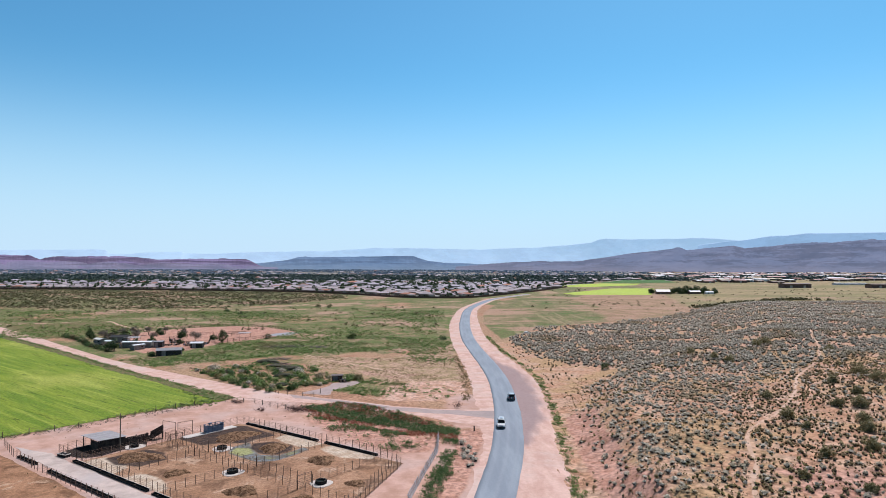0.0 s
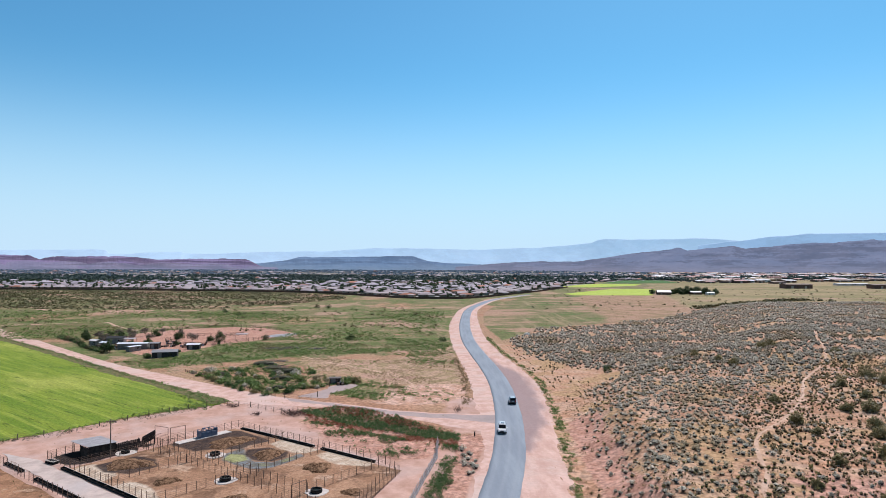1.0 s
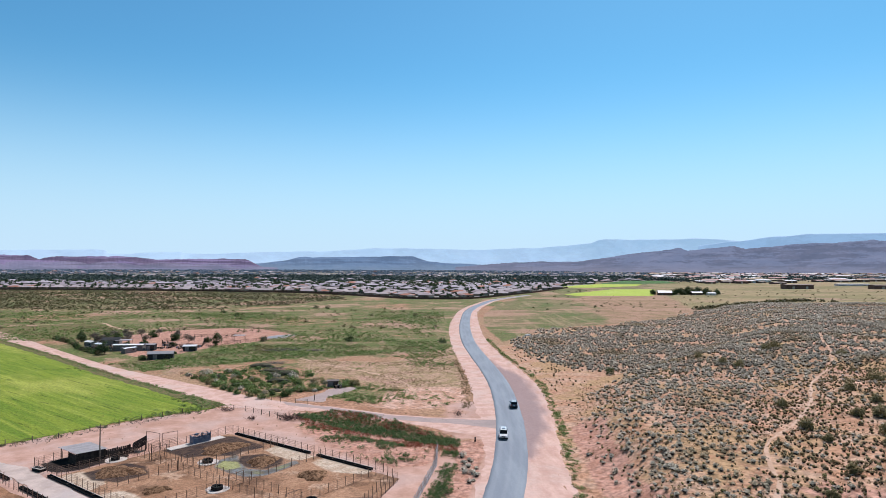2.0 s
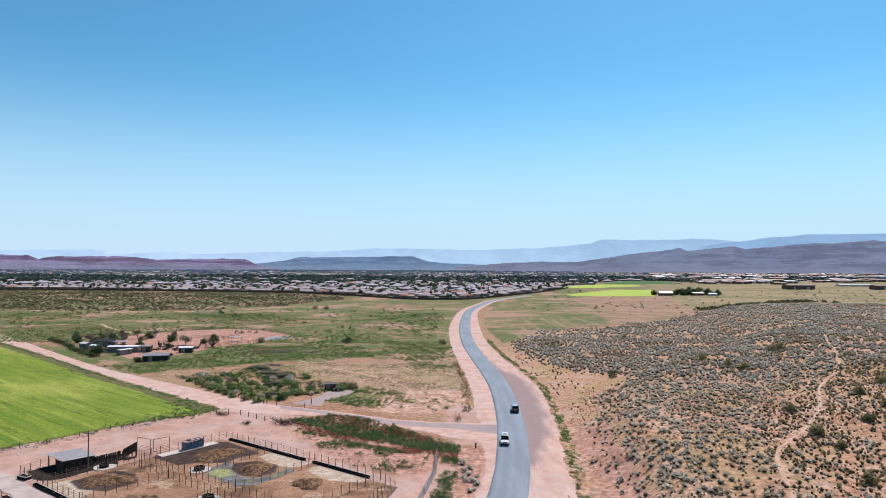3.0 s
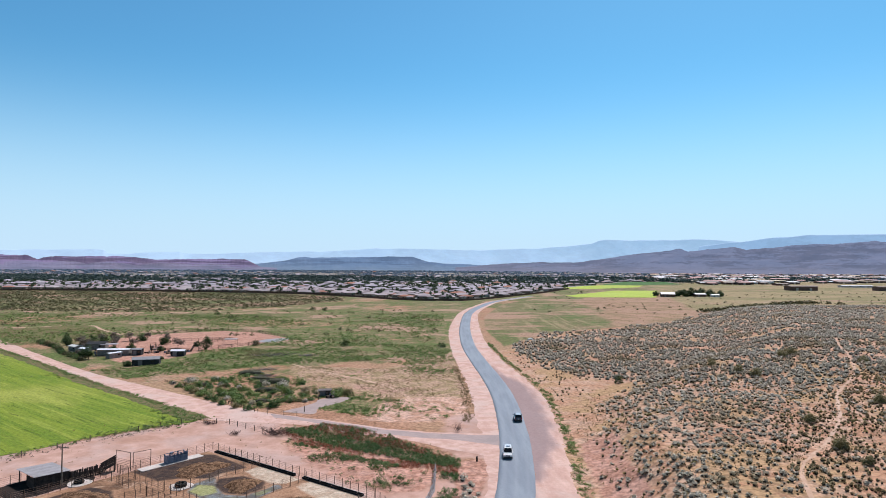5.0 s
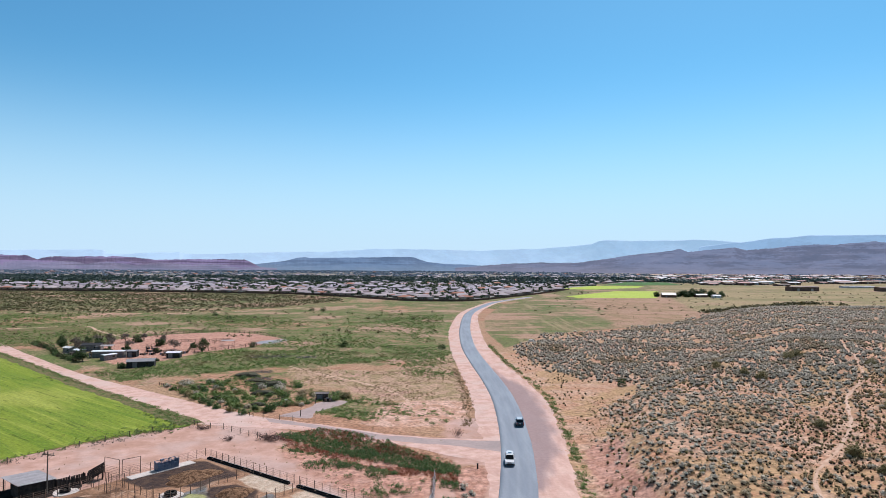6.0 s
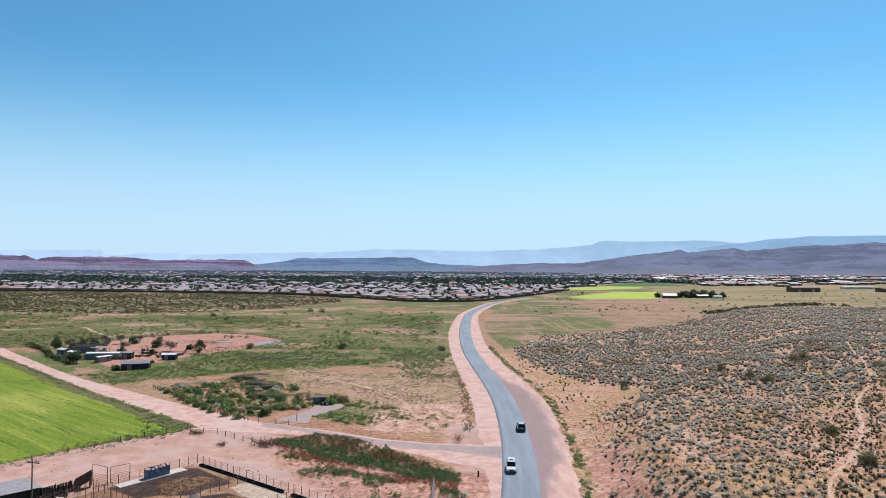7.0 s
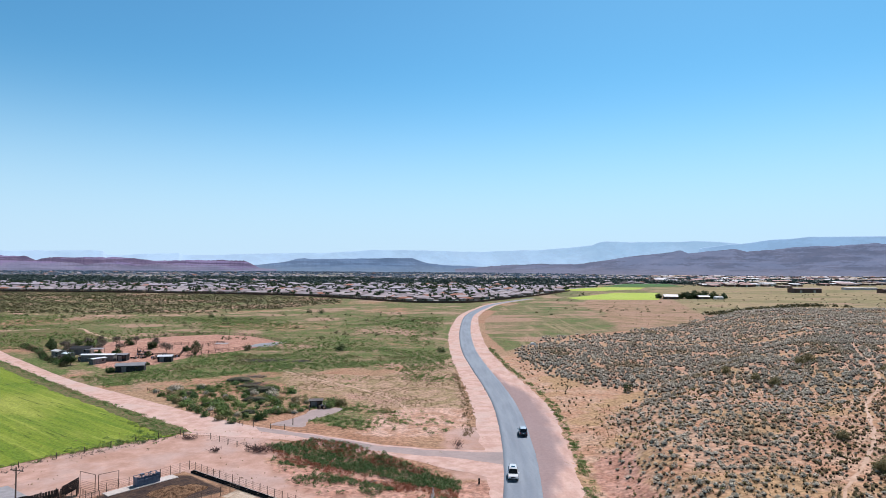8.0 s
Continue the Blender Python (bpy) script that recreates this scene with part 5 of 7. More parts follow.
PIPE = "rusty pipe fence of a cattle corral"
for pts in (((0, 0.7), (26.8, 0.7)), ((28.2, 0.7), (45.5, 0.6)), ((45.5, 0.6), (51, -2)), ((51, -2), (57, -18), (63, -34)), ((49.6, -3), (55.6, -18), (61, -33)),
            ((-1, -18.5), (14.8, -18.5)), ((14.8, -18.5), (29.9, -18.5)), ((29.9, -18.5), (45, -18.4)), ((-1, -21.5), (14.5, -21.5)), ((14.5, -21.5), (29.6, -21.7)), ((29.6, -21.7), (45.4, -22), (60, -22)),
            ((0, -18.5), (0, 0.7)), ((16.8, -18.5), (16.8, -0.4)), ((29.9, -18.5), (29.8, -0.4)), ((45, -18.4), (45.6, 0.4)),
            ((0.2, -36), (0.2, -21.5)), ((14.3, -36), (14.5, -21.5)), ((29.2, -36), (29.6, -21.7)), ((45, -36), (45.4, -22)),
            ((-9, -36.3), (-1.5, -36.3)), ((-1.5, -36.3), (26, -36.4)), ((27.5, -36.4), (45, -36.4)), ((-23, -41), (-13, -42.9)), ((-13, -42.9), (-4, -43)), ((2, -43.6), (26, -43.6)), ((26, -43.6), (50, -43.6)),
            ((-9, -36.3), (-9.4, -31.2)), ((-14, -47), (-6, -52)), ((-3, -43.5), (0, -43.6))):
    fence("pipe_fence", PIPE, pens(*pts))


def gate_frame(u, v, turn, w, h):
    ob = thing("gate_frame", *pen(u, v), PEN_TURN + turn, "tall rusty pipe gate frame at the corral alley", "gate", "gate frames")
    for s in (-w / 2, w / 2):
        part("post", rod((s, 0, -0.2), (s, 0, h), 0.06, 6), M_PIPE, ob)
    part("crossbar", rod((-w / 2, 0, h), (w / 2, 0, h), 0.05, 6), M_PIPE, ob)
    for k in range(5):
        part("rail", rod((-w / 2, 0, 0.3 + k * 0.3), (w / 2, 0, 0.3 + k * 0.3), 0.025, 4), M_PIPE, ob)


gate_frame(-3.5, -16.2, 10, 4.0, 3.0)
gate_frame(-1.5, -13.6, 80, 3.2, 2.8)
gate_frame(5.5, -20, 90, 3.0, 2.6)
gate_frame(30, -20, 90, 3.0, 2.2)
gate_frame(45, -20.2, 90, 3.2, 2.2)
gate_frame(14.7, -20, 90, 3.0, 2.4)


def bunk(u0, u1, v, flip=1):
    """A long feed bunk: two low walls on a floor, closed at the ends, with a pale rim."""
    n = u1 - u0
    ob = thing("feed_bunk", *pen((u0 + u1) / 2, v), PEN_TURN, "long black feed bunk with a pale worn rim", "feed trough", "feed bunks")
    part("front_wall", box((n, 0.10, 0.50), (0, -0.34, 0.25), (6, 0, 0), 0.02), M_RUBBER, ob)
    part("back_wall", box((n, 0.10, 0.62), (0, 0.34, 0.31), (-6, 0, 0), 0.02), M_RUBBER, ob)
    part("floor", box((n, 0.62, 0.14), (0, 0, 0.10), (0, 0, 0), 0.02), M_RUBBER, ob, "dark trough floor with feed remains")
    for s in (-1, 1):
        part("end_wall", box((0.12, 0.76, 0.5), (s * (n / 2 - 0.06), 0, 0.255)), M_RUBBER, ob)
    part("rim", box((n - 0.1, 0.14, 0.06), (0, 0.44 * flip, 0.63)), M_WHITECON, ob, "pale worn concrete rim")
    part("ledge", box((n, 0.5, 0.08), (0, 0.72 * flip, 0.04), bevel=0.02), M_WHITECON, ob, "pale concrete ledge behind the bunk")
    k = -n / 2 + 1.5
    while k < n / 2 - 1:
        part("divider", box((0.08, 0.7, 0.06), (k, 0, 0.53)), M_PIPE, ob)
        k += 3.0
    ob.scale = (1.0, 0.72, 0.68)


bunk(2.0, 26.3, 0.0)
bunk(28.5, 43.2, 0.0)
bunk(-0.5, 26.0, -37.2)
bunk(28.0, 52.0, -37.4)
bunk(2.0, 25.0, -42.6)
bunk(26.5, 50.0, -42.6)
bunk(-12.0, -4.0, -42.3)

bath = thing("water_trough", *pen(-5.5, -36.9), PEN_TURN + 10, "short grey-white stock water trough on the ground", "trough")
part("rim", box((2.6, 1.2, 0.1), (0, 0, 0.55), bevel=0.03), M_WHITECON, bath)
part("body", box((2.5, 1.1, 0.5), (0, 0, 0.25), bevel=0.05), M_RUBBER, bath)
# dark plate on the rim imitates the shaded hollow
part("hollow_plate", box((2.2, 0.8, 0.05), (0, 0, 0.605)), M_RUBBER, bath, "flat dark plate in place of the trough's shaded hollow")


def ring(r_in, r_out, z0, z1, sides=20):
    """A thick round wall with an open middle."""
    bm = bmesh.new()
    rows = []
    for r, z in ((r_out * 0.97, z0), (r_out, z0 + 0.3 * (z1 - z0)), (r_out * 0.96, z1), (r_in, z1), (r_in, z0)):
        rows.append([bm.verts.new((r * math.cos(6.2832 * k / sides), r * math.sin(6.2832 * k / sides), z)) for k in range(sides)])
    for a, b in zip(rows, rows[1:] + rows[:1]):
        for k in range(sides):
            bm.faces.new((a[k], a[(k + 1) % sides], b[(k + 1) % sides], b[k]))
    return bm


def disc(r, z0, z1, sides=20, wobble=0.0, seed=0):
    bm = bmesh.new()
    bmesh.ops.create_cone(bm, cap_ends=True, segments=sides, radius1=r, radius2=r * 0.97, depth=z1 - z0, matrix=Matrix.Translation((0, 0, (z0 + z1) / 2)))
    for v in bm.verts:
        k = 1 + wobble * math.sin(seed + 3 * math.atan2(v.co.y, v.co.x))
        v.co.x *= k
        v.co.y *= k
    return bm


M_WATER = plain("dark_water", (0.02, 0.03, 0.03), (0.03, 0.04, 0.035), 0.5, 0.08)
for k, (u, v, r) in enumerate(((-0.6, -25.4, 0.85), (29.3, -23.2, 1.0), (15.0, -15.6, 1.0), (46.3, -17.6, 1.0))):
    ob = thing("tyre_trough", *pen(u, v), 20 * k, "black tractor-tyre water trough on a white concrete pad", "trough", "tyre troughs")
    part("pad", disc(2.0, 0.0, 0.14, 18, 0.08, k), M_WHITECON, ob, "round white concrete pad")
    part("tyre", ring(r * 0.72, r, 0.14, 0.72), M_RUBBER, ob)
    part("water", disc(r * 0.74, 0.14, 0.5, 20), M_WATER, ob)


def mound(u, v, w, d, h, seed):
    """A loose heap of manure, lumpy all over."""
    n = 26
    bm = bmesh.new()
    rows = []
    for i in range(9):
        s = i / 8
        row = []
        for k in range(n):
            a = 6.2832 * k / n
            rr = s * (1 + 0.16 * math.sin(3 * a + seed) + 0.10 * math.sin(7 * a + 2 * seed))
            z = h * (1 - s ** 1.6) * (1 + 0.3 * noise.noise((math.cos(a) * s * 3 + seed, math.sin(a) * s * 3, 0.0))) + 0.16 * abs(noise.noise((math.cos(a) * s * 13, math.sin(a) * s * 13, seed))) * (s < 1)
            row.append(bm.verts.new((rr * w / 2 * math.cos(a), rr * d / 2 * math.sin(a), max(z, -0.05) if s < 1 else -0.05)))
        rows.append(row)
    for a, b in zip(rows, rows[1:]):
        for k in range(n):
            bm.faces.new((a[k], b[k], b[(k + 1) % n], a[(k + 1) % n]))
    bmesh.ops.remove_doubles(bm, verts=bm.verts[:], dist=0.001)
    me = bpy.data.meshes.new("manure_mound")
    bm.to_mesh(me)
    bm.free()
    me.materials.append(M_MOUND)
    me.polygons.foreach_set("use_smooth", [True] * len(me.polygons))
    ob = new("manure_mound", me)
    x, y = pen(u, v)
    ob.matrix_basis = pose(x, y, 0.06, 0, 0, PEN_TURN + seed * 31)
    tagged(ob, "low dark brown manure mound in the corral", "mound", "manure mounds")


for k, (u, v, w, d, h) in enumerate(((7.1, -28.6, 8.5, 6, 0.9), (21.4, -29.5, 4.6, 3.4, 0.6), (9.5, -8.2, 10, 6.5, 0.9), (23.0, -9.0, 6.6, 5.2, 0.9), (36.9, -8.7, 5.6, 4.8, 0.8), (51, -14, 3.8, 3.0, 0.4), (38.5, -28, 5.5, 4.5, 0.7), (49.5, -25, 5.0, 4.0, 0.6))):
    mound(u, v, w * 1.05, d * 1.1, h * 0.95, 1.0 + k)

# the loafing shed with its sloping tin roof
shed = thing("loafing_shed", *pen(-6.6, -28.7), PEN_TURN, "open cattle shed with a grey tin roof and dark board walls", "shed")
for x in (-3.2, 0, 3.2):
    for y in (-2.6, 2.6):
        part("post", rod((x, y, -0.2), (x, y, 2.75 if y < 0 else 2.45), 0.09, 6), M_DARKWOOD, shed)
for k in range(9):
    part("roof_sheet", box((0.84, 5.9, 0.07), (-3.32 + k * 0.83, 0, 2.72 + 0.01 * (k % 2)), (-3, 0, 0)), M_TIN, shed)
for k in range(12):
    part("wall_board", box((0.54, 0.05, 2.4), (-3.0 + k * 0.55, 2.72, 1.2)), M_DARKWOOD, shed)
for k in range(8):
    part("wall_board", box((0.05, 0.61, 2.62), (3.32, -2.2 + k * 0.62, 1.33)), M_DARKWOOD, shed)
# dark boards added in the open front for the black shadow inside
for k in range(5):
    part("front_board", box((0.55, 0.05, 2.5 + 0.1 * random.random()), (0.7 + k * 0.56, -2.72, 1.25)), M_DARKWOOD, shed)
part("beam", box((6.8, 0.14, 0.18), (0, -2.6, 2.72)), M_DARKWOOD, shed)
part("beam", box((6.8, 0.14, 0.18), (0, 2.6, 2.44)), M_DARKWOOD, shed)

shed.scale = (1.0, 1.0, 0.78)

# board windbreak and sorting pens beyond the shed
for u0, v0, u1, v1 in ((-3.0, -25.6, -2.6, -20.8), (-4.6, -25.4, -4.4, -20.6)):
    (xa, ya), (xb, yb) = pen(u0, v0), pen(u1, v1)
    n = math.hypot(xb - xa, yb - ya)
    wb = thing("windbreak", (xa + xb) / 2, (ya + yb) / 2, math.degrees(math.atan2(yb - ya, xb - xa)), "dark board windbreak beside the cattle shed", "windbreak", "windbreaks")
    k = -n / 2
    while k < n / 2:
        part("board", box((0.34, 0.05, 1.5 + 0.3 * random.random()), (k + 0.2, 0, 0.8)), M_DARKWOOD, wb)
        k += 0.42
    for s in (-1, 0, 1):
        part("post", rod((s * n * 0.48, 0.1, -0.2), (s * n * 0.48, 0.1, 1.9), 0.08, 6), M_DARKWOOD, wb)
    wb.scale = (1.0, 1.0, 0.78)

chute = thing("loading_chute", *pen(-3.2, -19.2), PEN_TURN + 58, "dark steep loading chute with board sides", "loading chute")
for s in (-1, 1):
    for k in range(5):
        part("side_board", box((4.0, 0.06, 0.26), (0, s * 0.6, 0.95 + k * 0.34), (0, -22, 0)), M_DARKWOOD, chute)
    for x in (-1.8, -0.6, 0.6, 1.8):
        part("post", rod((x, s * 0.66, -0.1), (x, s * 0.66, 1.9 + 0.4 * x), 0.07, 6), M_DARKWOOD, chute)
part("ramp", box((4.0, 1.2, 0.1), (0, 0, 0.82), (0, -22, 0)), M_DARKWOOD, chute)
part("ramp_leg", box((0.2, 1.1, 1.4), (1.6, 0, 0.68)), M_DARKWOOD, chute)

chute.scale = (0.68, 1.0, 0.88)

# utility pole
pole = thing("utility_pole", *pen(-2.6, -27.4), PEN_TURN + 20, "weathered wooden utility pole with a crossarm", "utility pole")
part("pole", rod((0, 0, -0.5), (0, 0, 7.0), 0.13, 8, 0.09), M_POST, pole)
part("crossarm", box((2.6, 0.12, 0.14), (0, 0.14, 6.4)), M_POST, pole)
for x in (-1.1, -0.5, 0.5, 1.1):
    part("insulator", rod((x, 0.14, 6.47), (x, 0.14, 6.68), 0.05, 6), M_GREYWOOD, pole)
part("crossarm_brace", rod((-0.8, 0.14, 6.35), (0, 0.14, 5.7), 0.025, 4), M_POST, pole)
part("crossarm_brace", rod((0.8, 0.14, 6.35), (0, 0.14, 5.7), 0.025, 4), M_POST, pole)

# squeeze chute on its slab
slab = thing("concrete_slab", *pen(1.4, -9.3), PEN_TURN + 88, "pale concrete slab under the cattle chute", "slab")
part("slab", box((12.5, 2.2, 0.16), (0, 0, 0.08), bevel=0.03), M_WHITECON, slab)
sq = thing("squeeze_chute", *pen(1.4, -8.4), PEN_TURN + 88, "blue-grey steel cattle squeeze chute on a slab", "squeeze chute", z=0.16)
part("base_frame", box((4.4, 1.5, 0.16), (0, 0, 0.08), bevel=0.02), M_BLUE, sq)
for s in (-1, 1):
    part("side_panel", box((4.0, 0.08, 1.25), (0, s * 0.7, 0.75), bevel=0.02), M_BLUE, sq)
    for x in (-2.1, -0.7, 0.7, 2.1):
        part("upright", box((0.12, 0.12, 2.1), (x, s * 0.74, 1.05)), M_BLUE, sq)
    part("top_rail", box((4.4, 0.1, 0.1), (0, s * 0.74, 2.1)), M_BLUE, sq)
for x in (-2.1, 2.1):
    part("head_gate", box((0.1, 1.5, 1.9), (x, 0, 1.0)), M_BLUE, sq)
part("control_box", box((0.7, 0.5, 0.4), (-0.9, 0, 2.3), bevel=0.03), M_BLUE, sq)
part("cross_brace", box((0.1, 1.5, 0.1), (0.7, 0, 2.1)), M_BLUE, sq)

sq.scale = (0.95, 0.9, 0.78)

# grey board fence beside the weedy berm
pts = pens((44.5, 18.6), (51.1, 9.3), (58.8, -5.8), (63.5, -15))
bf = thing("board_fence", *pts[0], 0, "leaning fence of grey weathered boards beside weeds", "fence")
for (xa, ya), (xb, yb) in zip(pts[:-1], pts[1:]):
    n, turn = math.hypot(xb - xa, yb - ya), math.degrees(math.atan2(yb - ya, xb - xa))
    k = 0.0
    while k < n:
        x, y = xa + (xb - xa) * k / n - pts[0][0], ya + (yb - ya) * k / n - pts[0][1]
        part("board", box((0.27, 0.03, 1.5 + 0.5 * random.random()), (x, y, 0.75), (random.uniform(4, 22), random.uniform(-6, 6), turn)), M_PALEWOOD, bf)
        k += 0.30
    for z in (0.35, 1.0):
        part("rail", rod((xa - pts[0][0], ya - pts[0][1], z), (xb - pts[0][0], yb - pts[0][1], z), 0.04, 4), M_GREYWOOD, bf)

# wire fence along the crop
wf = [(-125, 117), (-95, 138.2), (-83.5, 146.8), (-76, 158), (-66, 170), (-59, 176.5)]
fence("wire_fence", "old wire fence with wooden posts beside the crop", wf, 1.15, 5.5, 3, 0.09, 0.012, M_POST, "fence", "field fences")
fence("wire_fence", "short wire fence with wooden posts at the farm gate", [(-57.5, 174.5), (-50.8, 173), (-43, 167), (-38.5, 165)], 1.2, 3.2, 3, 0.09, 0.012, M_POST, "fence", "field fences")


def brushwood(name, x, y, w, h, seed, label, stalks=60, material=None):
    """A tangle of dead branches on the ground."""
    r = random.Random(seed)
    bm = bmesh.new()
    for k in range(stalks):
        a, d = r.uniform(0, 6.28), r.uniform(0, 0.5) * w
        p = Vector((math.cos(a) * d, math.sin(a) * d * 0.6, r.uniform(0, 0.4) * h))
        q = p + Vector((r.uniform(-0.4, 0.4) * w, r.uniform(-0.25, 0.25) * w, r.uniform(0.15, 0.9) * h))
        rod(p, q, r.uniform(0.02, 0.06), 4, 0.01, bm)
    me = bpy.data.meshes.new(name)
    bm.to_mesh(me)
    bm.free()
    me.materials.append(material or M_POST)
    ob = new(name, me)
    ob.matrix_basis = pose(x, y, float(rise(x, y)), 0, 0, r.uniform(-15, 15))
    return tagged(ob, label, "brushwood", kind="stuff")


M_DEAD = plain("dead_twigs", (0.11, 0.07, 0.065), (0.19, 0.13, 0.115), 0.3, 0.9)
brushwood("brush_pile", -37.6, 164.3, 6.0, 1.6, 3, "tangled pile of dark dead branches by the dirt road", 150, M_DEAD)
brushwood("brush_pile", -46.5, 163.8, 2.6, 1.0, 4, "small pile of brown tumbleweed on bare dirt", 60, M_DEAD)
brushwood("brush_pile", -55.6, 172.8, 3.4, 1.0, 5, "low heap of dead brush at the field corner", 60, M_DEAD)
brushwood("brush_pile", 4.0, 167.5, 2.6, 1.9, 6, "bare dead shrub at the road junction", 40, M_DEAD)
brushwood("brush_pile", -12, 147.5, 7.0, 0.6, 8, "fallen grey branches lying in the ditch", 26, M_GREYWOOD)

# ---- road users ----
def paint(name, colour, rough=0.25, metal=0.0, coat=1.0):
    n = Nodes(name, rough, metal).local()
    n.b.inputs["Coat Weight"].default_value = coat
    n.b.inputs["Coat Roughness"].default_value = 0.06
    return n.done(n.scale(colour, n.math("ADD", n.math("MULTIPLY", n.noise(0.9, 3), 0.16), 0.92)))


M_GLASS = paint("tinted_glass", (0.012, 0.014, 0.016), 0.05, 0.0, 0.5)
M_CHROME = paint("trim_metal", (0.5, 0.5, 0.5), 0.25, 1.0, 0.0)
M_LAMP = paint("lamp_lens", (0.75, 0.75, 0.72), 0.15)
M_TAIL = paint("tail_lens", (0.35, 0.012, 0.01), 0.2)
M_BLACKTRIM = plain("black_trim", (0.02, 0.02, 0.021), (0.035, 0.035, 0.036), 0.3, 0.6)


def loft(rings):
    """A closed body through rings of as many points."""
    bm = bmesh.new()
    rows = [[bm.verts.new(p) for p in r] for r in rings]
    n = len(rows[0])
    for a, b in zip(rows, rows[1:]):
        for k in range(n):
            bm.faces.new((a[k], a[(k + 1) % n], b[(k + 1) % n], b[k]))
    bm.faces.new(rows[0][::-1])
    bm.faces.new(rows[-1])
    bmesh.ops.recalc_face_normals(bm, faces=bm.faces[:])
    return bm


def slice_of(x, half, z0, z1, tuck=0.85):
    """One cross-section of a car body at x."""
    return [(x, -half * 0.94, z0), (x, half * 0.94, z0), (x, half, z0 + 0.45 * (z1 - z0)), (x, half * tuck, z1), (x, -half * tuck, z1), (x, -half, z0 + 0.45 * (z1 - z0))]


def car(name, x, y, turn, body_paint, label, sunroof, high=1.78, roof_paint=None):
    """A sport utility car, nose towards local +x."""
    ob = thing(name, x, y, turn, label, "car", "cars on the road", z=0.06)
    part("body", loft([slice_of(-2.38, 0.84, 0.45, 0.85), slice_of(-2.3, 0.93, 0.36, 1.08, 0.94), slice_of(-1.0, 0.97, 0.32, 1.10, 0.95), slice_of(0.9, 0.97, 0.32, 1.08, 0.94),
                       slice_of(1.5, 0.95, 0.32, 1.02, 0.9), slice_of(2.25, 0.90, 0.36, 0.92, 0.86), slice_of(2.42, 0.78, 0.44, 0.78, 0.9)]), body_paint, ob)
    part("cabin", loft([slice_of(-2.26, 0.86, 1.04, 1.12, 0.96), slice_of(-2.02, 0.84, 1.04, high - 0.06, 0.86), slice_of(-1.2, 0.86, 1.04, high, 0.84), slice_of(0.1, 0.86, 1.04, high - 0.02, 0.84),
                        slice_of(0.45, 0.86, 1.04, high - 0.12, 0.85), slice_of(1.15, 0.86, 1.02, 1.10, 0.96)]), body_paint, ob)
    part("windscreen", loft([slice_of(0.50, 0.72, high - 0.15, high - 0.11), slice_of(1.22, 0.80, 1.09, 1.12)]), M_GLASS, ob, "dark tinted windscreen")
    part("rear_window", loft([slice_of(-2.33, 0.70, 1.14, 1.18), slice_of(-2.10, 0.66, high - 0.16, high - 0.12)]), M_GLASS, ob, "dark rear window")
    for s in (-1, 1):
        for a, b in ((-1.85, -0.95), (-0.85, 0.05), (0.12, 0.75)):
            part("side_window", box((b - a, 0.04, 0.42), ((a + b) / 2, s * 0.835, 1.34), (s * -10, 0, 0), 0.01), M_GLASS, ob)
        part("mirror", box((0.16, 0.2, 0.14), (0.85, s * 1.04, 1.14), bevel=0.03), body_paint, ob)
        part("headlight", box((0.14, 0.36, 0.16), (2.33, s * 0.64, 0.78), (0, 0, s * 8), 0.02), M_LAMP, ob, "clear headlight")
        part("tail_light", box((0.08, 0.16, 0.42), (-2.36, s * 0.78, 0.92), bevel=0.02), M_TAIL, ob, "red tail light")
        part("roof_rail", rod((-1.9, s * 0.64, high + 0.05), (0.1, s * 0.64, high + 0.04), 0.025, 5), M_BLACKTRIM, ob)
        for wx in (-1.45, 1.45):
            wheel = part("wheel", ring(0.2, 0.2, 0, 0.01, 6), M_BLACKTRIM, ob)
            wheel.matrix_basis = pose(wx, s * 0.84, 0.36, 90 * s, 0, 0)
            part("tyre", ring(0.22, 0.36, -0.12, 0.12, 18), M_RUBBER, wheel)
            part("rim", disc(0.23, -0.08, 0.09, 12), M_CHROME, wheel, "metal wheel rim")
            part("wheel_arch", ring(0.37, 0.42, -0.02, 0.05, 18), M_BLACKTRIM, wheel)
    part("front_bumper", box((0.22, 1.62, 0.22), (2.36, 0, 0.48), bevel=0.04), M_BLACKTRIM, ob)
    part("rear_bumper", box((0.2, 1.66, 0.22), (-2.38, 0, 0.52), bevel=0.04), M_BLACKTRIM, ob)
    part("grille", box((0.08, 0.84, 0.2), (2.40, 0, 0.74), bevel=0.02), M_BLACKTRIM, ob)
    part("roof_panel", loft([slice_of(-1.95, 0.66, high - 0.06, high + 0.012, 0.98), slice_of(-1.1, 0.70, high - 0.04, high + 0.03, 0.98), slice_of(0.15, 0.68, high - 0.05, high + 0.008, 0.98)]), roof_paint or body_paint, ob)
    part("plate", box((0.03, 0.34, 0.14), (-2.42, 0, 0.82)), M_LAMP, ob, "plain number plate without characters")
    if sunroof:
        part("sunroof", box((0.7, 0.72, 0.03), (-0.35, 0, high + 0.03), bevel=0.01), M_GLASS, ob, "dark glass sunroof")
    return ob


def heading(y):
    a = np.array([np.interp(-v, [-p[1] for p in ROAD_C], [p[0] for p in ROAD_C]) for v in (y - 6, y + 6)])
    return math.degrees(math.atan2(12, a[1] - a[0]))


car("suv", 13.75, 148.5, heading(148.5) + 180, paint("white_paint", (0.80, 0.80, 0.80)), "white sport utility car coming along the asphalt road", True, 1.86)
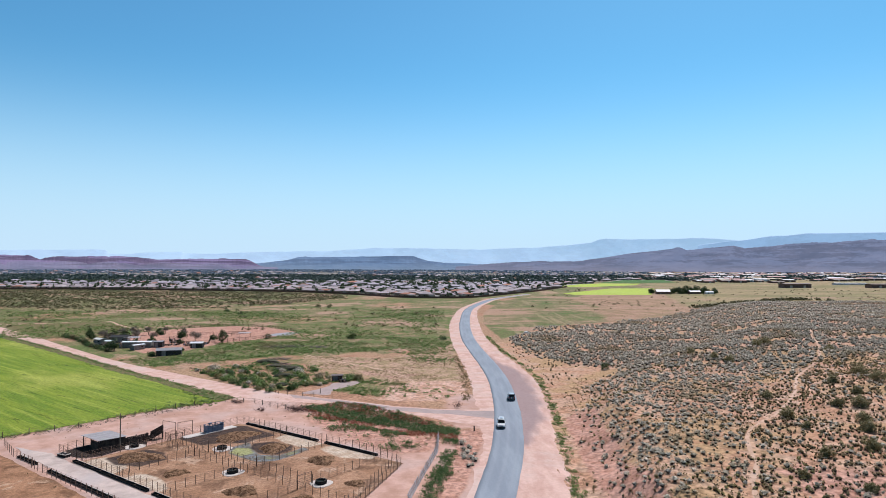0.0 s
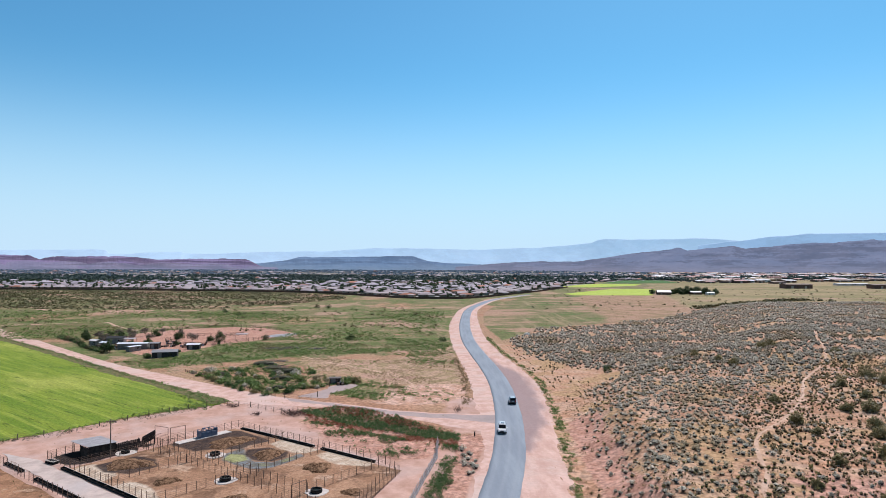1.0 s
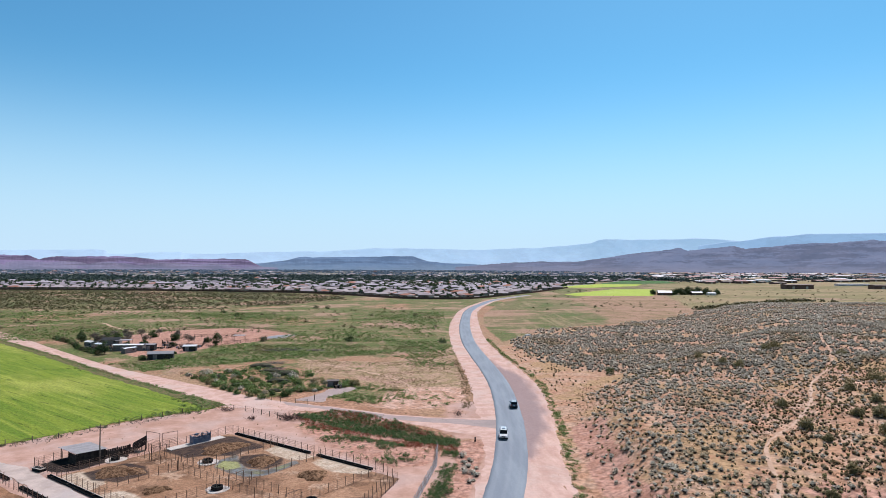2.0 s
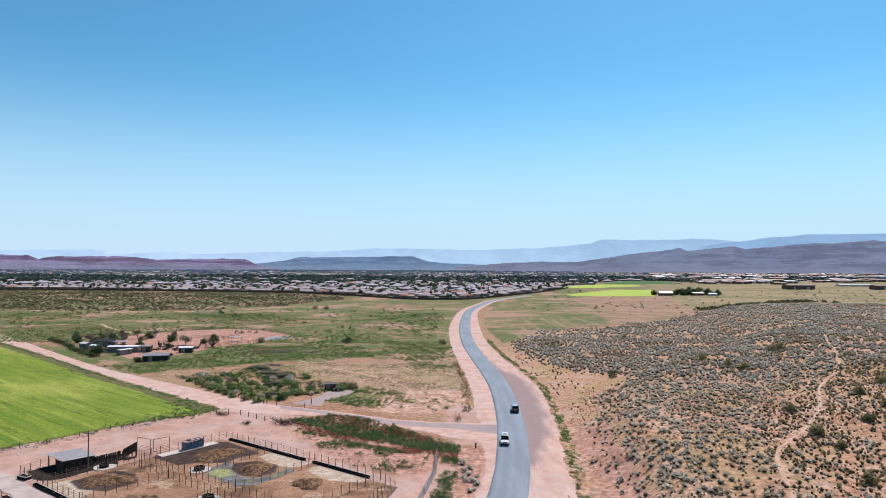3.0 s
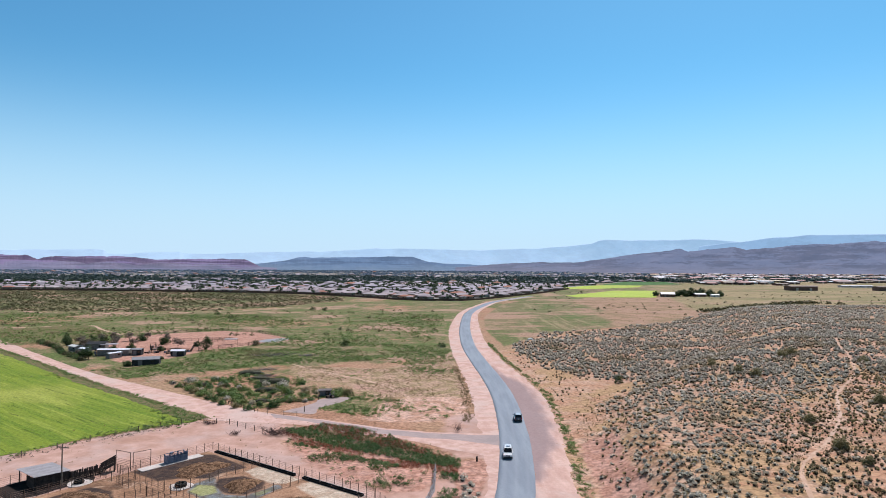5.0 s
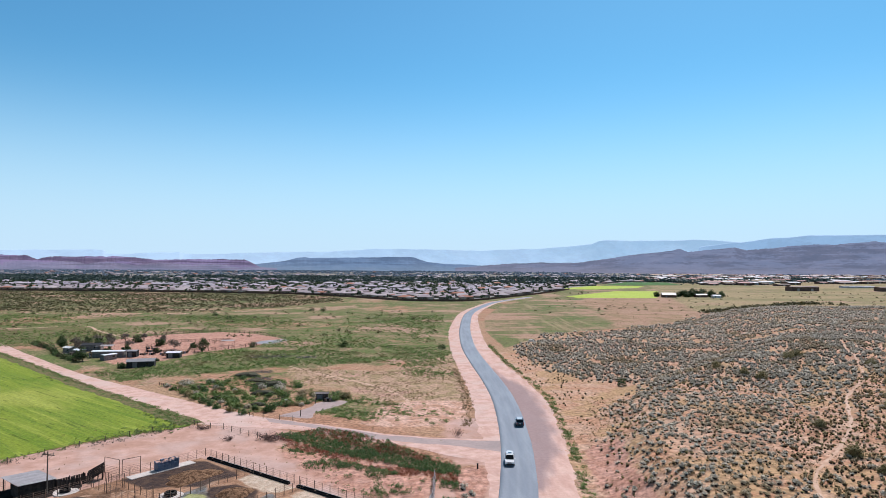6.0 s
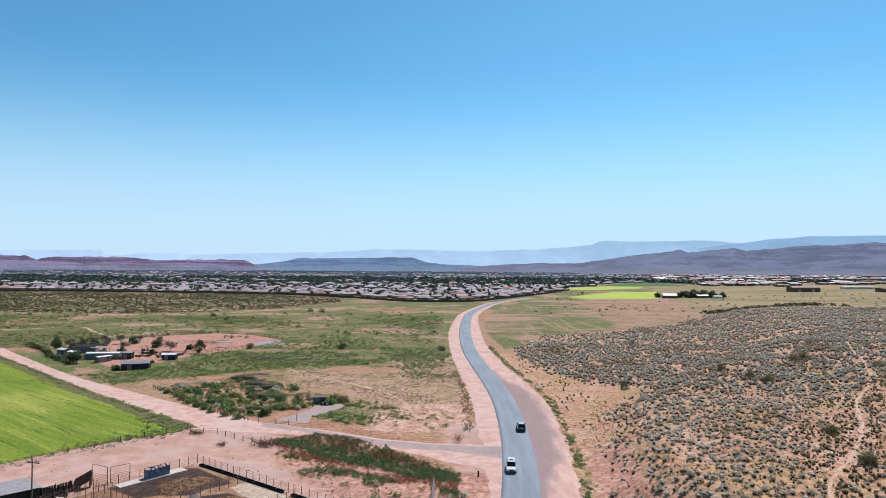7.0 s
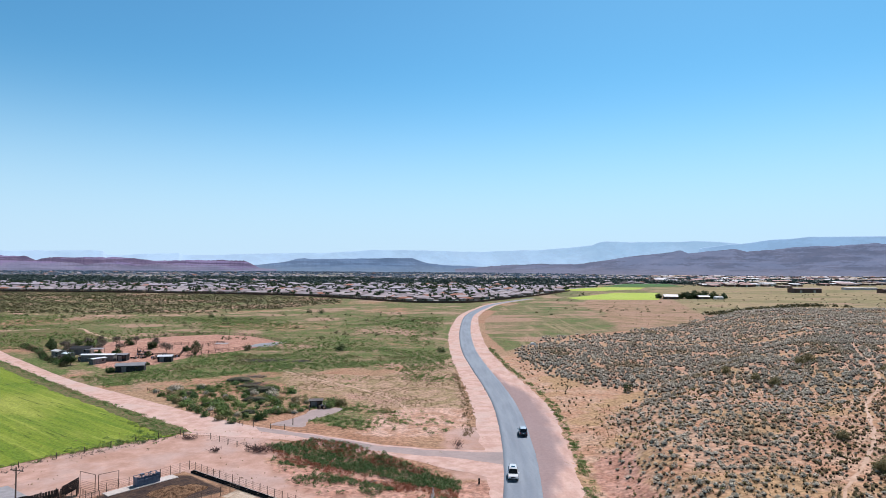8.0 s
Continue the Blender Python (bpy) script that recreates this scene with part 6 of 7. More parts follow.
# the second car's pale roof colour stands for sky reflected off it
car("suv", 19.3, 178.5, heading(178.5), paint("dark_paint", (0.045, 0.05, 0.062)), "dark car with painted roof glare driving away along the road", False, 1.78, paint("roof_glare_paint", (0.62, 0.63, 0.65)))

barrel = thing("marker_post", 7.3, 145.2, 12, "short black marker post on the dirt shoulder", "post")
part("post", rod((0, 0, -0.1), (0, 0, 0.95), 0.17, 8, 0.15), M_RUBBER, barrel)
part("cap", rod((0, 0, 0.95), (0, 0, 1.0), 0.19, 8), M_RUBBER, barrel)

# ---- the homestead ----
# near-black wall colour with the shade of the walls painted in
M_BLACKSHADE = plain("shade_black_siding", (0.03, 0.03, 0.032), (0.05, 0.048, 0.048), 0.6, 0.8)
M_GREYROOF = plain("grey_metal_roof", (0.30, 0.30, 0.315), (0.24, 0.24, 0.25), 1.5, 0.55, 0.2, vary=0.06)
M_WHITEROOF = plain("white_roof", (0.78, 0.80, 0.82), (0.68, 0.70, 0.72), 1.4, 0.5)
M_WHITESIDE = plain("white_siding", (0.70, 0.69, 0.66), (0.60, 0.59, 0.56), 0.7, 0.7)
M_TANWALL = plain("tan_stucco", (0.46, 0.37, 0.28), (0.40, 0.315, 0.235), 0.9, 0.9, vary=0.15)


def wedge(length, width, low, high, over=0.3, thick=0.1):
    """A low gabled roof along x."""
    bm = bmesh.new()
    l, w = length / 2 + over, width / 2 + over
    rows = []
    for x in (-l, l):
        rows.append([bm.verts.new(p) for p in ((x, -w, low), (x, 0, high), (x, w, low), (x, w, low + thick), (x, 0, high + thick), (x, -w, low + thick))])
    a, b = rows
    for k in range(6):
        bm.faces.new((a[k], a[(k + 1) % 6], b[(k + 1) % 6], b[k]))
    bm.faces.new(a[::-1])
    bm.faces.new(b)
    bmesh.ops.recalc_face_normals(bm, faces=bm.faces[:])
    return bm


def gable_shed(name, x, y, turn, l, w, h, rise_, wall, roof, label, category="shed", group=""):
    ob = thing(name, x, y, turn, label, category, group)
    bm = box((l, w, h), (0, 0, h / 2))
    for s in (-1, 1):
        vs = [bm.verts.new(p) for p in ((s * l / 2, -w / 2, h), (s * l / 2, w / 2, h), (s * l / 2, 0, h + rise_))]
        bm.faces.new(vs)
    part("wall", bm, wall, ob)
    n = max(2, round(l / 1.6))
    part("roof", wedge(l, w, h - 0.02, h + rise_), roof, ob)
    for k in range(n + 1):
        xx = -l / 2 - 0.2 + k * (l + 0.4) / n
        part("roof_seam", box((0.06, w / 2 + 0.3, 0.05), (xx, -w / 4 - 0.1, h + rise_ / 2 + 0.12), (math.degrees(math.atan2(rise_, w / 2)), 0, 0)), roof, ob)
    door = part("door", box((1.6, 0.06, min(2.0, h - 0.2)), (-l * 0.2, -w / 2 - 0.03, min(2.0, h - 0.2) / 2)), M_GREYWOOD, ob)
    part("handle", box((0.05, 0.05, 0.2), (-l * 0.2 + 0.6, -w / 2 - 0.08, 1.0)), M_BLACKTRIM, door)
    part("window", box((1.0, 0.05, 0.6), (l * 0.25, -w / 2 - 0.02, h * 0.62)), M_GLASS, ob)
    return ob


# siding colour darkened to hold the shade on these walls
M_SHADEWALL = plain("shaded_siding", (0.25, 0.23, 0.215), (0.17, 0.155, 0.145), 0.7, 0.8)
gable_shed("barn", -112.8, 262.8, 16, 9.4, 4.6, 2.2, 0.8, M_BLACKSHADE, M_GREYROOF, "long barn with shade-black walls and a grey metal roof", "barn")
gable_shed("shed", -110.5, 286.5, 8, 5.2, 3.2, 2.1, 0.5, M_BLACKSHADE, M_WHITEROOF, "small black shed with a pale metal roof", "shed")
gable_shed("mobile_home", -137.5, 287, 6, 12.5, 3.6, 2.5, 0.3, M_SHADEWALL, M_WHITEROOF, "mobile home with shade-toned siding and a bright white roof", "mobile home")
gable_shed("trailer_house", -134, 279.5, 62, 5.5, 2.5, 2.1, 0.2, M_SHADEWALL, M_WHITEROOF, "travel trailer with shade-toned siding and a white roof", "trailer")
# added dark block that stands for the shaded end of the mobile home
gable_shed("shed", -128.5, 288.5, 6, 3.6, 3.4, 2.4, 0.4, M_BLACKSHADE, M_GREYROOF, "dark grey-roofed block for the mobile home's shaded end wall", "shed")
gable_shed("house", -155, 306, 10, 7.5, 5, 2.6, 0.8, M_SHADEWALL, M_BLACKTRIM, "low dark-roofed farmhouse among trees", "house")
gable_shed("shed", -161, 299, -30, 5.0, 3.2, 2.2, 0.5, M_SHADEWALL, M_WHITESIDE, "shed with shade-toned walls and a pale roof near the dirt road", "shed")
gable_shed("shed", -153, 292.5, -30, 4.2, 3.0, 2.1, 0.4, M_SHADEWALL, M_WHITEROOF, "small shed with shade-toned walls near the dirt road", "shed")
gable_shed("hut", -34.0, 206.5, 8, 3.2, 2.4, 1.8, 0.25, M_DARKWOOD, M_GREYWOOD, "weathered wooden hut at the gravel yard", "hut")


def canopy(x, y, turn, l, w, h, material, label):
    ob = thing("shade_canopy", x, y, turn, label, "canopy", "shade canopies")
    for sx in (-1, 1):
        for sy in (-1, 1):
            part("post", rod((sx * l * 0.46, sy * w * 0.46, -0.1), (sx * l * 0.46, sy * w * 0.46, h), 0.06, 5), M_PIPE, ob)
    part("roof", box((l, w, 0.08), (0, 0, h + 0.04), (3, 0, 0)), material, ob)
    part("beam", box((l, 0.1, 0.12), (0, -w * 0.46, h - 0.06)), M_PIPE, ob)


canopy(-102, 327, 4, 6, 3.5, 2.3, M_TIN, "pole canopy with a tin roof over bare dirt")
canopy(-149, 305, 10, 7, 4, 2.4, M_TIN, "tin shade canopy beside the farmhouse")
for pts in (((-126, 296), (-110, 299), (-97, 313), (-88, 326)), ((-126, 296), (-136, 316), (-128, 336), (-106, 342)), ((-110, 299), (-117, 322), (-106, 342)), ((-163, 347), (-146, 374), (-126, 384.5), (-104, 376.5), (-81, 353))):
    fence("horse_fence", "dark pole fence of a horse paddock", list(pts), 1.5, 3.2, 3, 0.07, 0.045, M_DARKWOOD, "fence", "paddock fences")
n_ = Nodes("pond_water", 0.35)
n_.b.inputs["Specular IOR Level"].default_value = 0.6
M_POND = n_.done(n_.mix(n_.step(n_.noise(4.0, 4), 0.4, 0.6), (0.20, 0.165, 0.14), (0.28, 0.23, 0.20)))
tagged(area("pond", [(-93, 334), (-90, 345), (-84, 351), (-78, 351), (-80, 341), (-84, 333)], 0.07, M_POND, 0.4), "shallow muddy pond beside red soil", "pond", kind="structure")

r_ = random.Random(5)
TREES = [(-183, 330, 4.2, 4.4), (-168, 334, 3.2, 5.0), (-142, 275, 5.6, 4.2), (-164, 337, 4.2, 3.6), (-132.6, 323, 3.2, 4.4), (-121, 311, 4.0, 5.4), (-105.6, 305, 6.0, 4.6), (-172, 322, 3.6, 4.6), (-160, 320, 3.4, 5.0),
         (-155.6, 336, 4.0, 4.0), (-150, 337, 3.0, 4.6), (-148.6, 341, 4.0, 3.4), (-166, 314, 2.6, 4.4), (-145, 318, 3.0, 3.8), (-170, 328, 3.6, 4.6), (-139, 341, 3.2, 3.8), (-143, 297, 2.8, 3.4), (-160, 303, 2.4, 3.6), (-124, 300, 1.8, 3.0), (-150, 283, 2.2, 3.4), (-147, 280, 3.4, 3.6), (-162, 309, 3.6, 4.2), (-176, 318, 3.0, 4.2), (-151, 312, 3.6, 4.6), (-139, 304, 2.8, 3.6), (-134, 330, 2.6, 3.4), (-114, 316, 2.4, 3.2), (-158, 328, 3.6, 4.8)]
HEDGE_ROW = [(-193, 325, 1.7, 3.6), (-189, 321, 1.4, 3.2), (-185, 317.5, 1.9, 3.8), (-180, 313, 1.6, 3.4), (-175, 308, 2.0, 3.6), (-170, 302, 1.5, 3.2), (-166, 296, 1.8, 3.6), (-162, 291, 1.4, 3.4), (-158, 287, 1.6, 3.2), (-153, 282, 1.5, 3.6), (-148, 277, 1.7, 3.4), (-143, 272, 1.4, 3.2),
             (-118, 259, 1.6, 3.0), (-120, 262, 1.3, 2.6), (-88, 321, 2.2, 3.8), (-113, 276, 1.0, 2.2)]
for k, (x, y, h, w) in enumerate(HEDGE_ROW):
    woody("bush", x, y, h, w, (M_TREE, M_LUSH, M_OLIVE)[k % 3], ("dark green bush along the dirt road", "green bush along the dirt road", "olive brown bush along the dirt road")[k % 3], "bush", 350 + k, 420, 0.06, "homestead bushes")
for k, (x, y, h, w) in enumerate(TREES):
    m, lab = (M_DEADLEAF, "half-bare grey-brown tree at the homestead") if k % 2 == 1 else (M_TREE, "dark green yard tree at the homestead")
    woody("tree", x, y, h, w, m, lab, "tree", 300 + k, 520 if k % 2 else 900, 0.3 if k % 2 else 0.12, "homestead trees")

# ---- the overgrown lot by the dirt road ----
LOT = [(-44.8, 191.5, 4.2, 5.0, 0), (-47, 208, 5.2, 5.0, 0), (-55, 190.5, 2.0, 3.2, 0), (-51, 188, 1.8, 2.6, 1), (-60, 194.5, 1.8, 2.8, 0), (-63, 198, 1.6, 3.0, 1), (-66, 201.5, 2.2, 3.6, 0),
       (-70, 206, 2.0, 3.4, 0), (-74, 210, 1.8, 3.2, 0), (-77, 214, 1.8, 3.4, 0), (-82, 219, 1.8, 3.0, 0), (-86, 224, 1.6, 3.0, 0), (-62, 205, 1.8, 4.2, 1), (-66, 211, 1.8, 4.4, 0), (-58, 199.5, 1.8, 4.0, 1),
       (-72, 217, 1.8, 4.4, 1), (-77, 222, 1.8, 4.6, 0), (-82, 228, 1.6, 4.2, 0), (-56, 207, 1.8, 4.4, 1), (-60, 214, 1.8, 4.6, 0), (-64, 220, 1.6, 4.4, 1), (-70, 227, 1.6, 4.4, 0), (-42, 197.5, 1.4, 2.6, 0), (-38, 198, 1.2, 2.4, 0),
       (-30.5, 205.5, 2.4, 4.2, 1), (-27.5, 208, 2.2, 4.0, 1), (-33, 209.5, 2.0, 3.6, 0), (-33.5, 193, 1.1, 2.4, 0), (-30.5, 194.5, 1.1, 2.2, 0), (-45, 208, 1.8, 3.6, 1), (-41, 213, 1.8, 4.0, 1), (-50, 220, 1.8, 4.0, 0), (-46, 226, 1.8, 4.2, 1), (-54, 232, 1.8, 4.4, 0)]
for k in range(80):
    a_, b_ = r_.uniform(0, 1), r_.uniform(0, 1)
    LOT.append((-48 - 38 * a_ + 22 * b_ + r_.uniform(-1, 1), 189 + 33 * a_ + 20 * b_ + r_.uniform(-1, 1), r_.uniform(0.9, 1.7), r_.uniform(2.0, 3.6), int(r_.random() < 0.6)))
LOT = [p for p in LOT if inside(np.array([p[0]]), np.array([p[1]]), YARD)[0] < -0.8
       and math.hypot(p[0] + 34, p[1] - 204.5) > 3.4]
for k, (x, y, h, w, g) in enumerate(LOT):
    woody("bush", x, y, h * r_.uniform(0.45, 0.8), w * r_.uniform(0.55, 1.1), (M_LUSH, M_WEED, M_HILLSHRUB, M_WEED, M_LUSH, M_SAGE)[(k * 7 + g) % 6], ("bright green bush in the overgrown lot", "pale green bush in the overgrown lot", "olive green bush in the overgrown lot", "pale green bush in the overgrown lot", "bright green bush in the overgrown lot", "pale grey-green bush in the overgrown lot")[(k * 7 + g) % 6], "bush", 400 + k, 330, 0.06, "bushes of the lot")
M_TARP = plain("dark_tarpaulin", (0.06, 0.065, 0.045), (0.14, 0.125, 0.085), 0.5, 0.9, bump=0.12)


def junk(x, y, w, seed, label):
    """A farmyard heap: planks, drums and crates thrown together."""
    r = random.Random(seed)
    ob = thing("junk_heap", x, y, r.uniform(-40, 40), label, "junk heap", "junk heaps")
    w *= 1.4
    for k in range(7):
        part("crate", box((r.uniform(0.5, 1.5), r.uniform(0.4, 1.0), r.uniform(0.4, 1.1)), (r.uniform(-w, w) / 2, r.uniform(-w, w) / 4, 0.3), (0, 0, r.uniform(0, 90)), 0.03), (M_DARKWOOD, M_GREYWOOD, M_RUBBER, M_PIPE)[r.randrange(4)], ob)
    for k in range(7):
        a = (r.uniform(-w, w) / 2, r.uniform(-w, w) / 4, 0.1)
        part("plank", rod(a, (a[0] + r.uniform(-1.5, 1.5), a[1] + r.uniform(-0.8, 0.8), r.uniform(0.3, 1.5)), 0.06, 4), M_POST, ob)
    for k in range(2):
        d = part("drum", disc(0.3, 0.0, 0.9, 10), (M_BLUE, M_PIPE)[k], ob)
        d.location = (r.uniform(-w, w) / 2, r.uniform(-w, w) / 4, 0.0)


for k, (x, y, w) in enumerate(((-129, 292, 5), (-122, 296, 6), (-113, 299, 5), (-118, 302, 4), (-146, 285, 5), (-159, 294, 6), (-115, 292, 3.5), (-150, 301, 4), (-127, 304, 5), (-137, 298, 5), (-166, 307, 5), (-148, 291, 4), (-131, 312, 4), (-31, 204, 2.5))):
    junk(x, y, w, 70 + k, "dark heap of planks, drums and crates in the yard")


def heap(x, y, turn, l, w, h, seed, material, label, category):
    """A long lumpy heap under cover."""
    bm = bmesh.new()
    bmesh.ops.create_icosphere(bm, subdivisions=3, radius=1.0)
    for v in bm.verts:
        k = 1 + 0.25 * noise.noise(v.co * 2.2 + Vector((seed, 0, 0)))
        v.co = Vector((v.co.x * l / 2 * k, v.co.y * w / 2 * k, max(v.co.z, -0.05) * h * k))
    me = bpy.data.meshes.new("heap")
    bm.to_mesh(me)
    bm.free()
    me.materials.append(material)
    ob = new("tarpaulin", me)
    ob.matrix_basis = pose(x, y, float(rise(x, y)), 0, 0, turn)
    return tagged(ob, label, category, "tarpaulins in the lot")


for k, (x, y, t, l, w, h) in enumerate(((-54.6, 226, 8, 10, 4, 1.7), (-67, 243, 8, 9, 4.2, 1.5), (-61, 233, 6, 8, 2.6, 1.0), (-75, 221, 20, 5, 2.4, 1.0), (-52.6, 213, 0, 8, 2.6, 1.3), (-62.7, 206.5, 4, 7, 2.2, 1.1), (-50, 198, 12, 4, 2, 1.0))):
    heap(x, y, t, l, w, h, k * 3.1, M_TARP, "dark tarpaulin-covered heap among bushes", "tarpaulin")
heap(-63.5, 207, 10, 2.6, 1.8, 0.7, 9.0, M_WHITESIDE, "small white tarpaulin heap among bushes", "tarpaulin")
heap(-43.5, 203, 10, 2.4, 1.2, 0.7, 4.0, M_WHITESIDE, "small white covered boat-like heap in the lot", "tarpaulin")
for k, (x, y, l) in enumerate(((-64, 251, 9), (-71, 288, 17), (-56, 287, 8), (-60, 238, 8))):
    brushwood("brush_pile", x, y, l, 0.9, 20 + k, "long low pile of grey branches behind the lot", 90, M_GREYWOOD)
tagged(area("gravel_yard", YARD, 0.026, M_GRAVEL, 0.35),
       "grey gravel yard entrance beside the dirt road", "gravel yard", kind="structure")
fence("picket_fence", "low dark picket fence along the dirt road", [(-90, 227), (-81.8, 219.3), (-68, 204.5), (-57.3, 193.8), (-47.5, 185.2)], 0.8, 1.6, 2, 0.07, 0.035, M_DARKWOOD, "fence", "lot fences")
fence("wire_gate", "sagging wire gate on wooden posts at the yard", [(-44.5, 183.6), (-40, 182.2), (-36.5, 181.4)], 1.2, 4.0, 4, 0.07, 0.014, M_POST, "gate", "lot fences")
fence("corner_post", "two dark wooden posts at the gravel yard", [(-35.6, 186), (-34.8, 201)], 1.5, 20, 1, 0.11, 0.01, M_POST, "post", "lot fences")

# dark irrigation pipes stacked beyond the brush
for k in range(5):
    x, y = 103 + k * 5.2 + r_.uniform(-1.2, 1.2), 397 + k * 1.0 + r_.uniform(-3, 3)
    ob = thing("pipe_stack", x, y, 12 + r_.uniform(-22, 22), "stack of black irrigation pipes lying on dry grass", "pipes", "pipe stacks")
    for j in range(5):
        part("pipe", rod((-1.9, j * 0.5 - 1, 0.25), (1.9, j * 0.5 - 1 + 0.2, 0.25), 0.25, 8), M_RUBBER, ob)
    for j in range(3):
        part("pipe", rod((-1.6, j * 0.5 - 0.75, 0.66), (1.8, j * 0.5 - 0.75, 0.66), 0.25, 8), M_RUBBER, ob)
heap(46, 349, 0, 3.6, 1.8, 1.0, 2.0, M_WHITESIDE, "pale covered mound at the edge of the brush", "tarpaulin")

# ---- the town ----


def roof_tiles():
    n = Nodes("concrete_tile_roof", 0.85).local()
    r = n.random()
    c = n.mix(n.step(r, 0.15, 0.75), (0.30, 0.255, 0.265), (0.43, 0.375, 0.38))
    c = n.mix(n.step(r, 0.90, 0.93), c, (0.36, 0.17, 0.12))
    c = n.scale(c, n.math("ADD", n.math("MULTIPLY", n.noise(1.4, 5, 0.6), 0.4), 0.8))
    return n.bump(n.noise(0.4, 3), 0.05).done(c)


M_ROOF = roof_tiles()
M_WALL = plain("stucco", (0.30, 0.225, 0.17), (0.25, 0.185, 0.14), 1.2, 0.9, vary=0.3)
M_PANE = paint("window_glass", (0.03, 0.035, 0.04), 0.1)
M_DOOR = plain("painted_door", (0.42, 0.38, 0.33), (0.36, 0.32, 0.28), 0.8, 0.7, vary=0.25)
M_WOODDOOR = plain("brown_door", (0.12, 0.07, 0.045), (0.16, 0.10, 0.06), 0.5, 0.6)


def hip(l, w, z, h, at=(0, 0), over=0.6):
    """A hipped roof along x over a body of l by w, with a soffit."""
    bm = bmesh.new()
    l, w = l / 2 + over, w / 2 + over
    k = max(l - w, 0.05)
    b = [bm.verts.new((at[0] + x, at[1] + y, z)) for x, y in ((-l, -w), (l, -w), (l, w), (-l, w))]
    e = [bm.verts.new((at[0] + x, at[1] + y, z + 0.18)) for x, y in ((-l, -w), (l, -w), (l, w), (-l, w))]
    p, q = bm.verts.new((at[0] - k, at[1], z + h)), bm.verts.new((at[0] + k, at[1], z + h))
    for i in range(4):
        bm.faces.new((b[i], b[(i + 1) % 4], e[(i + 1) % 4], e[i]))
    for f in ((e[0], e[1], q, p), (e[1], e[2], q), (e[2], e[3], p, q), (e[3], e[0], p)):
        bm.faces.new(f)
    bm.faces.new(b[::-1])
    return bm


def house(x, y, turn, l, w, wing, label):
    """A low stuccoed house: main body, garage wing, hipped tile roofs, doors and windows."""
    ob = thing("house", x, y, turn, label, "house", "houses of the town", z=0.0)
    part("wall", box((l, w, 2.9), (0, 0, 1.45)), M_WALL, ob)
    part("roof", hip(l, w, 2.9, 1.9), M_ROOF, ob)
    gx = wing * (l / 2 - 3.6)
    part("garage_wall", box((7.2, 6.5, 2.8), (gx, -w / 2 - 3.2, 1.4)), M_WALL, ob)
    part("garage_roof", hip(6.5, 7.2, 2.8, 1.4, (0, 0)), M_ROOF, ob).matrix_basis = pose(gx, -w / 2 - 3.2, 0, 0, 0, 90)
    part("garage_door", box((5.0, 0.1, 2.3), (gx, -w / 2 - 6.5, 1.15)), M_DOOR, ob)
    part("door", box((1.1, 0.1, 2.1), (gx - wing * 5.2, -w / 2 - 0.06, 1.05)), M_WOODDOOR, ob)
    for k in (-1, 1):
        win = part("window", box((1.9, 0.12, 1.4), (-wing * (l * 0.22) + k * 2.9 - wing * 1.5, -w / 2 - 0.05, 1.55)), M_DOOR, ob)
        part("pane", box((1.66, 0.04, 1.16), (-wing * (l * 0.22) + k * 2.9 - wing * 1.5, -w / 2 - 0.125, 1.55)), M_PANE, win)
    for k in (-1, 1):
        win = part("window", box((2.2, 0.12, 1.4), (k * l * 0.25, w / 2 + 0.05, 1.55)), M_DOOR, ob)
        part("pane", box((1.96, 0.04, 1.16), (k * l * 0.25, w / 2 + 0.125, 1.55)), M_PANE, win)
    return ob


HOUSE = "single-storey stucco house with a grey-brown tiled hip roof"
kinds = [house(0, 0, 0, 18, 11, 1, HOUSE), house(0, 0, 0, 16, 12, -1, HOUSE), house(0, 0, 0, 20, 10, 1, HOUSE), house(0, 0, 0, 15, 11, -1, HOUSE)]


def front_y(x):
    x = np.asarray(x, float)
    return np.interp(x, [p[0] for p in FRONT], [p[1] for p in FRONT])


HAY = [[(165, 830), (190, 960), (250, 1020), (365, 1020), (330, 830)], FARHAY, GREENF]
town = np.random.default_rng(21)
lots = []
row, yy = 0, 722.0
while yy < 3300:
    step_x = 23 if yy < 1500 else 30
    span = 0.80 * yy
    for xx in np.arange(-span, min(span, 330 + 1.1 * max(yy - 1380, 0)), step_x):
        x, y = xx + town.uniform(-2.5, 2.5) + (row % 2) * 4, yy + town.uniform(-2.5, 2.5) + 14 * math.sin(xx / 160)
        d = y - front_y(x)
        if d > 12 and all(inside(np.array([x]), np.array([y]), h)[0] < -12 for h in HAY):
            lots.append((x, y, row, d))
    yy += (32 if row % 2 else 26) * (1.0 if yy < 1500 else 1.35)
    row += 1
lots.sort(key=lambda p: p[3])
near_lots = [p for p in lots if abs(p[0]) < 0.76 * p[1]][:235]
far_lots = [p for p in lots if p not in near_lots]
for k, (x, y, r0, d) in enumerate(near_lots):
    src = kinds[int(town.integers(0, 4))]
    m = pose(x, y, 0, 0, 0, (0 if r0 % 2 else 180) + town.uniform(-6, 6))
    if k < 4:
        kinds[k].matrix_basis = m
    else:
        copy_thing(src, m)

# the rest of the town, too far to pick apart
far_lots = np.array([(p[0], p[1]) for p in far_lots])
far_lots = far_lots[town.uniform(0, 1, len(far_lots)) < np.where(far_lots[:, 1] > 2300, 0.07, np.where(far_lots[:, 1] > 1700, 0.13, np.where(far_lots[:, 1] > 1300, 0.30, 0.85))) * np.where(far_lots[:, 0] < -220, 0.75, 1.0)]
nf = len(far_lots)
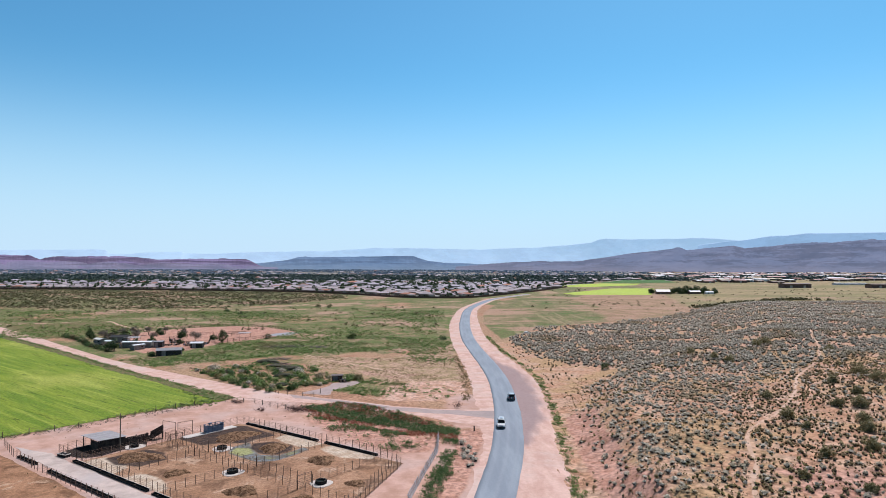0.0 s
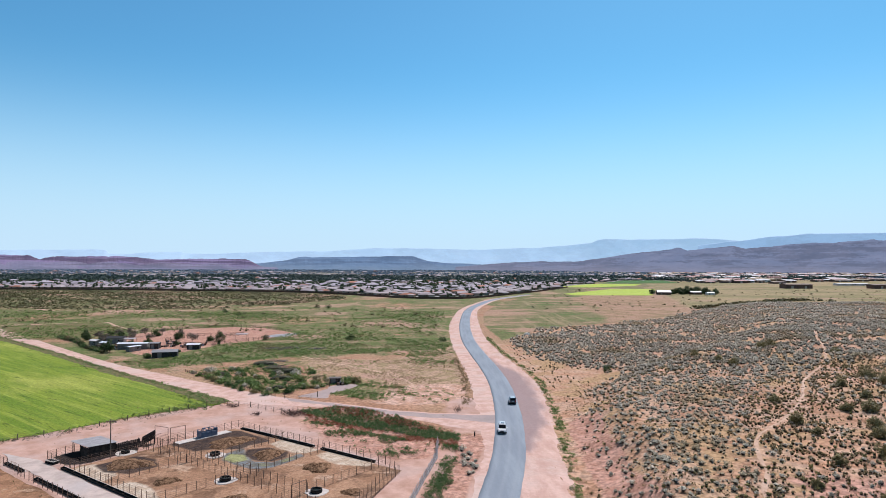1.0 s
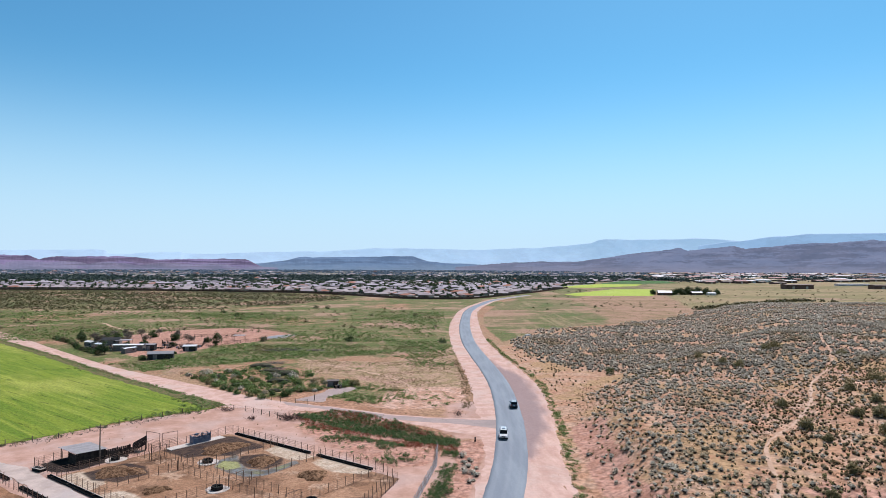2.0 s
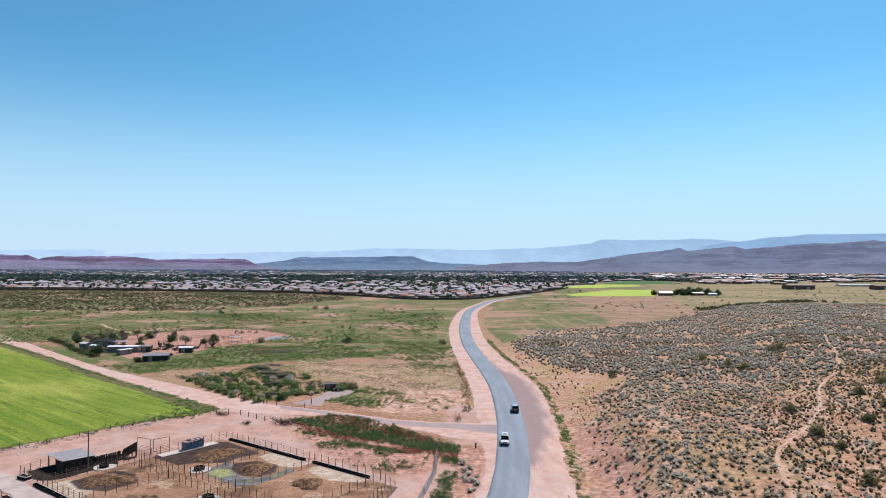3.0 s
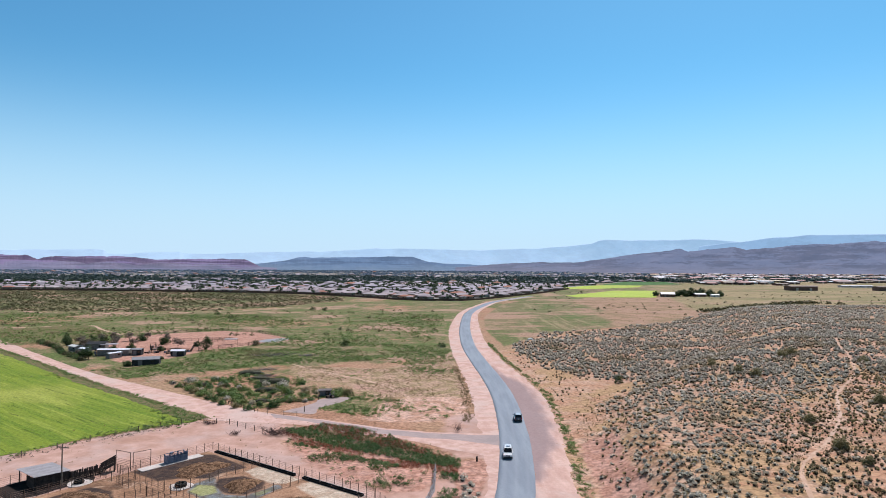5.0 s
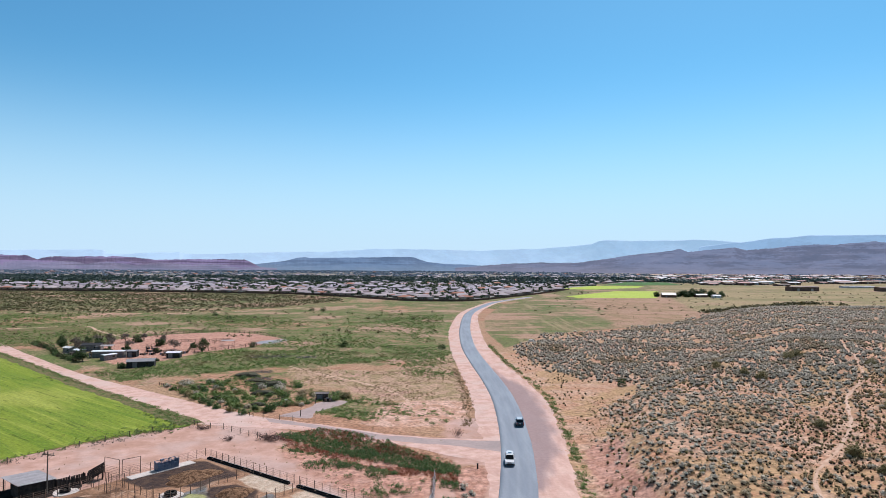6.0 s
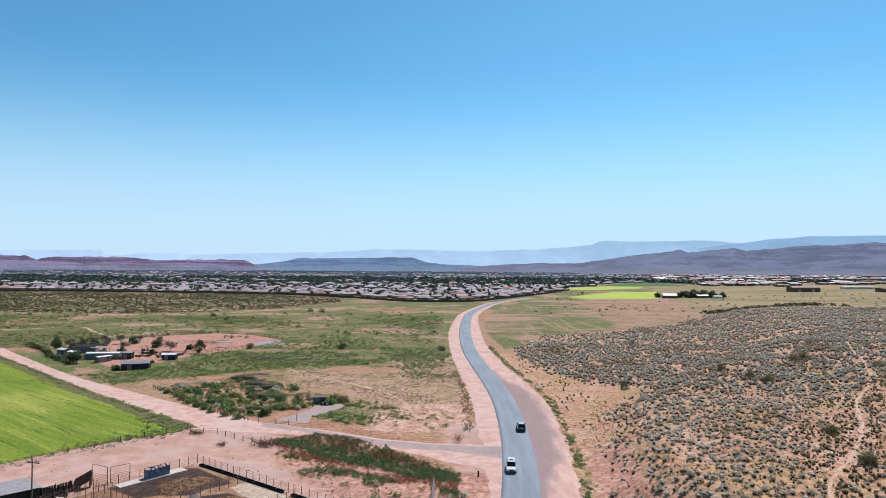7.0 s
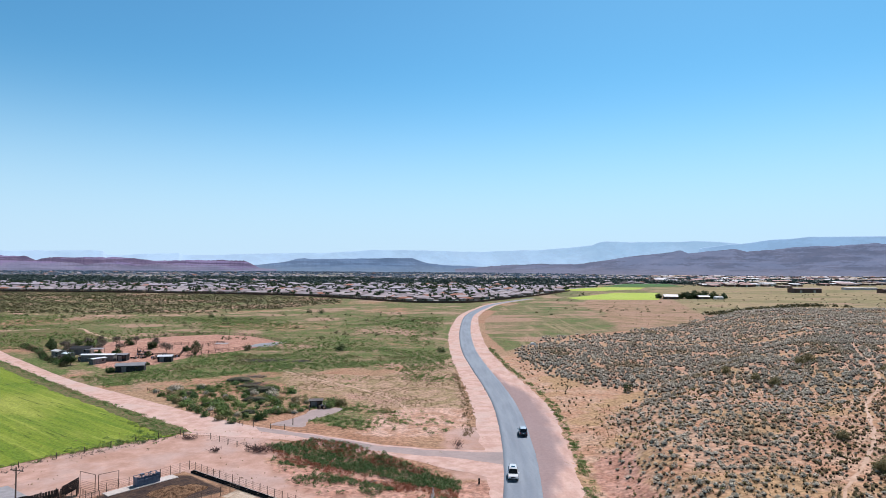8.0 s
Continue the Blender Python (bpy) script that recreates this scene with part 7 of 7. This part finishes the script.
L, W, a = town.uniform(7.5, 11, nf), town.uniform(5.5, 7.5, nf), town.uniform(-0.15, 0.15, nf) + (town.uniform(0, 1, nf) < 0.3) * 1.571
Hh = np.where(town.uniform(0, 1, nf) < 0.12, 5.4, 3.0)
corner = np.array([(-1, -1), (1, -1), (1, 1), (-1, 1)])
def turned(px, py):
    c, s = np.cos(a)[:, None], np.sin(a)[:, None]
    return far_lots[:, :1] + px * c - py * s, far_lots[:, 1:] + px * s + py * c
bx, by = turned(corner[None, :, 0] * L[:, None], corner[None, :, 1] * W[:, None])
lo = np.stack([bx, by, np.zeros_like(bx)], -1)
hi = np.stack([bx, by, np.repeat(Hh[:, None], 4, 1)], -1)
wall_f = np.array([(0, 1, 5, 4), (1, 2, 6, 5), (2, 3, 7, 6), (3, 0, 4, 7)])
v = np.concatenate([lo, hi], 1)
fc = (np.arange(nf)[:, None, None] * 8 + wall_f[None]).reshape(-1, 4)
# stucco tinted bluer than the near walls to paint in haze
M_FARWALL = plain("hazed_far_stucco", (0.27, 0.225, 0.205), (0.22, 0.185, 0.175), 40.0, 0.9)
tagged(new("distant_house_walls", big_mesh("distant_house_walls", v.reshape(-1, 3), fc, M_FARWALL)), "stucco walls of many distant houses", "houses", kind="stuff")
rx, ry = turned(corner[None, :, 0] * (L[:, None] + 0.6), corner[None, :, 1] * (W[:, None] + 0.6))
px, py = turned(np.stack([-(L - W) - 0.3, (L - W) + 0.3], 1), np.zeros((nf, 2)))
ev = np.stack([rx, ry, np.repeat(Hh[:, None], 4, 1)], -1)
pv = np.stack([px, py, np.repeat(Hh[:, None] + 2.4, 2, 1)], -1)
v = np.concatenate([ev, pv], 1)
tri = np.array([(0, 1, 5), (0, 5, 4), (2, 3, 4), (2, 4, 5), (1, 2, 5), (3, 0, 4)])
fc = (np.arange(nf)[:, None, None] * 6 + tri[None]).reshape(-1, 3)
def far_roofs():
    n = Nodes("hazed_far_tiles", 0.85)
    r = n.random(True)
    # lavender cast stands for distance haze on the tiles
    c = n.mix(n.step(r, 0.1, 0.7), (0.22, 0.205, 0.23), (0.38, 0.35, 0.38))
    c = n.mix(n.step(r, 0.93, 0.94), c, (0.34, 0.17, 0.12))
    return n.done(n.scale(c, n.math("ADD", n.math("MULTIPLY", n.noise(3.0, 4), 0.3), 0.85)))
tagged(new("distant_house_roofs", big_mesh("distant_house_roofs", v.reshape(-1, 3), fc, far_roofs())), "haze-tinted grey-brown tiled roofs of many distant houses", "houses", kind="stuff")

# garden trees
def crown_over(n, w, h, lift, leaf, seed):
    q = clump(n, w, h * 0.6, leaf, seed, 0.45, 2)
    q[:, 2] += lift
    trunk = np.array([(-0.12, 0, 0), (0.12, 0, 0), (0.1, 0, lift + 0.5), (-0.1, 0, lift + 0.5), (0, -0.12, 0), (0, 0.12, 0), (0, 0.1, lift + 0.5), (0, -0.1, lift + 0.5)])
    return np.concatenate([q, trunk])


M_FARTREE = leafy("garden_tree_leaves", (0.030, 0.055, 0.026), (0.060, 0.090, 0.040))
# leaf colour shifted to blue to paint in some distance haze
M_WOODS = leafy("hazed_woods_leaves", (0.045, 0.072, 0.065), (0.075, 0.105, 0.095))
round_t = [crown_over(22, 5.0, 5.0, 1.4, 0.75, s + 500) for s in range(6)] + [crown_over(18, 2.0, 8.5, 0.6, 0.6, s + 520) for s in range(2)]
def in_town(x, y):
    ok = smooth((y - front_y(x) - 3) / 6) * (0.55 + 0.45 * wave(x, y, 45, 2))
    for h in HAY:
        ok = ok * smooth(-inside(x, y, h) / 10)
    return np.clip(ok, 0, 1) * (np.abs(x) < 0.82 * y)
spots = strew(-1150, 420, 715, 1350, 0.0150, lambda x, y: in_town(x, y) * (0.30 + 0.70 * smooth((y - front_y(x) - 150) / 200)) * np.where(x < -250, 1.0, 0.9))
sow("garden_trees", spots, town.uniform(0.7, 1.9, len(spots)), round_t, M_FARTREE, "dark green garden trees between the houses", "trees", 0.0)
wide_t = [crown_over(9, 9.0, 6.5, 1.0, 1.9, s + 540) for s in range(5)]
def woods(x, y):
    return np.clip(0.45 + 0.9 * wave(x, y, 110, 4) + 0.2 * smooth((y - 1800) / 600), 0.08, 1) * in_town(x, y) * np.where(x > 380 + 0.25 * (y - 1450), 0.8, 1.0)
spots = strew(-1600, 1200, 1270, 1900, 0.0150, woods)
sow("town_trees", spots, town.uniform(1.0, 2.0, len(spots)), wide_t, M_WOODS, "dark woods of garden trees across the town", "trees", 0.0)
# paler and bluer leaves: the haze of the far town is in the colour
M_HAZYWOODS = leafy("hazed_far_leaves", (0.10, 0.15, 0.21), (0.15, 0.21, 0.28))
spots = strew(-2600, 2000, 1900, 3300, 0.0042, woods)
sow("far_town_trees", spots, town.uniform(0.6, 1.15, len(spots)), wide_t, M_HAZYWOODS, "haze-tinted bluish belt of trees across the far town", "trees", 0.0)
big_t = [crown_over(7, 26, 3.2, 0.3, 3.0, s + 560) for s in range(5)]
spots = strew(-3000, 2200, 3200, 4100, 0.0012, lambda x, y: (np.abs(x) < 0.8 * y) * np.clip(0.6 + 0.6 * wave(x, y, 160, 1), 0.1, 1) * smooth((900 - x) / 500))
sow("far_woods", spots, town.uniform(1.0, 1.9, len(spots)), big_t, M_HAZYWOODS, "haze-tinted far belt of trees below the mountains", "trees", 0.0)

spots = strew(480, 2100, 1320, 2900, 0.0030, lambda x, y: np.clip(0.35 + 1.1 * wave(x, y, 90, 3), 0, 1) * smooth((x - 0.33 * y) / 40) * (x < 0.76 * y) * smooth((y - 1330 - 0.9 * np.maximum(x - 0.5 * y, 0)) / 60) * smooth(-inside(x, y, GREENF) / 20))
sow("works_trees", spots, town.uniform(0.35, 0.9, len(spots)), wide_t, M_WOODS, "dark trees between the works buildings", "trees", 0.0)

# perimeter wall of the housing estate
M_BLOCK = plain("block_wall", (0.15, 0.095, 0.075), (0.11, 0.072, 0.058), 2.0, 0.9)
line_w = bend([(x, y - 6) for x, y in FRONT[1:11]], 12.0)
wall_run = new("boundary_wall")
tagged(wall_run, "long reddish-brown block wall around the housing estate", "wall", kind="structure")
for (xa, ya), (xb, yb) in zip(line_w[:-1], line_w[1:]):
    n = math.hypot(xb - xa, yb - ya)
    p_ = part("wall_panel", box((n - 0.05, 0.2, 2.2), (0, 0, 1.1)), M_BLOCK, wall_run)
    p_.matrix_basis = pose((xa + xb) / 2, (ya + yb) / 2, 0, 0, 0, math.degrees(math.atan2(yb - ya, xb - xa)))
    q_ = part("pillar", box((0.5, 0.5, 2.4), (0, 0, 1.2)), M_BLOCK, wall_run)
    q_.matrix_basis = pose(xa, ya, 0)

# sheds and works beside the highway
M_WHITEMETAL = plain("white_metal_roof", (0.62, 0.60, 0.61), (0.50, 0.48, 0.50), 6.0, 0.7)
M_REDROOF = plain("red_metal_roof", (0.30, 0.13, 0.11), (0.24, 0.10, 0.085), 6.0, 0.7)
M_BROWNWALL = plain("brown_metal_wall", (0.11, 0.065, 0.05), (0.15, 0.09, 0.07), 4.0, 0.7)


def warehouse(x, y, turn, l, w, h, wall, roof, label, group="warehouses", category="warehouse"):
    ob = thing("warehouse" if group else "barn", x, y, turn, label, category, group, z=0.0)
    bm = box((l, w, h), (0, 0, h / 2))
    for s in (-1, 1):
        bm.faces.new([bm.verts.new(p) for p in ((s * l / 2, -w / 2, h), (s * l / 2, w / 2, h), (s * l / 2, 0, h + w * 0.07))])
    part("wall", bm, wall, ob)
    part("roof", wedge(l, w, h, h + w * 0.07, 0.5, 0.3), roof, ob)
    n = max(1, int(l / 20))
    for k in range(n):
        part("loading_door", box((4.0, 0.1, min(4.2, h - 0.6)), (-l / 2 + (k + 0.5) * l / n, -w / 2 - 0.06, min(4.2, h - 0.6) / 2)), M_DOOR, ob)
        part("window", box((2.4, 0.08, 0.9), (-l / 2 + (k + 0.5) * l / n + 4.5, -w / 2 - 0.05, h * 0.7)), M_PANE, ob)
    return ob


warehouse(590, 1062, 3, 46, 18, 6.5, M_BROWNWALL, M_BROWNWALL, "dark brown hay barn standing on dry grassland", "farm barns", "barn")
warehouse(730, 1065, 3, 30, 16, 6.0, M_BROWNWALL, M_BROWNWALL, "dark brown barn on dry grassland", "farm barns", "barn")
warehouse(790, 1230, 0, 60, 14, 3.0, M_WHITEMETAL, M_WHITEMETAL, "low white metal barn on dry grassland", "farm barns", "barn")
works = np.random.default_rng(33)
for k in range(330):
    y = works.uniform(1330, 3000)
    x = works.uniform(0.345, 0.80) * y - 40
    if any(inside(np.array([x]), np.array([y]), h)[0] > -45 for h in HAY) or (x > 0.55 * y and y < 1500):
        continue
    kind = works.uniform(0, 1)
    roof = M_WHITEMETAL if kind < 0.13 else M_REDROOF if kind < 0.40 else M_TANWALL if kind < 0.58 else M_GREYROOF if kind < 0.8 else M_BROWNWALL
    wall = M_BROWNWALL if kind > 0.08 else M_WHITESIDE
    name = "white" if kind < 0.13 else "red" if kind < 0.40 else "tan" if kind < 0.58 else "grey" if kind < 0.8 else "dark brown"
    warehouse(x, y, works.uniform(-8, 8), works.uniform(14, 50), works.uniform(14, 34), works.uniform(3, 5), wall, roof, "long low works building with a %s metal roof" % name)

# farmhouse with its trees by the hay field
gable_shed("farmhouse", 286, 824, -8, 17, 9, 3.2, 2.6, M_BROWNWALL, M_GREYROOF, "grey-roofed farmhouse beside the hay field", "farmhouse")
gable_shed("shed", 330, 832, 4, 14, 8, 3.0, 1.2, M_BROWNWALL, M_WHITEROOF, "long shed with a pale roof among farm trees", "shed")
gable_shed("shed", 347, 826, 2, 10, 6, 2.6, 0.8, M_WHITESIDE, M_WHITEROOF, "white-roofed shed among farm trees", "shed")
for k, (x, y, h, w) in enumerate(((306, 838, 7, 9), (316, 846, 8, 11), (326, 848, 10, 12), (338, 850, 9, 12), (350, 846, 8, 11), (361, 842, 7, 9), (312, 830, 6, 8), (275, 836, 6, 8), (334, 842, 7, 10), (344, 838, 7, 9), (356, 834, 5, 8), (298, 832, 4, 6), (322, 838, 6, 9))):
    woody("tree", x, y, h, w, M_TREE, "dark green shade tree at the farmhouse", "tree", 600 + k, 1700, 0.08, "farmhouse trees")
